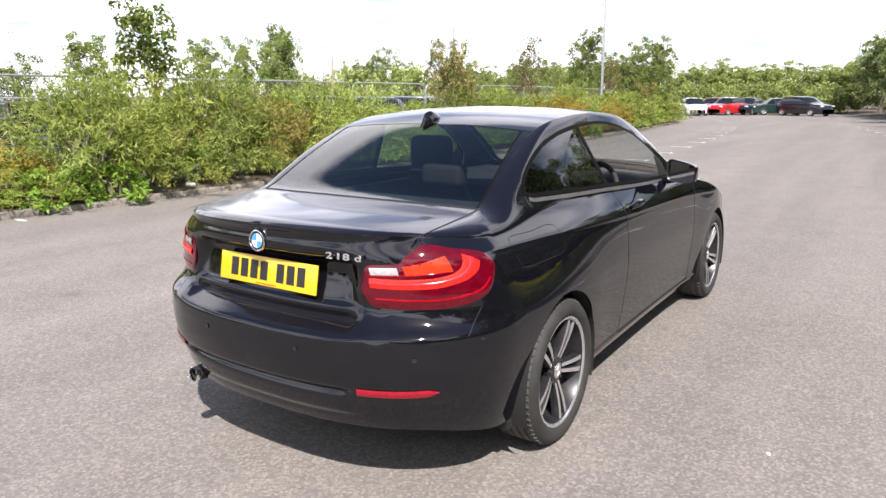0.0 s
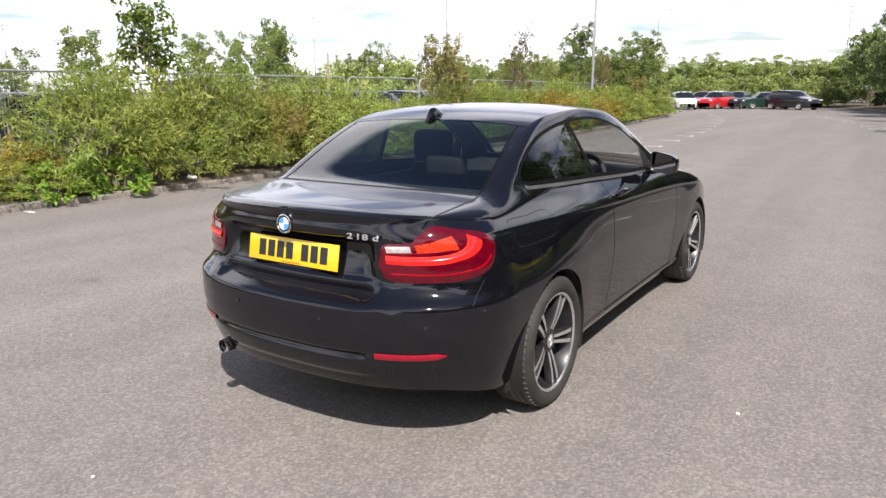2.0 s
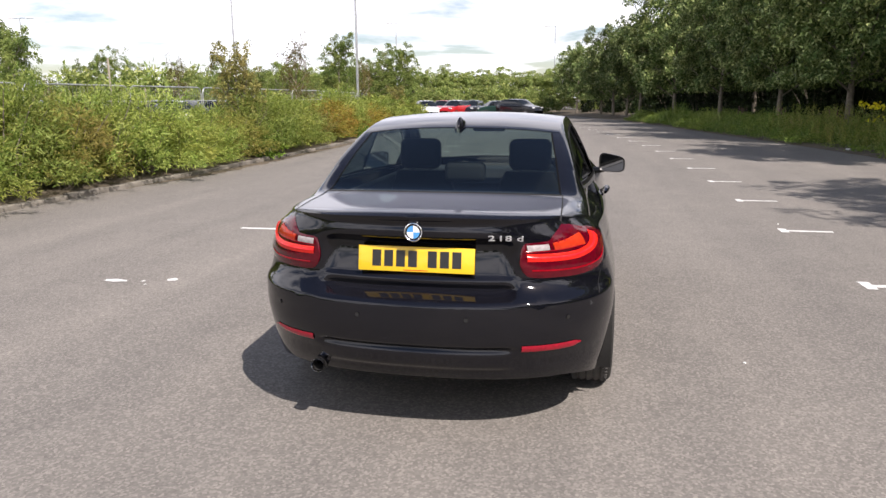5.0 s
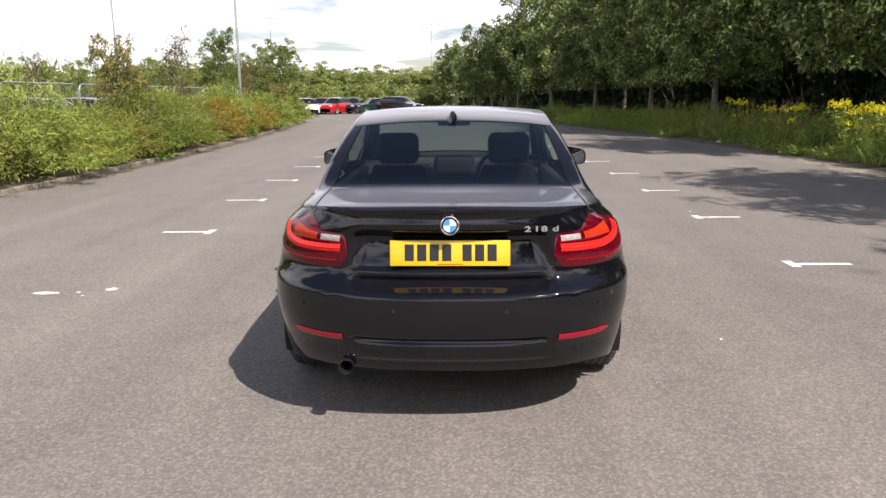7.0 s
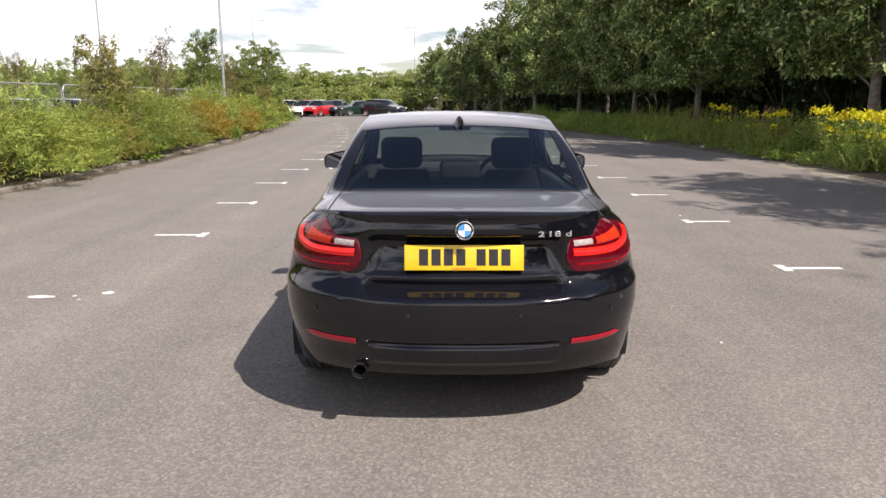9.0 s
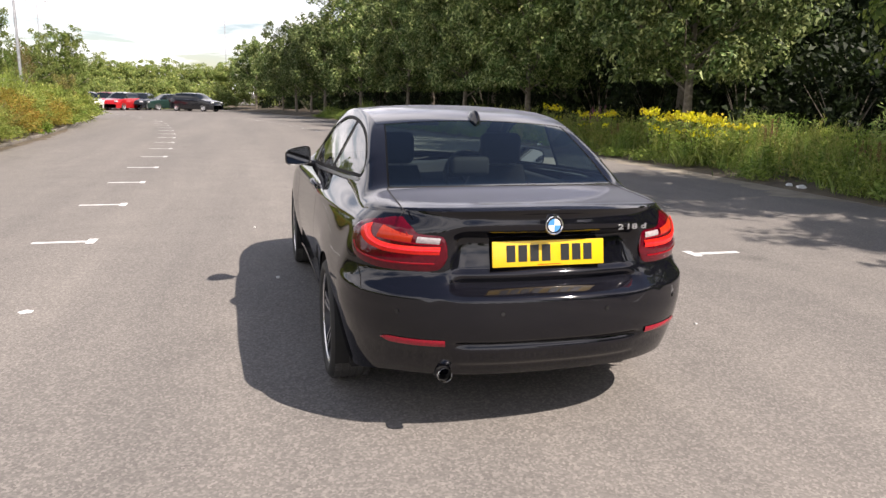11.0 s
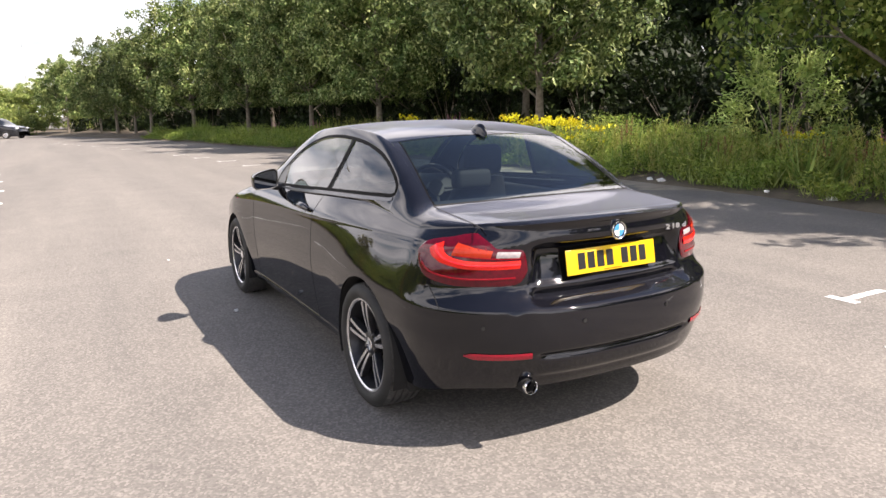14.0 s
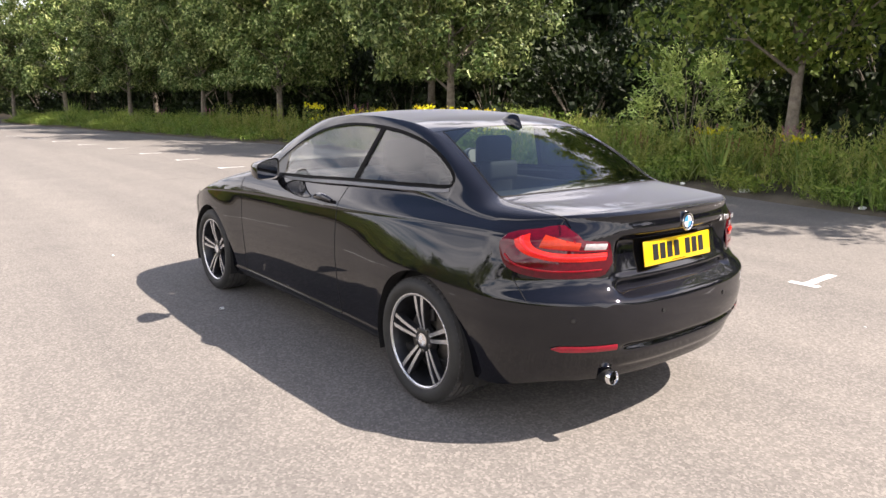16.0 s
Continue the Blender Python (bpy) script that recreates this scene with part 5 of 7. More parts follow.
# the nearest mark on the left is worn down to a few patches
worn = thing("bay_mark", "worn bay mark, down to patches of white paint", "road marking", "bay marks")
for cx, cy, rx, ry in ((-3.17, 1.38, 0.11, 0.04), (-2.71, 1.49, 0.05, 0.045), (-2.93, 1.40, 0.018, 0.014), (-2.85, 1.31, 0.014, 0.012), (-7.02, 1.60, 0.13, 0.04)):
    bm = bmesh.new()
    bm.faces.new([bm.verts.new((cx + rx * math.cos(a) * rng.uniform(0.8, 1.15), cy + ry * math.sin(a) * rng.uniform(0.75, 1.2), 0.004)) for a in (2 * math.pi * i / 16 for i in range(16))])
    part("paint_patch", bm, M_LINE, worn)

# soil and leaf litter spilt on the tarmac along both edges
for label, edge, way, y0, y1, wide, mat in (("brown leaf litter lying in the gutter", kerb_x, 1, 7.0, 27.0, 0.42, M_SOIL), ("pale dry soil spilt over the tarmac edge", verge_x, -1, 5.0, 13.5, 0.80, M_SAND)):
    rows = []
    for i in range(121):
        y = y0 + (y1 - y0) * i / 120
        w = wide * smooth(0, 0.12, i / 120) * smooth(1, 0.88, i / 120) * (0.55 + 0.9 * abs(noise.noise((y * 0.9, 4, 0))) + 0.35 * noise.noise((y * 5, 7, 0)))
        rows.append([Vector((edge(y) + way * max(0.02, w), y, 0.0025)), Vector((edge(y) + way * 0.5 * max(0.02, w), y, 0.006)), Vector((edge(y) - way * 0.05, y, 0.009))])
    tagged(part("spilt_soil", grid_mesh(rows, "spilt_soil"), mat), label, "soil", kind="stuff")

# small pale stones lying about
for x, y, r in ((-1.04, 2.11, 0.018), (-1.2, 4.4, 0.014), (1.65, 0.35, 0.01), (-0.4, -1.6, 0.008), (2.2, -0.9, 0.009), (3.0, 5.2, 0.012)):
    b = bmesh.new()
    bmesh.ops.create_icosphere(b, subdivisions=2, radius=r)
    for v in b.verts:
        v.co *= 1 + 0.3 * noise.noise(v.co * 90)
        v.co.z = v.co.z * 0.6 + r * 0.45
    ob = part("stone_chip", b, M_LINE)
    ob.matrix_basis = pose(x, y, 0)
    tagged(ob, "small pale stone chip on tarmac", "stone", "stone chips")


# ---- kerb and planting bed on the left ----
bed_rows = []
ys = [-40 + 0.6 * i for i in range(150)]
for y in ys:
    k = kerb_x(y)
    bed_rows.append([Vector((k - 0.10, y, 0.07)), Vector((k - 0.6, y, 0.12 + 0.04 * noise.noise((y, 1, 0)))), Vector((k - 1.4, y, 0.10)), Vector((k - 2.6, y, 0.06)), Vector((k - 4.0, y, -0.05))])
bed = part("planting_bed", grid_mesh(bed_rows, "planting_bed"), M_SOIL)
tagged(bed, "strip of dry brown soil under the hedge", "planting bed", kind="structure")
kerb = thing("kerb", "low concrete kerb of long stones along the hedge", "kerb", kind="structure")
stone_bm = bmesh.new()
box(stone_bm, (-0.0625, -0.452, -0.05), (0.0625, 0.452, 0.08), 0.014)
stone_me = bpy.data.meshes.new("kerb_stone")
stone_bm.to_mesh(stone_me)
stone_bm.free()
stone_me.polygons.foreach_set("use_smooth", [True] * len(stone_me.polygons))
stone_me.set_sharp_from_angle(angle=radians(50))
stone_me.materials.append(M_KERB)
y = -14.0
while y < 44:
    k = kerb_x(y)
    slope = math.atan2(kerb_x(y + 0.45) - kerb_x(y - 0.45), 0.9)
    o = new("kerb_stone", stone_me)
    o.parent = kerb
    o.matrix_basis = pose(k - 0.0625 + rng.normal(0, 0.006), y, rng.normal(0, 0.008), rng.normal(0, 0.4), rng.normal(0, 1.0), -math.degrees(slope) + rng.normal(0, 0.4))
    y += 0.914


# ---- leaves ----
def leaf_mesh(name, at, way, size, aspect=0.5, fold=0.25, face=None, plain=False):
    """Many small folded leaves in one mesh: at, way (leaf directions), size and side turned up per leaf; plain ones are single triangles."""
    n = len(at)
    at, way, size = np.asarray(at, float), np.asarray(way, float), np.asarray(size, float).reshape(-1, 1)
    r = rng.normal(size=(n, 3))
    if face is not None:
        r = r * 0.3 + face
    way = way / (np.linalg.norm(way, axis=1, keepdims=True) + 1e-9)
    side = np.cross(way, r)
    side /= np.linalg.norm(side, axis=1, keepdims=True) + 1e-9
    up = np.cross(side, way)
    mid = at + way * size * 0.5
    if plain:
        k = 3
        v = np.empty((n, 3, 3))
        v[:, 0] = at - side * size * aspect * 0.5
        v[:, 1] = at + side * size * aspect * 0.5 * rng.uniform(0.5, 1.2, (n, 1)) + way * size * 0.3
        v[:, 2] = at + way * size - up * size * fold * 0.4
        tri = np.arange(3 * n)
    else:
        k = 4
        v = np.empty((n, 4, 3))
        v[:, 0] = at
        v[:, 1] = mid + side * size * aspect * 0.5 + up * size * fold * 0.3
        v[:, 2] = at + way * size - up * size * fold * 0.3
        v[:, 3] = mid - side * size * aspect * 0.5 + up * size * fold * 0.3
        idx = np.arange(n) * 4
        tri = np.stack([np.stack([idx, idx + 1, idx + 2], 1), np.stack([idx, idx + 2, idx + 3], 1)], 1).reshape(-1)
    me = bpy.data.meshes.new(name)
    me.vertices.add(k * n)
    me.vertices.foreach_set("co", v.reshape(-1))
    me.loops.add(len(tri))
    me.loops.foreach_set("vertex_index", tri.astype(np.int32))
    me.polygons.add(len(tri) // 3)
    me.polygons.foreach_set("loop_start", np.arange(0, len(tri), 3, dtype=np.int32))
    me.update(calc_edges=True)
    me.validate()
    return me


M_LEAF_TREE = foliage("broad_tree_leaves", [(0.037, 0.062, 0.016), (0.069, 0.108, 0.028), (0.146, 0.198, 0.055), (0.386, 0.434, 0.185)], 0.18)
# lighter copy of the tree leaves, with sunlight put into the tones
M_LEAF_LIT = foliage("sun_toned_tree_leaves", [(0.06, 0.10, 0.018), (0.12, 0.18, 0.033), (0.23, 0.30, 0.06), (0.38, 0.43, 0.12)], 0.5)
# deep shade inside the wood is put into these near-black tones
M_LEAF_SHADE = foliage("shade_toned_wood_leaves", [(0.007, 0.014, 0.004), (0.013, 0.024, 0.006), (0.032, 0.052, 0.013)], 0.12)
M_LEAF_YOUNG = foliage("young_tree_leaves", [(0.106, 0.156, 0.040), (0.175, 0.231, 0.060), (0.275, 0.325, 0.094)], 0.42)
M_LEAF_OLIVE = foliage("olive_brown_tree_leaves", [(0.085, 0.093, 0.031), (0.170, 0.170, 0.051), (0.289, 0.255, 0.076), (0.442, 0.408, 0.136)], 0.35)
M_LEAF_RUST = foliage("rusty_tree_leaves", [(0.07, 0.075, 0.022), (0.13, 0.11, 0.035), (0.19, 0.13, 0.05)], 0.35)
M_HEDGE = foliage("hedge_leaves", [(0.095, 0.14, 0.026), (0.175, 0.235, 0.045), (0.29, 0.355, 0.078), (0.43, 0.48, 0.14)], 0.5)
M_HEDGE_YELLOW = foliage("yellow_green_hedge_leaves", [(0.125, 0.165, 0.03), (0.225, 0.28, 0.052), (0.35, 0.405, 0.088), (0.48, 0.50, 0.14)], 0.5)
M_HEDGE_RED = foliage("reddish_hedge_leaves", [(0.17, 0.17, 0.03), (0.27, 0.24, 0.04), (0.40, 0.25, 0.05), (0.28, 0.31, 0.055)], 0.4)
M_HEDGE_OLIVE = foliage("olive_straw_hedge_leaves", [(0.13, 0.135, 0.03), (0.24, 0.235, 0.05), (0.36, 0.32, 0.075), (0.46, 0.40, 0.13)], 0.45)
M_HEDGE_LIME = foliage("lime_green_leaves", [(0.11, 0.19, 0.025), (0.17, 0.27, 0.04), (0.24, 0.34, 0.06)], 0.4)
M_LEAF_FAR = foliage("far_tree_leaves", [(0.112, 0.158, 0.045), (0.191, 0.251, 0.068), (0.297, 0.356, 0.106), (0.409, 0.436, 0.152)], 0.42)
M_GRASS = foliage("tall_dry_grass", [(0.082, 0.13, 0.028), (0.142, 0.205, 0.045), (0.219, 0.285, 0.075), (0.318, 0.36, 0.14)], 0.42)
M_WEED = foliage("weed_leaves", [(0.095, 0.155, 0.028), (0.189, 0.275, 0.048), (0.297, 0.395, 0.078), (0.421, 0.49, 0.14)], 0.47)
M_SPRIG = foliage("upright_weed_leaves", [(0.15, 0.20, 0.045), (0.30, 0.37, 0.08), (0.48, 0.52, 0.14), (0.46, 0.40, 0.16)], 0.5)
M_YELLOW = foliage("ragwort_flowers", [(0.50, 0.45, 0.012), (0.66, 0.61, 0.025), (0.78, 0.74, 0.06)], 0.3)
M_PINK = foliage("willowherb_flowers", [(0.32, 0.10, 0.19), (0.42, 0.15, 0.26), (0.28, 0.11, 0.15)], 0.3)
M_SEEDHEAD = foliage("reddish_dock_seed", [(0.16, 0.06, 0.03), (0.22, 0.09, 0.05), (0.28, 0.15, 0.09)], 0.2)
M_BARK = mottled("grey_brown_bark", (0.10, 0.082, 0.062), (0.26, 0.225, 0.18), 9.0, 0.95, grain=45.0, relief=0.012)
M_BARKPALE = mottled("pale_bark", (0.22, 0.19, 0.15), (0.42, 0.37, 0.30), 9.0, 0.95, grain=45.0, relief=0.01)
M_STEM = mottled("green_stem", (0.06, 0.08, 0.025), (0.13, 0.13, 0.05), 20.0, 0.8)
M_STEEL = mottled("galvanised_steel", (0.34, 0.35, 0.36), (0.58, 0.59, 0.60), 12.0, 0.42, 0.8)
M_WIRE = mottled("galvanised_wire", (0.28, 0.29, 0.30), (0.45, 0.46, 0.47), 12.0, 0.5, 0.6)
M_CONCRETE = mottled("grey_concrete_foot", (0.22, 0.21, 0.20), (0.38, 0.37, 0.35), 8.0, 0.9)
M_PALEWALL = mottled("pale_cladding", (0.62, 0.63, 0.64), (0.78, 0.79, 0.80), 0.8, 0.6)
M_LITTER = mottled("white_litter", (0.6, 0.6, 0.58), (0.82, 0.82, 0.8), 9.0, 0.6)


def limb_tree(bm, height, trunk_r, spread, limbs, low, lean=0.0):
    """Trunk and limbs; returns the limb ends and way-points, where the crown hangs."""
    ends = []
    pts, rad = [], []
    for i in range(9):
        u = i / 8
        pts.append((lean * u * height + 0.10 * math.sin(2.6 * u), 0.08 * math.sin(3.1 * u + 1), height * 0.82 * u))
        rad.append(trunk_r * (1.25 - 0.35 * min(1, u * 6) if u < 0.17 else (1 - u) * 1.02 + 0.06))
    tube(bm, pts, rad, 10)
    for k in range(limbs):
        u = low + (0.97 - low) * (k + 0.5) / limbs
        a = 2.4 * k + rng.uniform(-0.4, 0.4)
        i = min(7, int(u * 8))
        base = Vector(pts[i]).lerp(Vector(pts[i + 1]), u * 8 - i)
        ln = spread * (1.05 - 0.65 * abs(u - 0.52)) * rng.uniform(0.75, 1.1)
        d = Vector((math.cos(a), math.sin(a), 0.50 + 0.70 * u))
        p1 = base + d * ln * 0.4
        p2 = base + Vector((d.x, d.y, d.z * 1.15)) * ln * 0.8 + Vector(rng.normal(0, 0.1, 3))
        r0 = trunk_r * (1 - u) * 0.30 + 0.014
        tube(bm, [base, p1, p2], [r0, r0 * 0.6, 0.012], 6)
        ends += [p1, p1.lerp(p2, 0.5), p2]
        for q in range(2):
            b = a + (0.8 if q else -0.8)
            p3 = p1 + Vector((math.cos(b), math.sin(b), rng.uniform(0.1, 0.7))) * ln * 0.45
            tube(bm, [p1, p3], [r0 * 0.45, 0.008], 5)
            ends.append(p3)
    ends.append(Vector(pts[-1]))
    return ends


def crown_mesh(name, ends, per, puff, size, base_z=0.0, plain=False):
    """Sprays of leaves hung on the limb ends: small domed clumps with gaps between them."""
    at, face, way = [], [], []
    for e in ends:
        k = rng.integers(int(per * 0.6), int(per * 1.3))
        c = np.array(e) + rng.normal(0, puff * 0.3, 3)
        for _ in range(3):
            cc = c + np.clip(rng.normal(0, 0.62, 3), -0.75, 0.75) * puff
            d = rng.normal(0, 1, (k // 3, 3))
            d /= np.linalg.norm(d, axis=1, keepdims=True)
            d[:, 2] = np.where(d[:, 2] < -0.6, -d[:, 2], d[:, 2])
            rad = puff * rng.uniform(0.32, 0.58) * rng.uniform(0.55, 1.08, (k // 3, 1))
            at.append(cc + d * rad * np.array([0.92, 0.92, 1.05]) + rng.normal(0, 0.05 * puff, (k // 3, 3)))
            face.append(d + rng.normal(0, 0.45, d.shape) + np.array([0, 0, 0.15]))
            w = np.cross(d, rng.normal(0, 1, d.shape))
            w[:, 2] -= 0.25
            way.append(w)
    at, face, way = np.concatenate(at), np.concatenate(face), np.concatenate(way)
    keep = at[:, 2] > base_z
    at, face, way = at[keep], face[keep], way[keep]
    return leaf_mesh(name, at, way, rng.uniform(0.7, 1.3, len(at)) * size, 0.62, 0.25, face, plain)


def make_tree(label, height, trunk_r, spread, limbs, low, per, puff, leaf, material, bark, group="", lean=0.0, base_z=0.0, plain=False):
    root = thing("tree", label, "tree", group)
    bm = bmesh.new()
    ends = limb_tree(bm, height, trunk_r, spread, limbs, low, lean)
    part("trunk", bm, bark, root, "", 60)
    part("crown", crown_mesh("crown", ends, per, puff, leaf, base_z, plain), material, root)
    return root


def place(proto, x, y, scale=1.0, turn=0.0, z=0.0, tall=1.0):
    return copy_thing(proto, Matrix.Translation((x, y, z)) @ Matrix.Rotation(turn, 4, "Z") @ Matrix.Diagonal((scale, scale, scale * tall, 1)))


# ---- right bank: row of trees, weeds, dark wood behind ----
bank_rows = []
for i in range(170):
    y = -45 + 0.75 * i
    e = verge_x(y)
    bank_rows.append([Vector((e, y, 0.002)), Vector((e + 0.12, y, 0.035)), Vector((e + 0.7, y, 0.09 + 0.05 * noise.noise((y * 0.7, 3, 0)))), Vector((e + 2.0, y, 0.20)), Vector((e + 4.0, y, 0.28)), Vector((e + 12, y, 0.4)), Vector((e + 60, y, 0.5))])
tagged(part("grass_verge", grid_mesh(bank_rows, "grass_verge"), M_SOIL), "rough soil verge along the tarmac edge", "verge", kind="structure")

ROW = [(10.1, 3.4), (10.3, 13.3), (9.15, 22.2), (8.4, 28.0), (7.4, 35.0), (6.0, 43.0), (4.4, 51.0), (3.7, 53.6), (2.8, 57.2), (1.8, 60.8), (-0.35, 66.6), (10.5, -1.0), (9.9, -10.5), (9.5, -20.0)]
proto_a = make_tree("broad green tree with a grey trunk on the verge", 8.6, 0.155, 3.1, 22, 0.20, 260, 1.0, 0.215, M_LEAF_TREE, M_BARK, "row of verge trees", 0.0, 1.9, True)
proto_b = make_tree("broad green tree with a grey trunk on the verge", 8.0, 0.14, 2.9, 21, 0.20, 260, 1.0, 0.215, M_LEAF_TREE, M_BARK, "row of verge trees", 0.012, 1.9, True)
proto_f = make_tree("broad green tree with a grey trunk on the verge", 8.2, 0.13, 2.8, 24, 0.21, 560, 0.95, 0.15, M_LEAF_TREE, M_BARK, "row of verge trees", -0.008, 1.9, True)
proto_n = make_tree("broad green tree with a grey trunk on the verge, sunlight in its leaf colour", 8.0, 0.115, 2.6, 26, 0.22, 290, 0.88, 0.13, M_LEAF_LIT, M_BARK, "row of verge trees", 0.006, 1.8)
proto_c = make_tree("dense tree in the wood behind the verge, shade in its leaf colour", 9.5, 0.15, 3.4, 19, 0.04, 85, 1.2, 0.40, M_LEAF_SHADE, M_BARK, "wood behind the verge", 0.0, 0.3, True)
protos = (proto_a, proto_b)
for i, (x, y) in enumerate(ROW):
    m = Matrix.Translation((x, y, 0.2)) @ Matrix.Rotation(1.9 * i, 4, "Z") @ Matrix.Scale(rng.uniform(0.92, 1.08) * (1 - 0.006 * max(0, y - 38)) * (0.94 if y > 18 else 1.0) * (0.9 if i == 11 else 1.0), 4)
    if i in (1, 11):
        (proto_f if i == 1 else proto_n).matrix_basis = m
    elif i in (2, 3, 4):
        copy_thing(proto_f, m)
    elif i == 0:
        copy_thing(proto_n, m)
    elif i in (5, 6):
        protos[i - 5].matrix_basis = m
    else:
        copy_thing(protos[i % 2], m)
for i, (x, y) in enumerate(((12.9, 17.6), (12.3, 25.5), (11.2, 32.0), (10.0, 39.5), (8.4, 47.5))):
    copy_thing(protos[i % 2], Matrix.Translation((x, y, 0.25)) @ Matrix.Rotation(2.6 * i + 0.5, 4, "Z") @ Matrix.Scale(rng.uniform(0.98, 1.1) * (1 - 0.006 * max(0, y - 38)), 4))
wood = []
for i in range(30):
    y = -26 + 3.3 * i
    wood.append((VERGE(y) + rng.uniform(8.8, 10.6), y + rng.uniform(-1, 1)))
for i in range(26):
    y = -24 + 3.7 * i
    wood.append((VERGE(y) + rng.uniform(15.0, 19.0), y + rng.uniform(-1.5, 1.5)))
proto_d = make_tree("dense tree at the back of the wood, shade in its leaf colour", 9.5, 0.15, 3.4, 15, 0.04, 80, 1.25, 0.46, M_LEAF_SHADE, M_BARK, "wood behind the verge", 0.0, 0.3, True)
for i, (x, y) in enumerate(wood):
    s = rng.uniform(0.85, 1.15) * (1 - 0.02 * min(20, max(0, y - 40))) * ((0.64 if y < 8 else 0.84) if i < 30 and y < 30 else 0.8 if i < 30 else 0.98)
    m = Matrix.Translation((x - (0.6 if i % 2 and i < 30 else 0), y, 0.3)) @ Matrix.Rotation(2.3 * i, 4, "Z") @ Matrix.Diagonal((s, s, s * rng.uniform(0.9, 1.1), 1))
    if i in (0, 30):
        (proto_c, proto_d)[i == 30].matrix_basis = m
    else:
        copy_thing(proto_d if i > 30 else proto_c, m)


def make_bush(name, label, radius, height, count, leaf, material, group="", aspect=0.4, spray=0.0, stems=9, category="shrub", plain=False):
    """A shrub: several stems and a ragged mass of leaves, denser outside."""
    root = thing(name, label, category, group)
    bm = bmesh.new()
    tips = []
    for k in range(stems):
        a, r = 2.4 * k, radius * rng.uniform(0.3, 0.85)
        tip = Vector((r * math.cos(a), r * math.sin(a), height * rng.uniform(0.6, 1.0)))
        tube(bm, [(0.08 * math.cos(a), 0.08 * math.sin(a), 0), tip * 0.5 + Vector((0, 0, 0.06)), tip], [0.02, 0.013, 0.004], 5)
        tips.append(tip)
    part("branchwork", bm, M_BARK, root)
    n_cl = max(10, count // 60)
    u = rng.uniform(-0.12, 1, n_cl)
    a = rng.uniform(0, 2 * math.pi, n_cl)
    rr = np.sqrt(np.clip(1 - np.clip(u, 0, 1) ** 2.2, 0, 1)) * rng.uniform(0.75, 1.05, n_cl)
    lump = 1 + 0.22 * np.sin(3 * a + 1.3) * rng.uniform(0.3, 1, n_cl)
    c = np.stack([radius * rr * lump * np.cos(a), radius * rr * lump * np.sin(a), np.clip(u, 0.02, 1) * height * (0.88 + 0.2 * rng.random(n_cl))], 1)
    out = c / np.array([radius, radius, height]) - np.array([0, 0, 0.35])
    out /= np.linalg.norm(out, axis=1, keepdims=True) + 1e-9
    at, way, face = [], [], []
    for i in range(n_cl):
        k = rng.integers(40, 80)
        along = rng.uniform(-0.8, 1, (k, 1))
        d = out[i] + np.array([0, 0, 0.15])
        bend = np.concatenate([np.zeros((k, 2)), -0.5 * spray * np.clip(along, 0, 1) ** 2], 1)
        at.append(c[i] + d * along * radius * (0.22 + 0.1 * spray) + bend * radius * 0.3 + rng.normal(0, 1, (k, 3)) * radius * (0.075 - 0.05 * min(spray, 0.5)))
        w = d * 0.8 + rng.normal(0, 0.75, (k, 3))
        w[:, 2] -= spray * 0.6
        way.append(w)
        face.append(rng.normal(0, 0.45, (k, 3)) + out[i] + np.array([0, 0, 0.45]))
    at, way, face = np.concatenate(at), np.concatenate(way), np.concatenate(face)
    keep = at[:, 2] > (0.13 * height if spray > 0.3 else 0.01)
    part("foliage", leaf_mesh("foliage", at[keep], way[keep], rng.uniform(0.6, 1.4, keep.sum()) * leaf, aspect, 0.25, face[keep], plain), material, root)
    return root


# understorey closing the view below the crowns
under = make_bush("shrub", "undergrowth below the trees, shade in its leaf colour", 1.8, 2.7, 3400, 0.22, M_LEAF_SHADE, "undergrowth", 0.6, plain=True)
for i in range(46):
    y = -22 + 2.05 * i
    x = VERGE(y) + rng.uniform(5.0, 6.2) + (1.8 if i % 2 else 0)
    s = rng.uniform(0.78, 1.05)
    m = Matrix.Translation((x, y, 0.25)) @ Matrix.Rotation(1.7 * i, 4, "Z") @ Matrix.Diagonal((s, s, s * rng.uniform(0.8, 1.2), 1))
    if i == 0:
        under.matrix_basis = m
    else:
        copy_thing(under, m)
for i in range(22):  # thicket at the back of the wood
    y = -24 + 4.4 * i
    place(under, VERGE(y) + rng.uniform(19, 22), y, rng.uniform(2.2, 2.8), 1.3 * i, 0.3)
willow = make_bush("shrub", "pale grey-green willow bush among weeds", 1.15, 2.3, 5200, 0.13, foliage("willow_leaves", [(0.20, 0.29, 0.08), (0.32, 0.41, 0.13), (0.44, 0.52, 0.20)], 0.45), "", 0.24, 0.3)
willow.matrix_basis = pose(10.8, 6.0, 0.25)
young = make_bush("shrub", "bright green young sapling bush by the verge", 0.9, 2.4, 4600, 0.09, M_LEAF_YOUNG, "young bushes", 0.5, plain=True)
young.matrix_basis = pose(11.6, -3.6, 0.25) @ Matrix.Scale(1.3, 4)
for x, y, s in ((12.4, 0.4, 1.1),):
    place(young, x, y, s, x + y, 0.25)


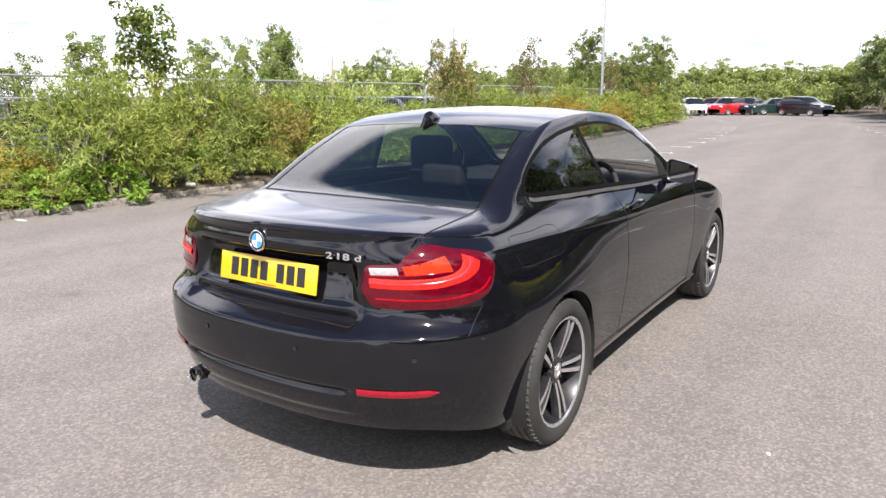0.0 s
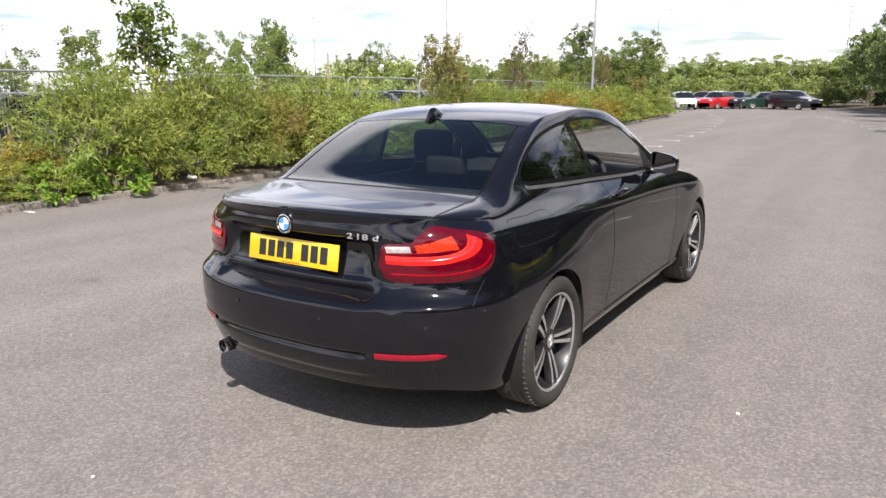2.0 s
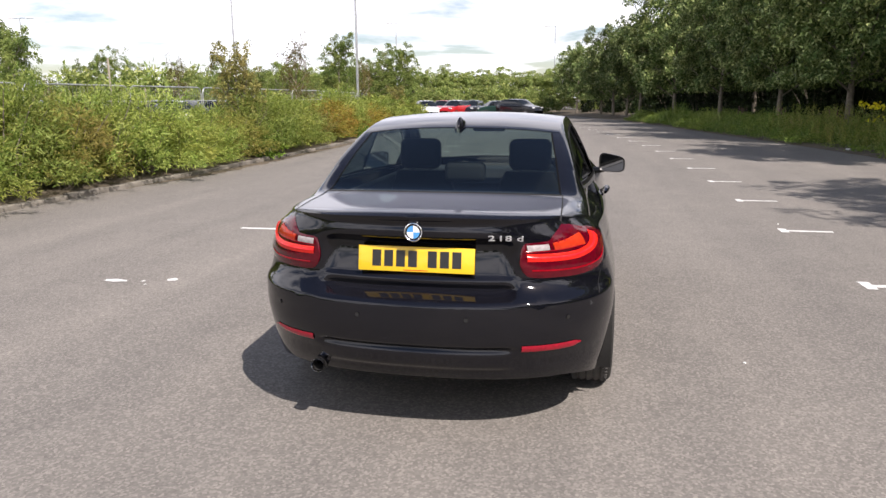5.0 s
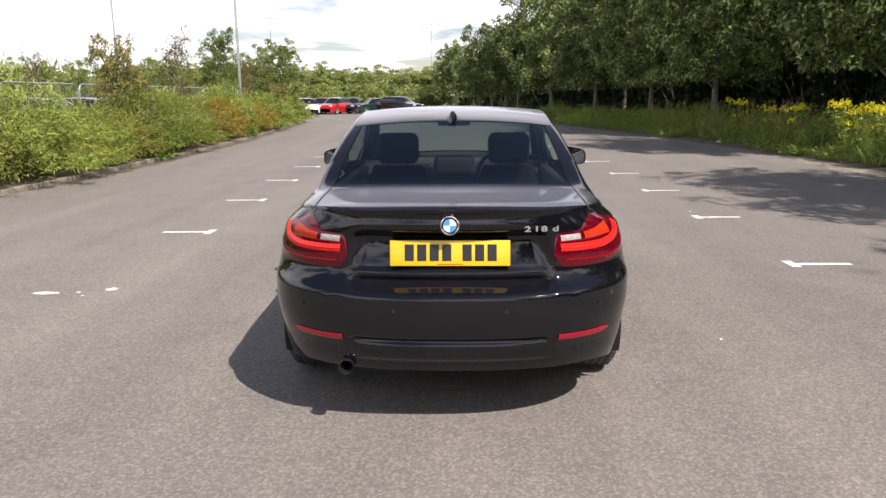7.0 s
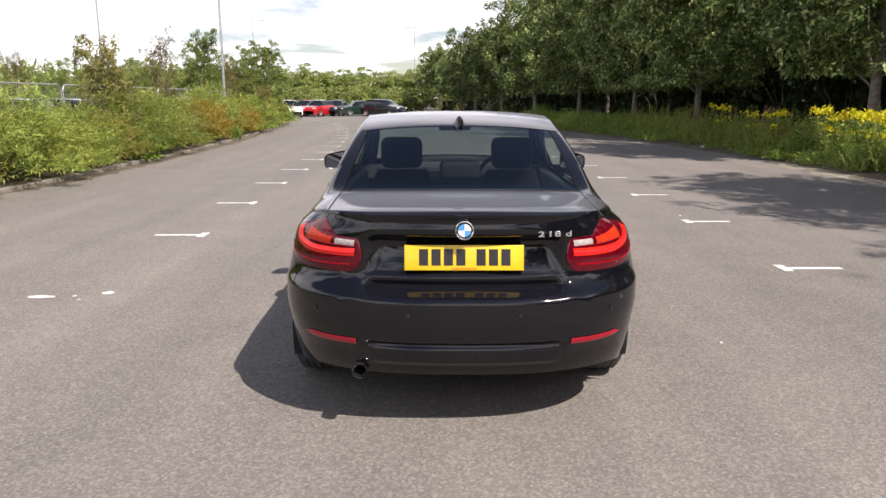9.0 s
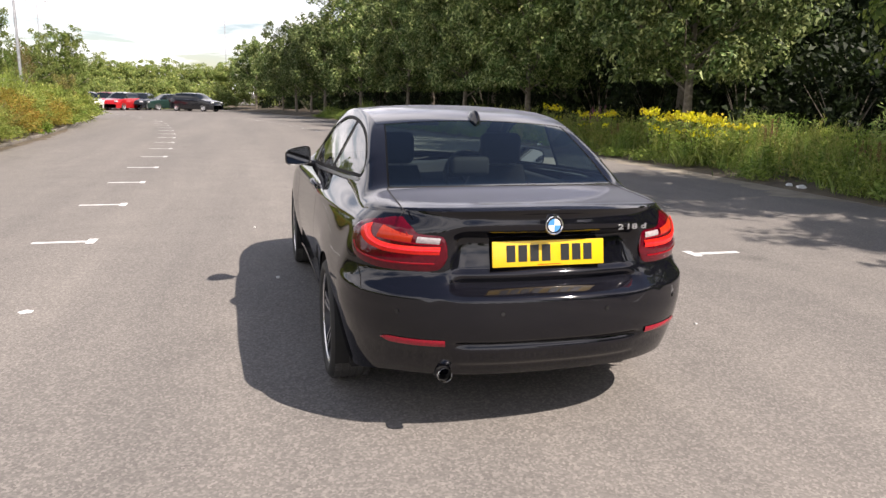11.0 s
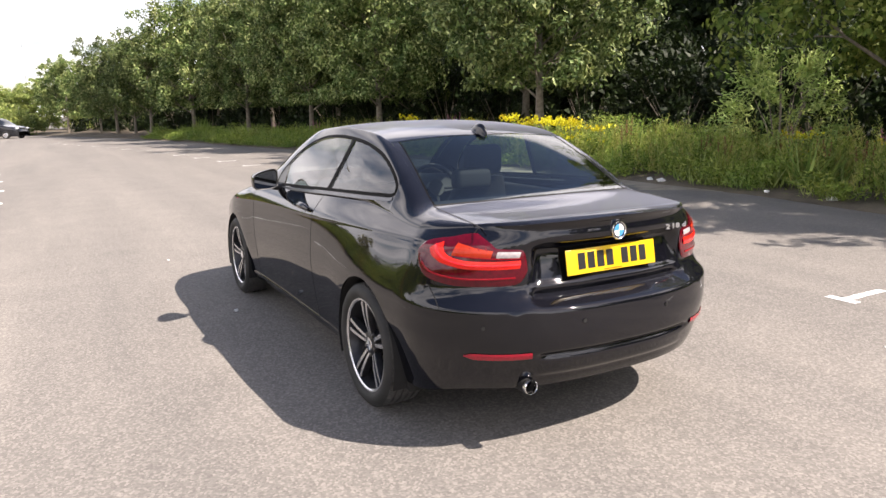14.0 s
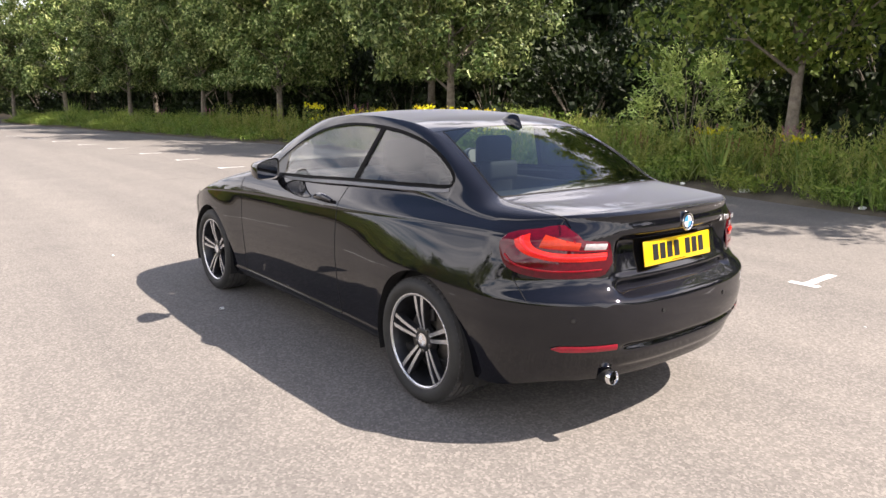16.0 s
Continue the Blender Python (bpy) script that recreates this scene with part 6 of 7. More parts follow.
def weed_mass():
    """Tall grass and leafy weeds along the verge, too many to count."""
    at, way, size, lat, lway, lsize = [], [], [], [], [], []
    for i in range(1500):
        y = -24 + 70 * rng.random() ** 1.25
        off = 0.04 + 3.0 * rng.random() ** 0.95
        x = verge_x(y) + off
        z = min(0.28, 0.03 + 0.09 * off)
        h = (0.30 + 0.44 * min(1, off / 0.9)) * (1.18 if y < 13 else 0.95) * rng.uniform(0.35, 1.15) * (1.45 if rng.random() < 0.14 else 1) * (0.8 + 0.5 * noise.noise((x * 0.9, y * 0.9, 5)))
        k = rng.integers(26, 54)
        p = np.array([x, y, z]) + np.concatenate([rng.normal(0, 0.12, (k, 2)), np.zeros((k, 1))], 1)
        w = np.concatenate([rng.normal(0, 0.32, (k, 2)), np.ones((k, 1))], 1)
        at.append(p)
        way.append(w)
        size.append(h * rng.uniform(0.5, 1.1, k))
        k = rng.integers(110, 200)
        hz = rng.random((k, 1)) ** 0.6 * h * 1.0
        lat.append(np.array([x, y, z]) + np.concatenate([rng.normal(0, 0.17, (k, 2)), hz], 1))
        lw = rng.normal(0, 1, (k, 3))
        lw[:, 2] = np.abs(lw[:, 2]) * 0.6
        lway.append(lw)
        lsize.append(rng.uniform(0.05, 0.09, k) * rng.choice((0.7, 1.0, 1.5)))
    sat, sway, ssize = [], [], []
    for i in range(1000):
        y = -10 + 34 * rng.random() ** 1.15
        off = 0.35 + 1.9 * rng.random()
        x = verge_x(y) + off
        h = rng.uniform(0.55, 1.22) * (0.75 + 0.25 * min(1, off))
        lean = rng.normal(0, 0.09, 2)
        k = rng.integers(50, 90)
        u = rng.random((k, 1)) ** 0.7
        sat.append(np.array([x, y, 0.12]) + np.concatenate([lean * u * h + rng.normal(0, 0.018, (k, 2)), u * h], 1))
        w = rng.normal(0, 0.55, (k, 3))
        w[:, 2] = 0.45 + np.abs(w[:, 2])
        sway.append(w)
        ssize.append((0.05 + 0.09 * (1 - u[:, 0]) ** 0.7) * rng.uniform(0.7, 1.2, k))
    sprigs = leaf_mesh("weed_sprigs", np.concatenate(sat), np.concatenate(sway), np.concatenate(ssize), 0.24, plain=True)
    tagged(part("weed_sprigs", sprigs, M_SPRIG), "upright yellow-green weed stalks on the verge", "weeds", kind="stuff")
    blades = leaf_mesh("tall_grass", np.concatenate(at), np.concatenate(way), np.concatenate(size), 0.009, 0.6, plain=True)
    leaves = leaf_mesh("weeds", np.concatenate(lat), np.concatenate(lway), np.concatenate(lsize), 0.36, plain=True)
    tagged(part("tall_grass", blades, M_GRASS), "tall half-dry grass along the verge", "grass", kind="stuff")
    tagged(part("weeds", leaves, M_WEED), "leafy green weeds along the verge", "weeds", kind="stuff")


weed_mass()


def ragwort():
    root = thing("ragwort", "ragwort plant with yellow flower heads on the verge", "flower", "ragwort plants")
    bm = bmesh.new()
    fl, lat, lway = [], [], []
    for k in range(9):
        a, r = 2.4 * k, 0.05 + 0.035 * k
        h = rng.uniform(0.55, 1.0)
        tip = Vector((r * math.cos(a), r * math.sin(a), h))
        bm = bmesh.new()
        tube(bm, [(0.02 * math.cos(a), 0.02 * math.sin(a), 0), tip * 0.55, tip], [0.007, 0.006, 0.004], 5)
        part("stem", bm, M_STEM, root)
        for _ in range(14):
            fl.append(np.array(tip) + rng.normal(0, 1, 3) * np.array([0.055, 0.055, 0.025]))
        for _ in range(26):
            u = rng.random()
            lat.append(np.array(tip) * u * 0.9 + rng.normal(0, 0.02, 3))
            lway.append(rng.normal(0, 1, 3) * np.array([1, 1, 0.4]))
    w = rng.normal(0, 1, (len(fl), 3))
    tagged(part("bloom", leaf_mesh("bloom", fl, w, rng.uniform(0.05, 0.085, len(fl)), 0.9), M_YELLOW, root), kind="stuff")
    part("foliage", leaf_mesh("foliage", lat, lway, rng.uniform(0.06, 0.14, len(lat)), 0.35), M_WEED, root)
    return root


rag = ragwort()
spots = [(8.55, 11.5), (8.75, 10.6), (8.6, 9.9), (8.5, 12.2), (8.85, 9.3), (8.9, 10.2), (8.7, 11.0), (8.5, 10.3), (9.3, 3.0), (9.6, 1.0), (8.6, 14.6), (8.7, 16.2), (8.6, 18.4), (9.0, 4.4)]
for i, (x, y) in enumerate(spots):
    m = Matrix.Translation((x, y, 0.2)) @ Matrix.Rotation(1.3 * i, 4, "Z") @ Matrix.Scale(rng.uniform(0.85, 1.15) * (1.0 if y > 6 else 0.8), 4)
    if i == 0:
        rag.matrix_basis = m
    else:
        copy_thing(rag, m)


def willowherb(name, label, material, count):
    root = thing(name, label, "flower", name + " plants")
    bm = bmesh.new()
    fl, lat, lway = [], [], []
    for k in range(count):
        a, r = 2.4 * k, 0.09 * math.sqrt(k)
        h = rng.uniform(1.15, 1.6)
        base, tip = Vector((r * math.cos(a), r * math.sin(a), 0)), Vector((1.5 * r * math.cos(a), 1.5 * r * math.sin(a), h))
        bm = bmesh.new()
        tube(bm, [base, tip], [0.008, 0.003], 5)
        part("stem", bm, M_STEM, root)
        for _ in range(85):
            u = rng.uniform(0.66, 1.0)
            fl.append(np.array(base.lerp(tip, u)) + rng.normal(0, 0.022 * (1.5 - u), 3))
        for _ in range(30):
            u = rng.uniform(0.1, 0.68)
            lat.append(np.array(base.lerp(tip, u)))
            lway.append(rng.normal(0, 1, 3) * np.array([1, 1, 0.3]))
    tagged(part("bloom", leaf_mesh("bloom", fl, rng.normal(0, 1, (len(fl), 3)), rng.uniform(0.02, 0.04, len(fl)), 0.7), material, root), kind="stuff")
    part("foliage", leaf_mesh("foliage", lat, lway, rng.uniform(0.08, 0.15, len(lat)), 0.18), M_WEED, root)
    return root


herb = willowherb("willowherb", "tall pink willowherb in flower at the verge", M_PINK, 8)
spots = [(9.5, 17.0), (9.4, 17.6), (9.0, 23.0), (8.3, 27.0), (9.7, 4.9), (7.6, 31.0), (9.6, 3.2)]
for i, (x, y) in enumerate(spots):
    m = pose(x, y, 0.22, 0, 0, 50 * i) @ Matrix.Scale(0.78, 4)
    if i == 0:
        herb.matrix_basis = m
    else:
        copy_thing(herb, m)
dock = willowherb("dock", "rust-red dock stalks gone to seed in the grass", M_SEEDHEAD, 5)
spots = [(8.7, 8.2), (9.1, 6.4), (8.6, 5.6), (9.5, 5.1), (8.9, 3.9), (8.4, 2.9), (8.2, 13.4)]
for i, (x, y) in enumerate(spots):
    m = Matrix.Translation((x, y, 0.18)) @ Matrix.Rotation(i, 4, "Z") @ Matrix.Scale(0.72, 4)
    if i == 0:
        dock.matrix_basis = m
    else:
        copy_thing(dock, m)
# litter at the edge
for i, (x, y, r) in enumerate(((8.0, 3.1, 0.085), (8.15, 6.95, 0.06), (8.1, 6.6, 0.075), (7.6, 1.2, 0.05), (8.1, 4.3, 0.045), (7.75, 17.5, 0.06), (-7.3, 4.3, 0.07))):
    b = bmesh.new()
    bmesh.ops.create_icosphere(b, subdivisions=3, radius=r)
    for v in b.verts:
        v.co *= 1 + 0.45 * noise.noise(v.co * 22 + Vector((i * 5, 0, 0)))
        v.co.z = max(0.0, v.co.z * 0.55 + r * 0.3)
    ob = part("litter", b, M_LITTER)
    ob.matrix_basis = pose(x, y, 0.045 if x > 0 else 0.12)
    tagged(ob, "crumpled white litter lying at the verge edge", "litter", "litter")

# ---- left side: hedge, mesh fence, young trees, parked cars beyond ----
HEDGE_KINDS = [
    make_bush("shrub", "bushy green hedge shrub with drooping sprays by the kerb", 1.05, 1.42, 12000, 0.085, M_HEDGE, "hedge shrubs", 0.25, 0.45, 12, plain=True),
    make_bush("shrub", "yellow-green hedge shrub with drooping sprays by the kerb", 1.0, 1.40, 11500, 0.085, M_HEDGE_YELLOW, "hedge shrubs", 0.25, 0.45, 12, plain=True),
    make_bush("shrub", "hedge shrub with olive and straw-coloured sprays", 1.0, 1.40, 10500, 0.085, M_HEDGE_OLIVE, "hedge shrubs", 0.28, 0.45, 12, plain=True),
    make_bush("shrub", "hedge shrub with reddish and orange leaves", 0.95, 1.28, 10000, 0.085, M_HEDGE_RED, "hedge shrubs", 0.36, 0.35, 12, plain=True),
]
HEDGE_BACK = [make_bush("shrub", "green hedge shrub in the back row by the fence", 1.05, 1.38, 5200, 0.13, M_HEDGE, "hedge shrubs", 0.36, 0.5, 10, plain=True),
              make_bush("shrub", "yellow-green hedge shrub in the back row by the fence", 1.0, 1.36, 5200, 0.13, M_HEDGE_YELLOW, "hedge shrubs", 0.36, 0.5, 10, plain=True)]
LOW = make_bush("shrub", "low lime-green shrub at the kerb", 0.42, 0.42, 1500, 0.085, M_HEDGE_LIME, "low shrubs", 0.45, 0.2, 8)
first = {}


def plant(proto, x, y, scale, turn, tall=1.0, z=0.10):
    m = Matrix.Translation((x, y, z)) @ Matrix.Rotation(turn, 4, "Z") @ Matrix.Diagonal((scale, scale, scale * tall, 1))
    if proto.name not in first:
        first[proto.name] = 1
        proto.matrix_basis = m
        return proto
    return copy_thing(proto, m)


HEDGE_TOP = Curve((-15, 1.0), (-3, 0.95), (2.0, 0.72), (2.5, 0.98), (3.6, 1.06), (4.7, 1.10), (5.8, 0.98), (7.0, 0.90), (8.9, 0.85), (9.6, 0.78), (11.4, 0.71), (12.4, 0.84), (14.2, 0.96), (15.2, 0.97), (17.2, 0.86), (19, 0.93), (21.5, 1.02), (24, 0.98), (28, 0.94), (36, 0.84))
i = 0
y = -8.0
while y < 40:
    k = kerb_x(y)
    kind = HEDGE_KINDS[0]
    if 18.0 < y < 26.5 and i % 5 != 2:
        kind = HEDGE_KINDS[3]
    elif i % 5 in (1, 3):
        kind = HEDGE_KINDS[1 + (i % 5 == 3)]
    if -1.2 < y < 1.9:
        plant(HEDGE_KINDS[1], k - 0.80, y, 0.86, 1.9 * i, 0.50)
        i += 1
        y += 1.1
        continue
    if y < -2 or y > 27:
        kind = HEDGE_BACK[i % 2]
    plant(kind, k - (0.64 if 2.8 < y < 16 else 0.85) + rng.uniform(-0.08, 0.08), y, rng.uniform(0.94, 1.08), 1.9 * i, HEDGE_TOP(y) * rng.uniform(0.88, 1.06))
    plant(HEDGE_KINDS[3] if 17.5 < y < 26 and i % 3 else HEDGE_BACK[i % 2], k - 1.25, y + 0.5, rng.uniform(0.9, 1.02), 2.7 * i, HEDGE_TOP(y + 0.5) * rng.uniform(0.94, 1.04))
    i += 1
    y += 1.1
plant(HEDGE_KINDS[3], -8.25, 2.0, 0.62, 0.7, 1.02)
plant(HEDGE_KINDS[3], -8.35, 1.2, 0.75, 2.1, 0.80)
for i, (x, y) in enumerate(((-7.40, 2.1), (-7.5, 2.65), (-7.28, 3.05), (-7.45, 0.8), (-7.7, 21.4), (-7.8, 22.2), (-7.3, 13.0))):
    plant(LOW, x, y, rng.uniform(0.8, 1.2), i, 1.0)


def fence_panel():
    """A site-fence panel: bent tube frame with wire mesh, about 3.1 m wide, on its y axis."""
    root = thing("fence_panel", "galvanised mesh site fence panel behind the hedge", "fence", "site fence")
    bm = bmesh.new()
    H, L, R = 1.82, 3.01, 0.16
    pts = [(0, 0, 0.0), (0, 0, H - R)] + [(0, R - R * math.cos(a), H - R + R * math.sin(a)) for a in (math.pi / 2 * k / 6 for k in range(1, 7))]
    pts += [(0, L - R + R * math.sin(a), H - R + R * math.cos(a)) for a in (math.pi / 2 * k / 6 for k in range(7))] + [(0, L, 0.0)]
    tube(bm, pts, 0.0175, 8)
    part("tube_frame", bm, M_STEEL, root)
    bm = bmesh.new()
    tube(bm, [(0, 0, 0.14), (0, L, 0.14)], 0.016, 6)
    tube(bm, [(0, 0, H - 0.33), (0, L, H - 0.33)], 0.012, 6)
    part("rail", bm, M_STEEL, root)
    bm = bmesh.new()
    for k in range(1, 28):
        box(bm, (-0.0016, L * k / 28 - 0.0016, 0.14), (0.0016, L * k / 28 + 0.0016, H - 0.01))
    for k in range(1, 9):
        box(bm, (-0.0016, 0.02, 0.14 + 1.66 * k / 9 - 0.0016), (0.0016, L - 0.02, 0.14 + 1.66 * k / 9 + 0.0016))
    part("wire_mesh", bm, M_WIRE, root)
    bm = bmesh.new()
    box(bm, (-0.30, L + 0.0, 0.0), (0.30, L + 0.12, 0.13), 0.03)
    part("fence_foot", bm, M_CONCRETE, root)
    bm = bmesh.new()
    box(bm, (-0.03, L - 0.005, H - 0.55), (0.03, L + 0.085, H - 0.47), 0.01)
    part("coupler", bm, M_STEEL, root)
    return root


panel = fence_panel()
FENCE_X = Curve((-20, -9.0), (0, -9.2), (12, -9.25), (24, -9.6), (34, -11.2), (44, -15.5))
y, k = -14.3, 0
while y < 42:
    x0, x1 = FENCE_X(y), FENCE_X(y + 3.1)
    m = pose(x0, y, -0.02, 0, 0, math.degrees(math.atan2(x0 - x1, 3.1)))
    if k == 0:
        panel.matrix_basis = m
    else:
        copy_thing(panel, m)
    y += 3.1
    k += 1

# young trees in and behind the hedge
sap_a = make_tree("young tree with open green crown behind the fence", 4.2, 0.05, 1.15, 13, 0.26, 130, 0.38, 0.095, M_LEAF_YOUNG, M_BARKPALE, "young trees", plain=True)
sap_b = make_tree("young tree with rusty thinning leaves behind the fence", 4.0, 0.045, 1.0, 12, 0.32, 60, 0.34, 0.085, M_LEAF_RUST, M_BARKPALE, "young trees", plain=True)
sap_c = make_tree("slender young tree with upright green crown", 4.4, 0.05, 0.75, 14, 0.20, 130, 0.32, 0.095, M_LEAF_YOUNG, M_BARKPALE, "young trees", plain=True)
sap_d = make_tree("leaning sapling with a small green crown by the fence", 3.5, 0.035, 0.50, 9, 0.58, 48, 0.22, 0.085, M_LEAF_LIT, M_BARK, "", -0.08)
sap_d.matrix_basis = pose(-8.75, 4.85, 0, 0, 0, 90) @ Matrix.Diagonal((0.95, 0.95, 0.93, 1))
sap_e = make_tree("bushy young tree with olive-brown leaves by the hedge", 4.2, 0.05, 1.1, 14, 0.36, 120, 0.36, 0.095, M_LEAF_OLIVE, M_BARK, "young trees", plain=True)
far_t = make_tree("broad mid-green tree closing the far end", 6.8, 0.13, 2.6, 15, 0.06, 190, 0.95, 0.22, M_LEAF_FAR, M_BARK, "far trees", 0, 0.2, True)
far_l = make_tree("broad mid-green tree on the horizon", 6.8, 0.13, 2.6, 12, 0.06, 60, 1.0, 0.5, M_LEAF_FAR, M_BARK, "far trees", 0, 0.2, True)
used = {}


def put_tree(proto, x, y, s=1.0, tall=1.0, turn=0.0, z=0.0):
    m = Matrix.Translation((x, y, z)) @ Matrix.Rotation(turn, 4, "Z") @ Matrix.Diagonal((s, s, s * tall, 1))
    if proto.name in used:
        return copy_thing(proto, m)
    used[proto.name] = 1
    proto.matrix_basis = m
    return proto


# each with the height that its top reaches
for i, (p, x, y, wide, top) in enumerate((
        (sap_e, -7.9, 12.75, 0.55, 3.0), (sap_b, -9.3, 19.8, 0.55, 3.85), (sap_c, -11.1, 29.5, 1.1, 4.85), (sap_b, -10.3, 30.8, 0.85, 4.1), (sap_a, -10.5, 35.0, 1.05, 4.25), (sap_c, -9.6, 35.5, 1.1, 4.4), (sap_a, -11.2, 34.0, 1.1, 3.8), (sap_e, -12.0, 31.5, 1.0, 3.7), (sap_e, -9.3, 33.0, 0.9, 3.4),
        (sap_a, -17.6, 6.7, 0.72, 2.7), (sap_c, -21.8, 11.6, 1.0, 3.5), (sap_c, -19.7, 14.6, 0.85, 3.4), (sap_c, -19.0, 15.5, 0.65, 3.5), (sap_c, -18.8, 17.1, 0.9, 4.0), (sap_a, -29.6, 35.7, 1.1, 4.4), (sap_a, -28.6, 36.4, 1.0, 5.0),
        (sap_a, -27.3, 37.4, 1.0, 4.1), (sap_b, -20.2, 30.2, 1.0, 4.4), (sap_a, -18.5, 31.5, 0.9, 3.5), (sap_a, -16.5, 33.0, 0.95, 3.6), (sap_b, -15.0, 34.5, 0.9, 3.8), (sap_a, -13.6, 30.2, 0.85, 3.5), (sap_c, -24.0, 20.0, 0.9, 2.8),
        (sap_a, -24.5, 24.0, 0.9, 2.7), (sap_b, -26.0, 27.5, 1.0, 3.1), (sap_c, -15.4, 14.1, 0.8, 3.4), (sap_a, -20.0, 2.0, 1.0, 3.0), (sap_a, -12.9, 27.0, 0.7, 3.3))):
    put_tree(p, x, y, wide, top / (4.43 if p is not sap_b else 4.26) / wide, 1.1 * i)

# trees that close the far end and the horizon all round
k = 0
for i in range(30):
    u = i / 29
    x, y = -52 + 58 * u, 66 + 22 * math.sin(1.0 + 1.2 * u) - 6 * u
    put_tree(far_t, x + rng.uniform(-1, 1), y + rng.uniform(-3, 3), rng.uniform(0.92, 1.08), rng.uniform(0.72, 0.93), 1.7 * i)
for i in range(20):
    u = i / 19
    put_tree(far_l, -60 + rng.uniform(-6, 6), 70 - 120 * u, rng.uniform(0.5, 0.7), rng.uniform(0.7, 0.9), 2.1 * i)
for i in range(14):
    u = i / 13
    put_tree(far_l, -55 + 75 * u, -62 + rng.uniform(-5, 5), rng.uniform(0.9, 1.3), 1.0, 1.3 * i)
scrub = make_bush("shrub", "rough green and rust scrub beyond the fence", 2.2, 2.6, 3600, 0.30, M_LEAF_FAR, "far scrub", 0.55, plain=True)
scrub_r = make_bush("shrub", "rough rust-tinged scrub beyond the fence", 2.0, 2.2, 3400, 0.22, M_LEAF_RUST, "far scrub", 0.55, plain=True)
for i in range(26):
    u = i / 25
    put_tree((scrub, scrub_r)[i % 3 == 1], -32 + 14 * u + rng.uniform(-1, 1), 30 + 14 * u + rng.uniform(-2, 2), rng.uniform(0.8, 1.2), 1.0, i)
for i in range(20):
    put_tree(scrub, -24 + 20 * i / 19, 71 + rng.uniform(-1.5, 1.5), rng.uniform(0.8, 1.1), 1.0, i)


def lamp_column(x, y, h, heads):
    root = thing("street_lamp", "tall galvanised car-park lighting column", "street lamp", "lighting columns", at=pose(x, y, 0))
    bm = bmesh.new()
    tube(bm, [(0, 0, 0), (0, 0, 1.0), (0, 0, 1.02), (0, 0, h)], [0.085, 0.085, 0.06, 0.042] if heads else [0.03, 0.03, 0.026, 0.016], 12)
    part("column", bm, M_STEEL, root)
    if heads:
        bm = bmesh.new()
        tube(bm, [(-0.75, 0, h), (0.75, 0, h)], 0.03, 8)
        part("cross_arm", bm, M_STEEL, root)
        for sx in (-1, 1):
            bm = bmesh.new()
            box(bm, (sx * 0.95 - 0.32, -0.14, h - 0.05), (sx * 0.95 + 0.32, 0.14, h + 0.06), 0.04)
            part("lamp_head", bm, M_PALEWALL, root)
    return root


lamp_column(-9.65, 27.8, 9.0, True)
lamp_column(-7.95, 12.95, 4.3, False)
lamp_column(-18.9, 69.0, 9.2, True)
lamp_column(-45.3, 48.5, 8.2, True)
lamp_column(-60.6, 28.1, 6.8, True)
lamp_column(-3.3, 81.8, 9.75, True)

# thin stakes beside the fence
for x, y, h in ((-9.15, 9.7, 2.35), (-9.15, 10.9, 1.75), (-9.15, 6.2, 1.7)):
    bm = bmesh.new()
    tube(bm, [(0, 0, 0), (0.01, 0, h)], 0.022, 8)
    ob = part("stake", bm, M_BARKPALE)
    ob.matrix_basis = pose(x, y, 0, 1, 1)
    tagged(ob, "thin pale wooden stake behind the hedge", "stake", "stakes")


# ---- other cars, far off ----
PAINTS = {n: paint(n + "_car_paint", c, 0.02, 0.3, 0.01, 0.2) for n, c in (("white", (0.75, 0.75, 0.75)), ("red", (0.42, 0.012, 0.015)), ("dark", (0.012, 0.013, 0.016)), ("silver", (0.42, 0.43, 0.44)), ("green", (0.012, 0.035, 0.028)), ("blue", (0.012, 0.02, 0.05)))}
M_CARGLASS = mottled("dark_car_glass", (0.008, 0.010, 0.012), (0.014, 0.017, 0.02), 4.0, 0.04, relief=0.0)
M_HEADLAMP = mottled("headlamp_glass", (0.5, 0.5, 0.52), (0.8, 0.8, 0.82), 30.0, 0.1, relief=0.0)


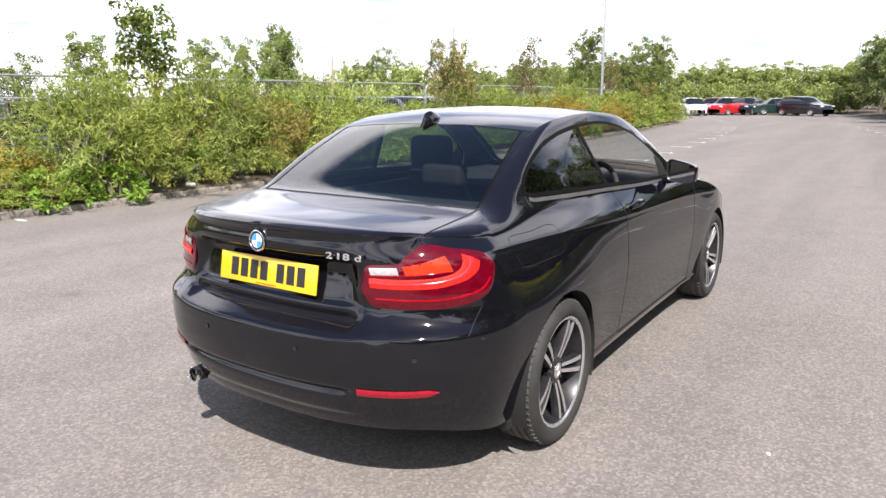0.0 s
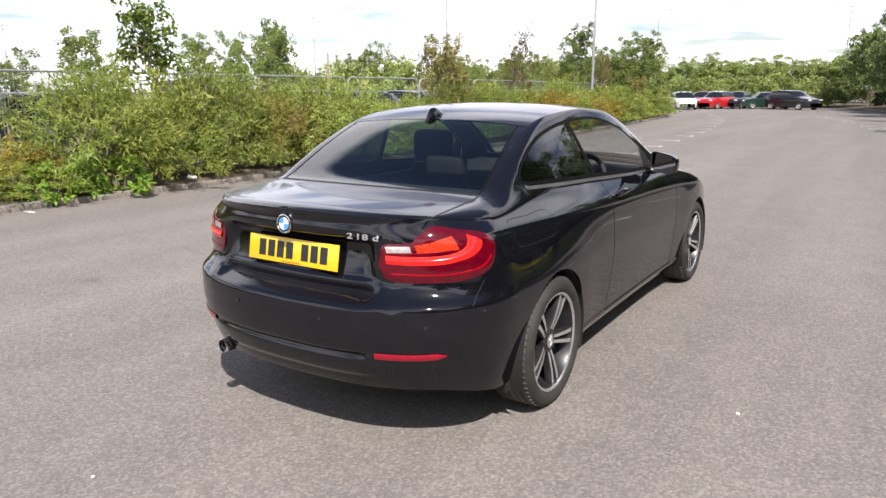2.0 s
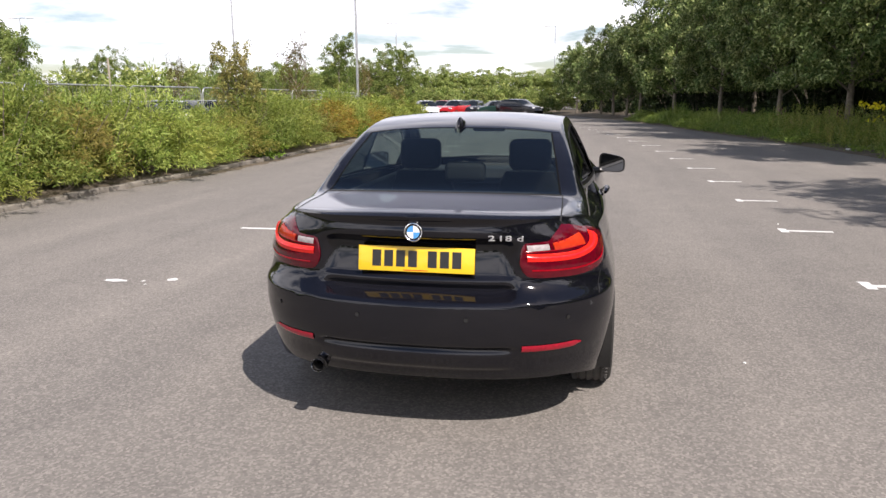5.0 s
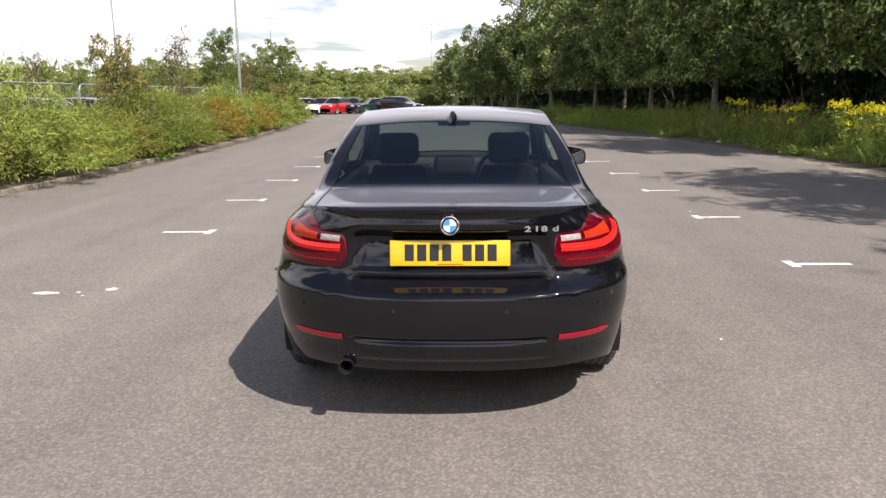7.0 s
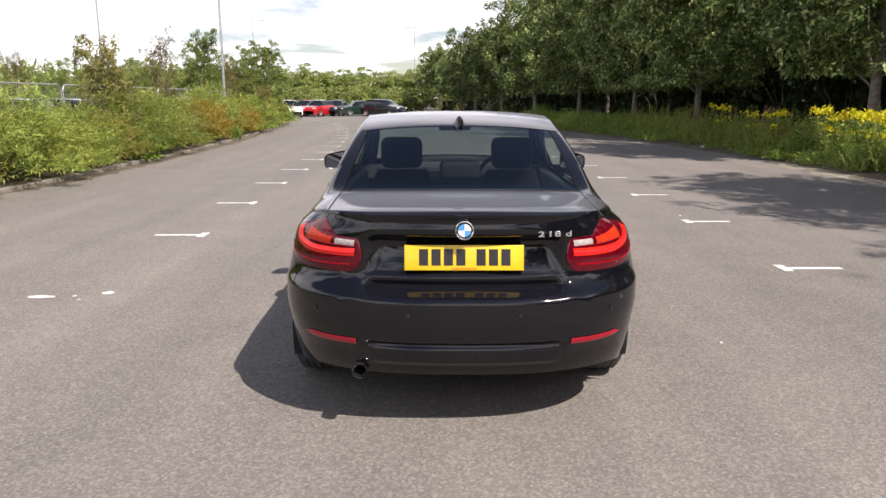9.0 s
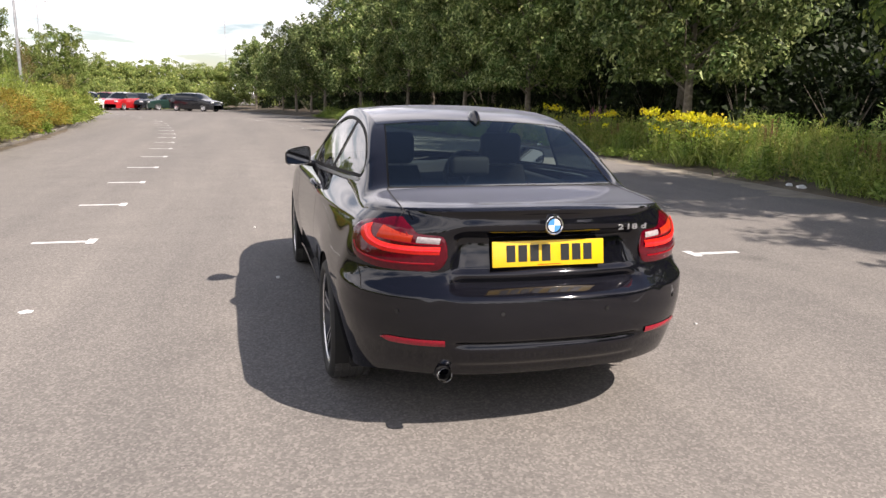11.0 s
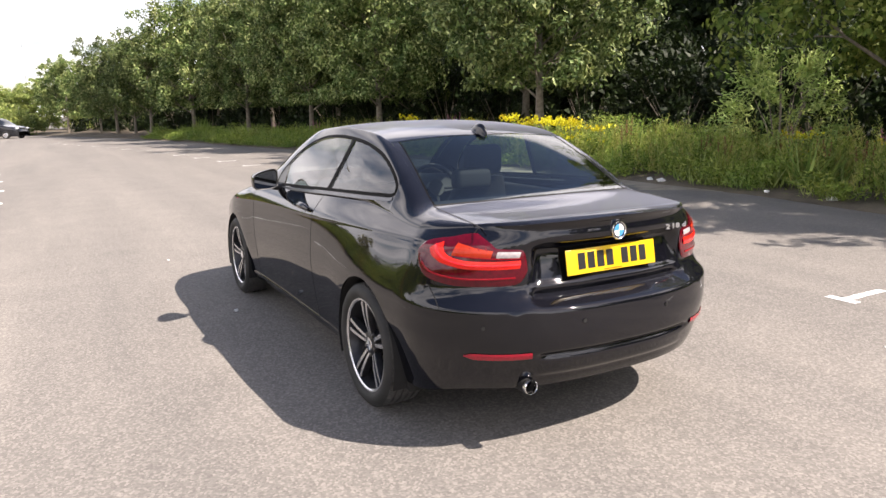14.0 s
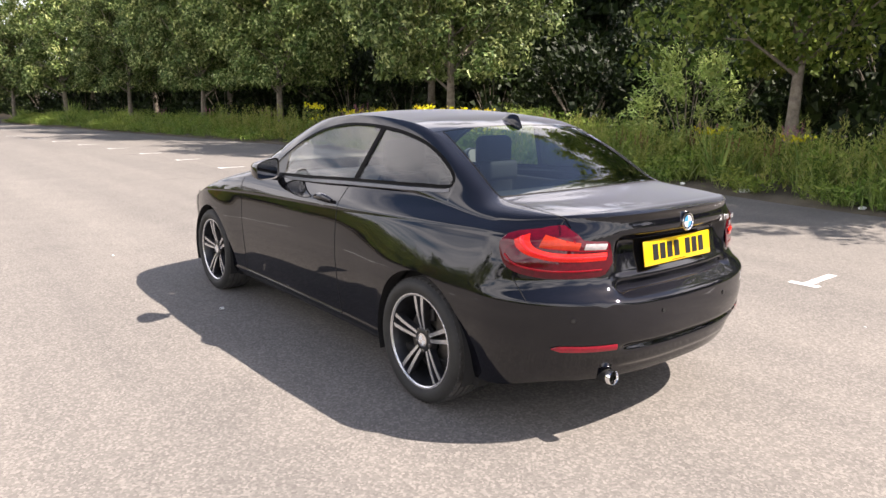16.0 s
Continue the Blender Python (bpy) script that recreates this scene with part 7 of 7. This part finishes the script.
def plain_car(colour, label, length, width, height, tail, at):
    """A parked car seen from far off: shell, glasshouse, wheels, lamps."""
    root = thing("car", label, "car", "other parked cars", at=at)
    L, W, H = length, width / 2, height
    bonnet, boot = 0.62 * H, (0.66 * H if tail > 0.1 else 0.70 * H)
    low = Curve((0.0, 0.30 * H), (0.03 * L, 0.52 * H), (0.06 * L, boot), (0.25 * L, 0.66 * H), (0.70 * L, 0.655 * H), (0.80 * L, bonnet), (0.95 * L, 0.52 * H), (L, 0.34 * H))
    roof = Curve((0.0, 0.0), (0.02 * L + tail, 0.0), (0.16 * L + tail * 0.7, 0.92), (0.38 * L, 1.0), (0.55 * L, 0.97), (0.76 * L, 0.03), (L, 0.0))
    plan = Curve((0.0, 0.80), (0.04 * L, 0.93), (0.2 * L, 1.0), (0.8 * L, 1.0), (0.95 * L, 0.90), (L, 0.72))
    rows = []
    for i in range(41):
        y = L * i / 40
        w, zt = W * plan(y), low(y)
        ring = [(0, 0.17), (0.85 * w, 0.17), (0.96 * w, 0.22), (w, 0.42 * H), (0.985 * w, zt * 0.92), (0.90 * w, zt), (0.5 * w, zt + 0.02), (0, zt + 0.025)]
        rows.append([Vector((x, y, z)) for x, z in ring] + [Vector((-x, y, z)) for x, z in ring[-2:0:-1]])
    b = part("body", grid_mesh(rows, "body", True, 40), PAINTS[colour], root)
    rows = []
    ys = [y for y in (L * i / 60 for i in range(61)) if roof(y) > 0.02]
    for y in ys:
        w, zt, r = W * plan(y), low(y), roof(y)
        top = zt + (H - zt) * r
        inn = 0.86 - 0.20 * r
        ring = [(0.88 * w, zt - 0.02), (w * (0.88 - 0.10 * r), zt + (top - zt) * 0.75), (w * inn, top - 0.035 * r), (0.35 * w, top + 0.008), (0, top + 0.01)]
        rows.append([Vector((x, y, z)) for x, z in ring] + [Vector((-x, y, z)) for x, z in ring[-2::-1]])
    part("glasshouse", grid_mesh(rows, "glasshouse", False, 40), M_CARGLASS, root, "dark windows")
    mid = [(y, W * plan(y), low(y), roof(y)) for y in ys if roof(y) > 0.86]
    rows = []
    for y, w, zt, r in mid:
        top = zt + (H - zt) * r + 0.012
        rows.append([Vector((s * w * (0.87 - 0.20 * r), y, top - 0.04 * abs(s) ** 3)) for s in (-1.02, -0.7, -0.35, 0, 0.35, 0.7, 1.02)])
    part("roof", grid_mesh(rows, "roof"), PAINTS["white" if "pale roof" in label else colour], root)
    R = 0.31
    for y in (0.19 * L, 0.80 * L):
        for sx in (1, -1):
            bm = bmesh.new()
            lathe(bm, [(0.0, -0.09), (0.24, -0.09), (R, -0.07), (R, 0.07), (0.27, 0.085), (0.21, 0.085)], 24)
            wh = part("wheel", bm, M_TYRE, root)
            wh.matrix_basis = pose(sx * (W - 0.085), y, R, 0, 0, 0 if sx > 0 else 180)
            bm = bmesh.new()
            lathe(bm, [(0.0, 0.07), (0.05, 0.075), (0.20, 0.06), (0.21, 0.085)], 20)
            part("rim", bm, M_ALLOY, wh)
    for sx in (1, -1):
        bm = bmesh.new()
        box(bm, (sx * 0.66 * W - 0.13, L * 0.955, 0.47 * H), (sx * 0.66 * W + 0.13, L * 0.985, 0.54 * H), 0.02)
        part("headlamp", bm, M_HEADLAMP, root)
        bm = bmesh.new()
        box(bm, (sx * 0.70 * W - 0.12, 0.004 * L, 0.48 * H), (sx * 0.70 * W + 0.12, 0.05 * L, 0.60 * H), 0.02)
        part("tail_light", bm, M_REDLENS, root)
    return root


for colour, label, L, W, H, tail, x, y, turn in (
        ("white", "white hatchback parked by the hedge end", 4.0, 1.72, 1.45, 0.0, -13.4, 58.5, 205),
        ("red", "red hatchback in the far row", 3.9, 1.7, 1.46, 0.0, -12.9, 63.5, 165),
        ("red", "red small car with pale roof in the far row", 3.8, 1.68, 1.48, 0.0, -11.3, 61.5, 158),
        ("dark", "black hatchback parked in the far row", 4.2, 1.78, 1.46, 0.0, -10.1, 63.5, 172),
        ("green", "dark green saloon parked in the far row", 4.4, 1.76, 1.40, 0.45, -8.0, 64.0, 125),
        ("dark", "black estate car parked in the far row", 4.5, 1.8, 1.54, 0.0, -5.4, 61.5, -125),
        ("silver", "silver car parked beyond the fence", 4.3, 1.76, 1.45, 0.4, -13.6, 1.0, 80),
        ("dark", "black hatchback parked beyond the fence end", 4.2, 1.78, 1.42, 0.0, -19.5, 7.6, 86),
        ("dark", "dark car parked beyond the fence", 4.4, 1.78, 1.50, 0.0, -15.5, 15.2, 88),
        ("dark", "dark saloon parked beyond the fence", 4.5, 1.8, 1.46, 0.4, -15.2, 18.0, 84),
        ("white", "white car parked beyond the fence", 4.2, 1.75, 1.46, 0.0, -16.5, 11.5, 86),
        ("white", "white hatchback parked beyond the fence", 4.1, 1.75, 1.48, 0.0, -15.4, 20.8, 92),
        ("blue", "dark blue car parked beyond the fence", 4.3, 1.78, 1.47, 0.0, -14.0, -2.2, 84),
        ("white", "white van parked beyond the fence", 4.8, 1.9, 1.95, 0.0, -24.0, 17.0, 84),
        ("silver", "silver hatchback parked beyond the fence", 4.1, 1.76, 1.48, 0.0, -15.2, 24.0, 90)):
    plain_car(colour, label, L, W, H, tail, pose(x, y, 0, 0, 0, turn) @ Matrix.Translation((0, -L / 2, 0)))

# ---- everything stands on the falling tarmac ----
bpy.context.view_layer.update()
for ob in list(scene.objects):
    if ob.parent or ob.type not in ("MESH", "EMPTY") or ob is ground or ob is car:
        continue
    span = [(ob.matrix_world @ Vector(c)).y for c in ob.bound_box] if ob.type == "MESH" else [ob.location.y]
    if max(span) - min(span) > 5 and ob.data.users == 1:
        for v in ob.data.vertices:
            v.co.z += FALL((ob.matrix_world @ v.co).y)
    elif ob.location.length < 0.01 and ob.type == "EMPTY":
        for child in ob.children:
            child.location.z += FALL(sum((child.matrix_world @ Vector(c)).y for c in child.bound_box) / 8)
    else:
        ob.location.z += FALL(ob.location.y if ob.location.length > 0.01 else sum(span) / 8)
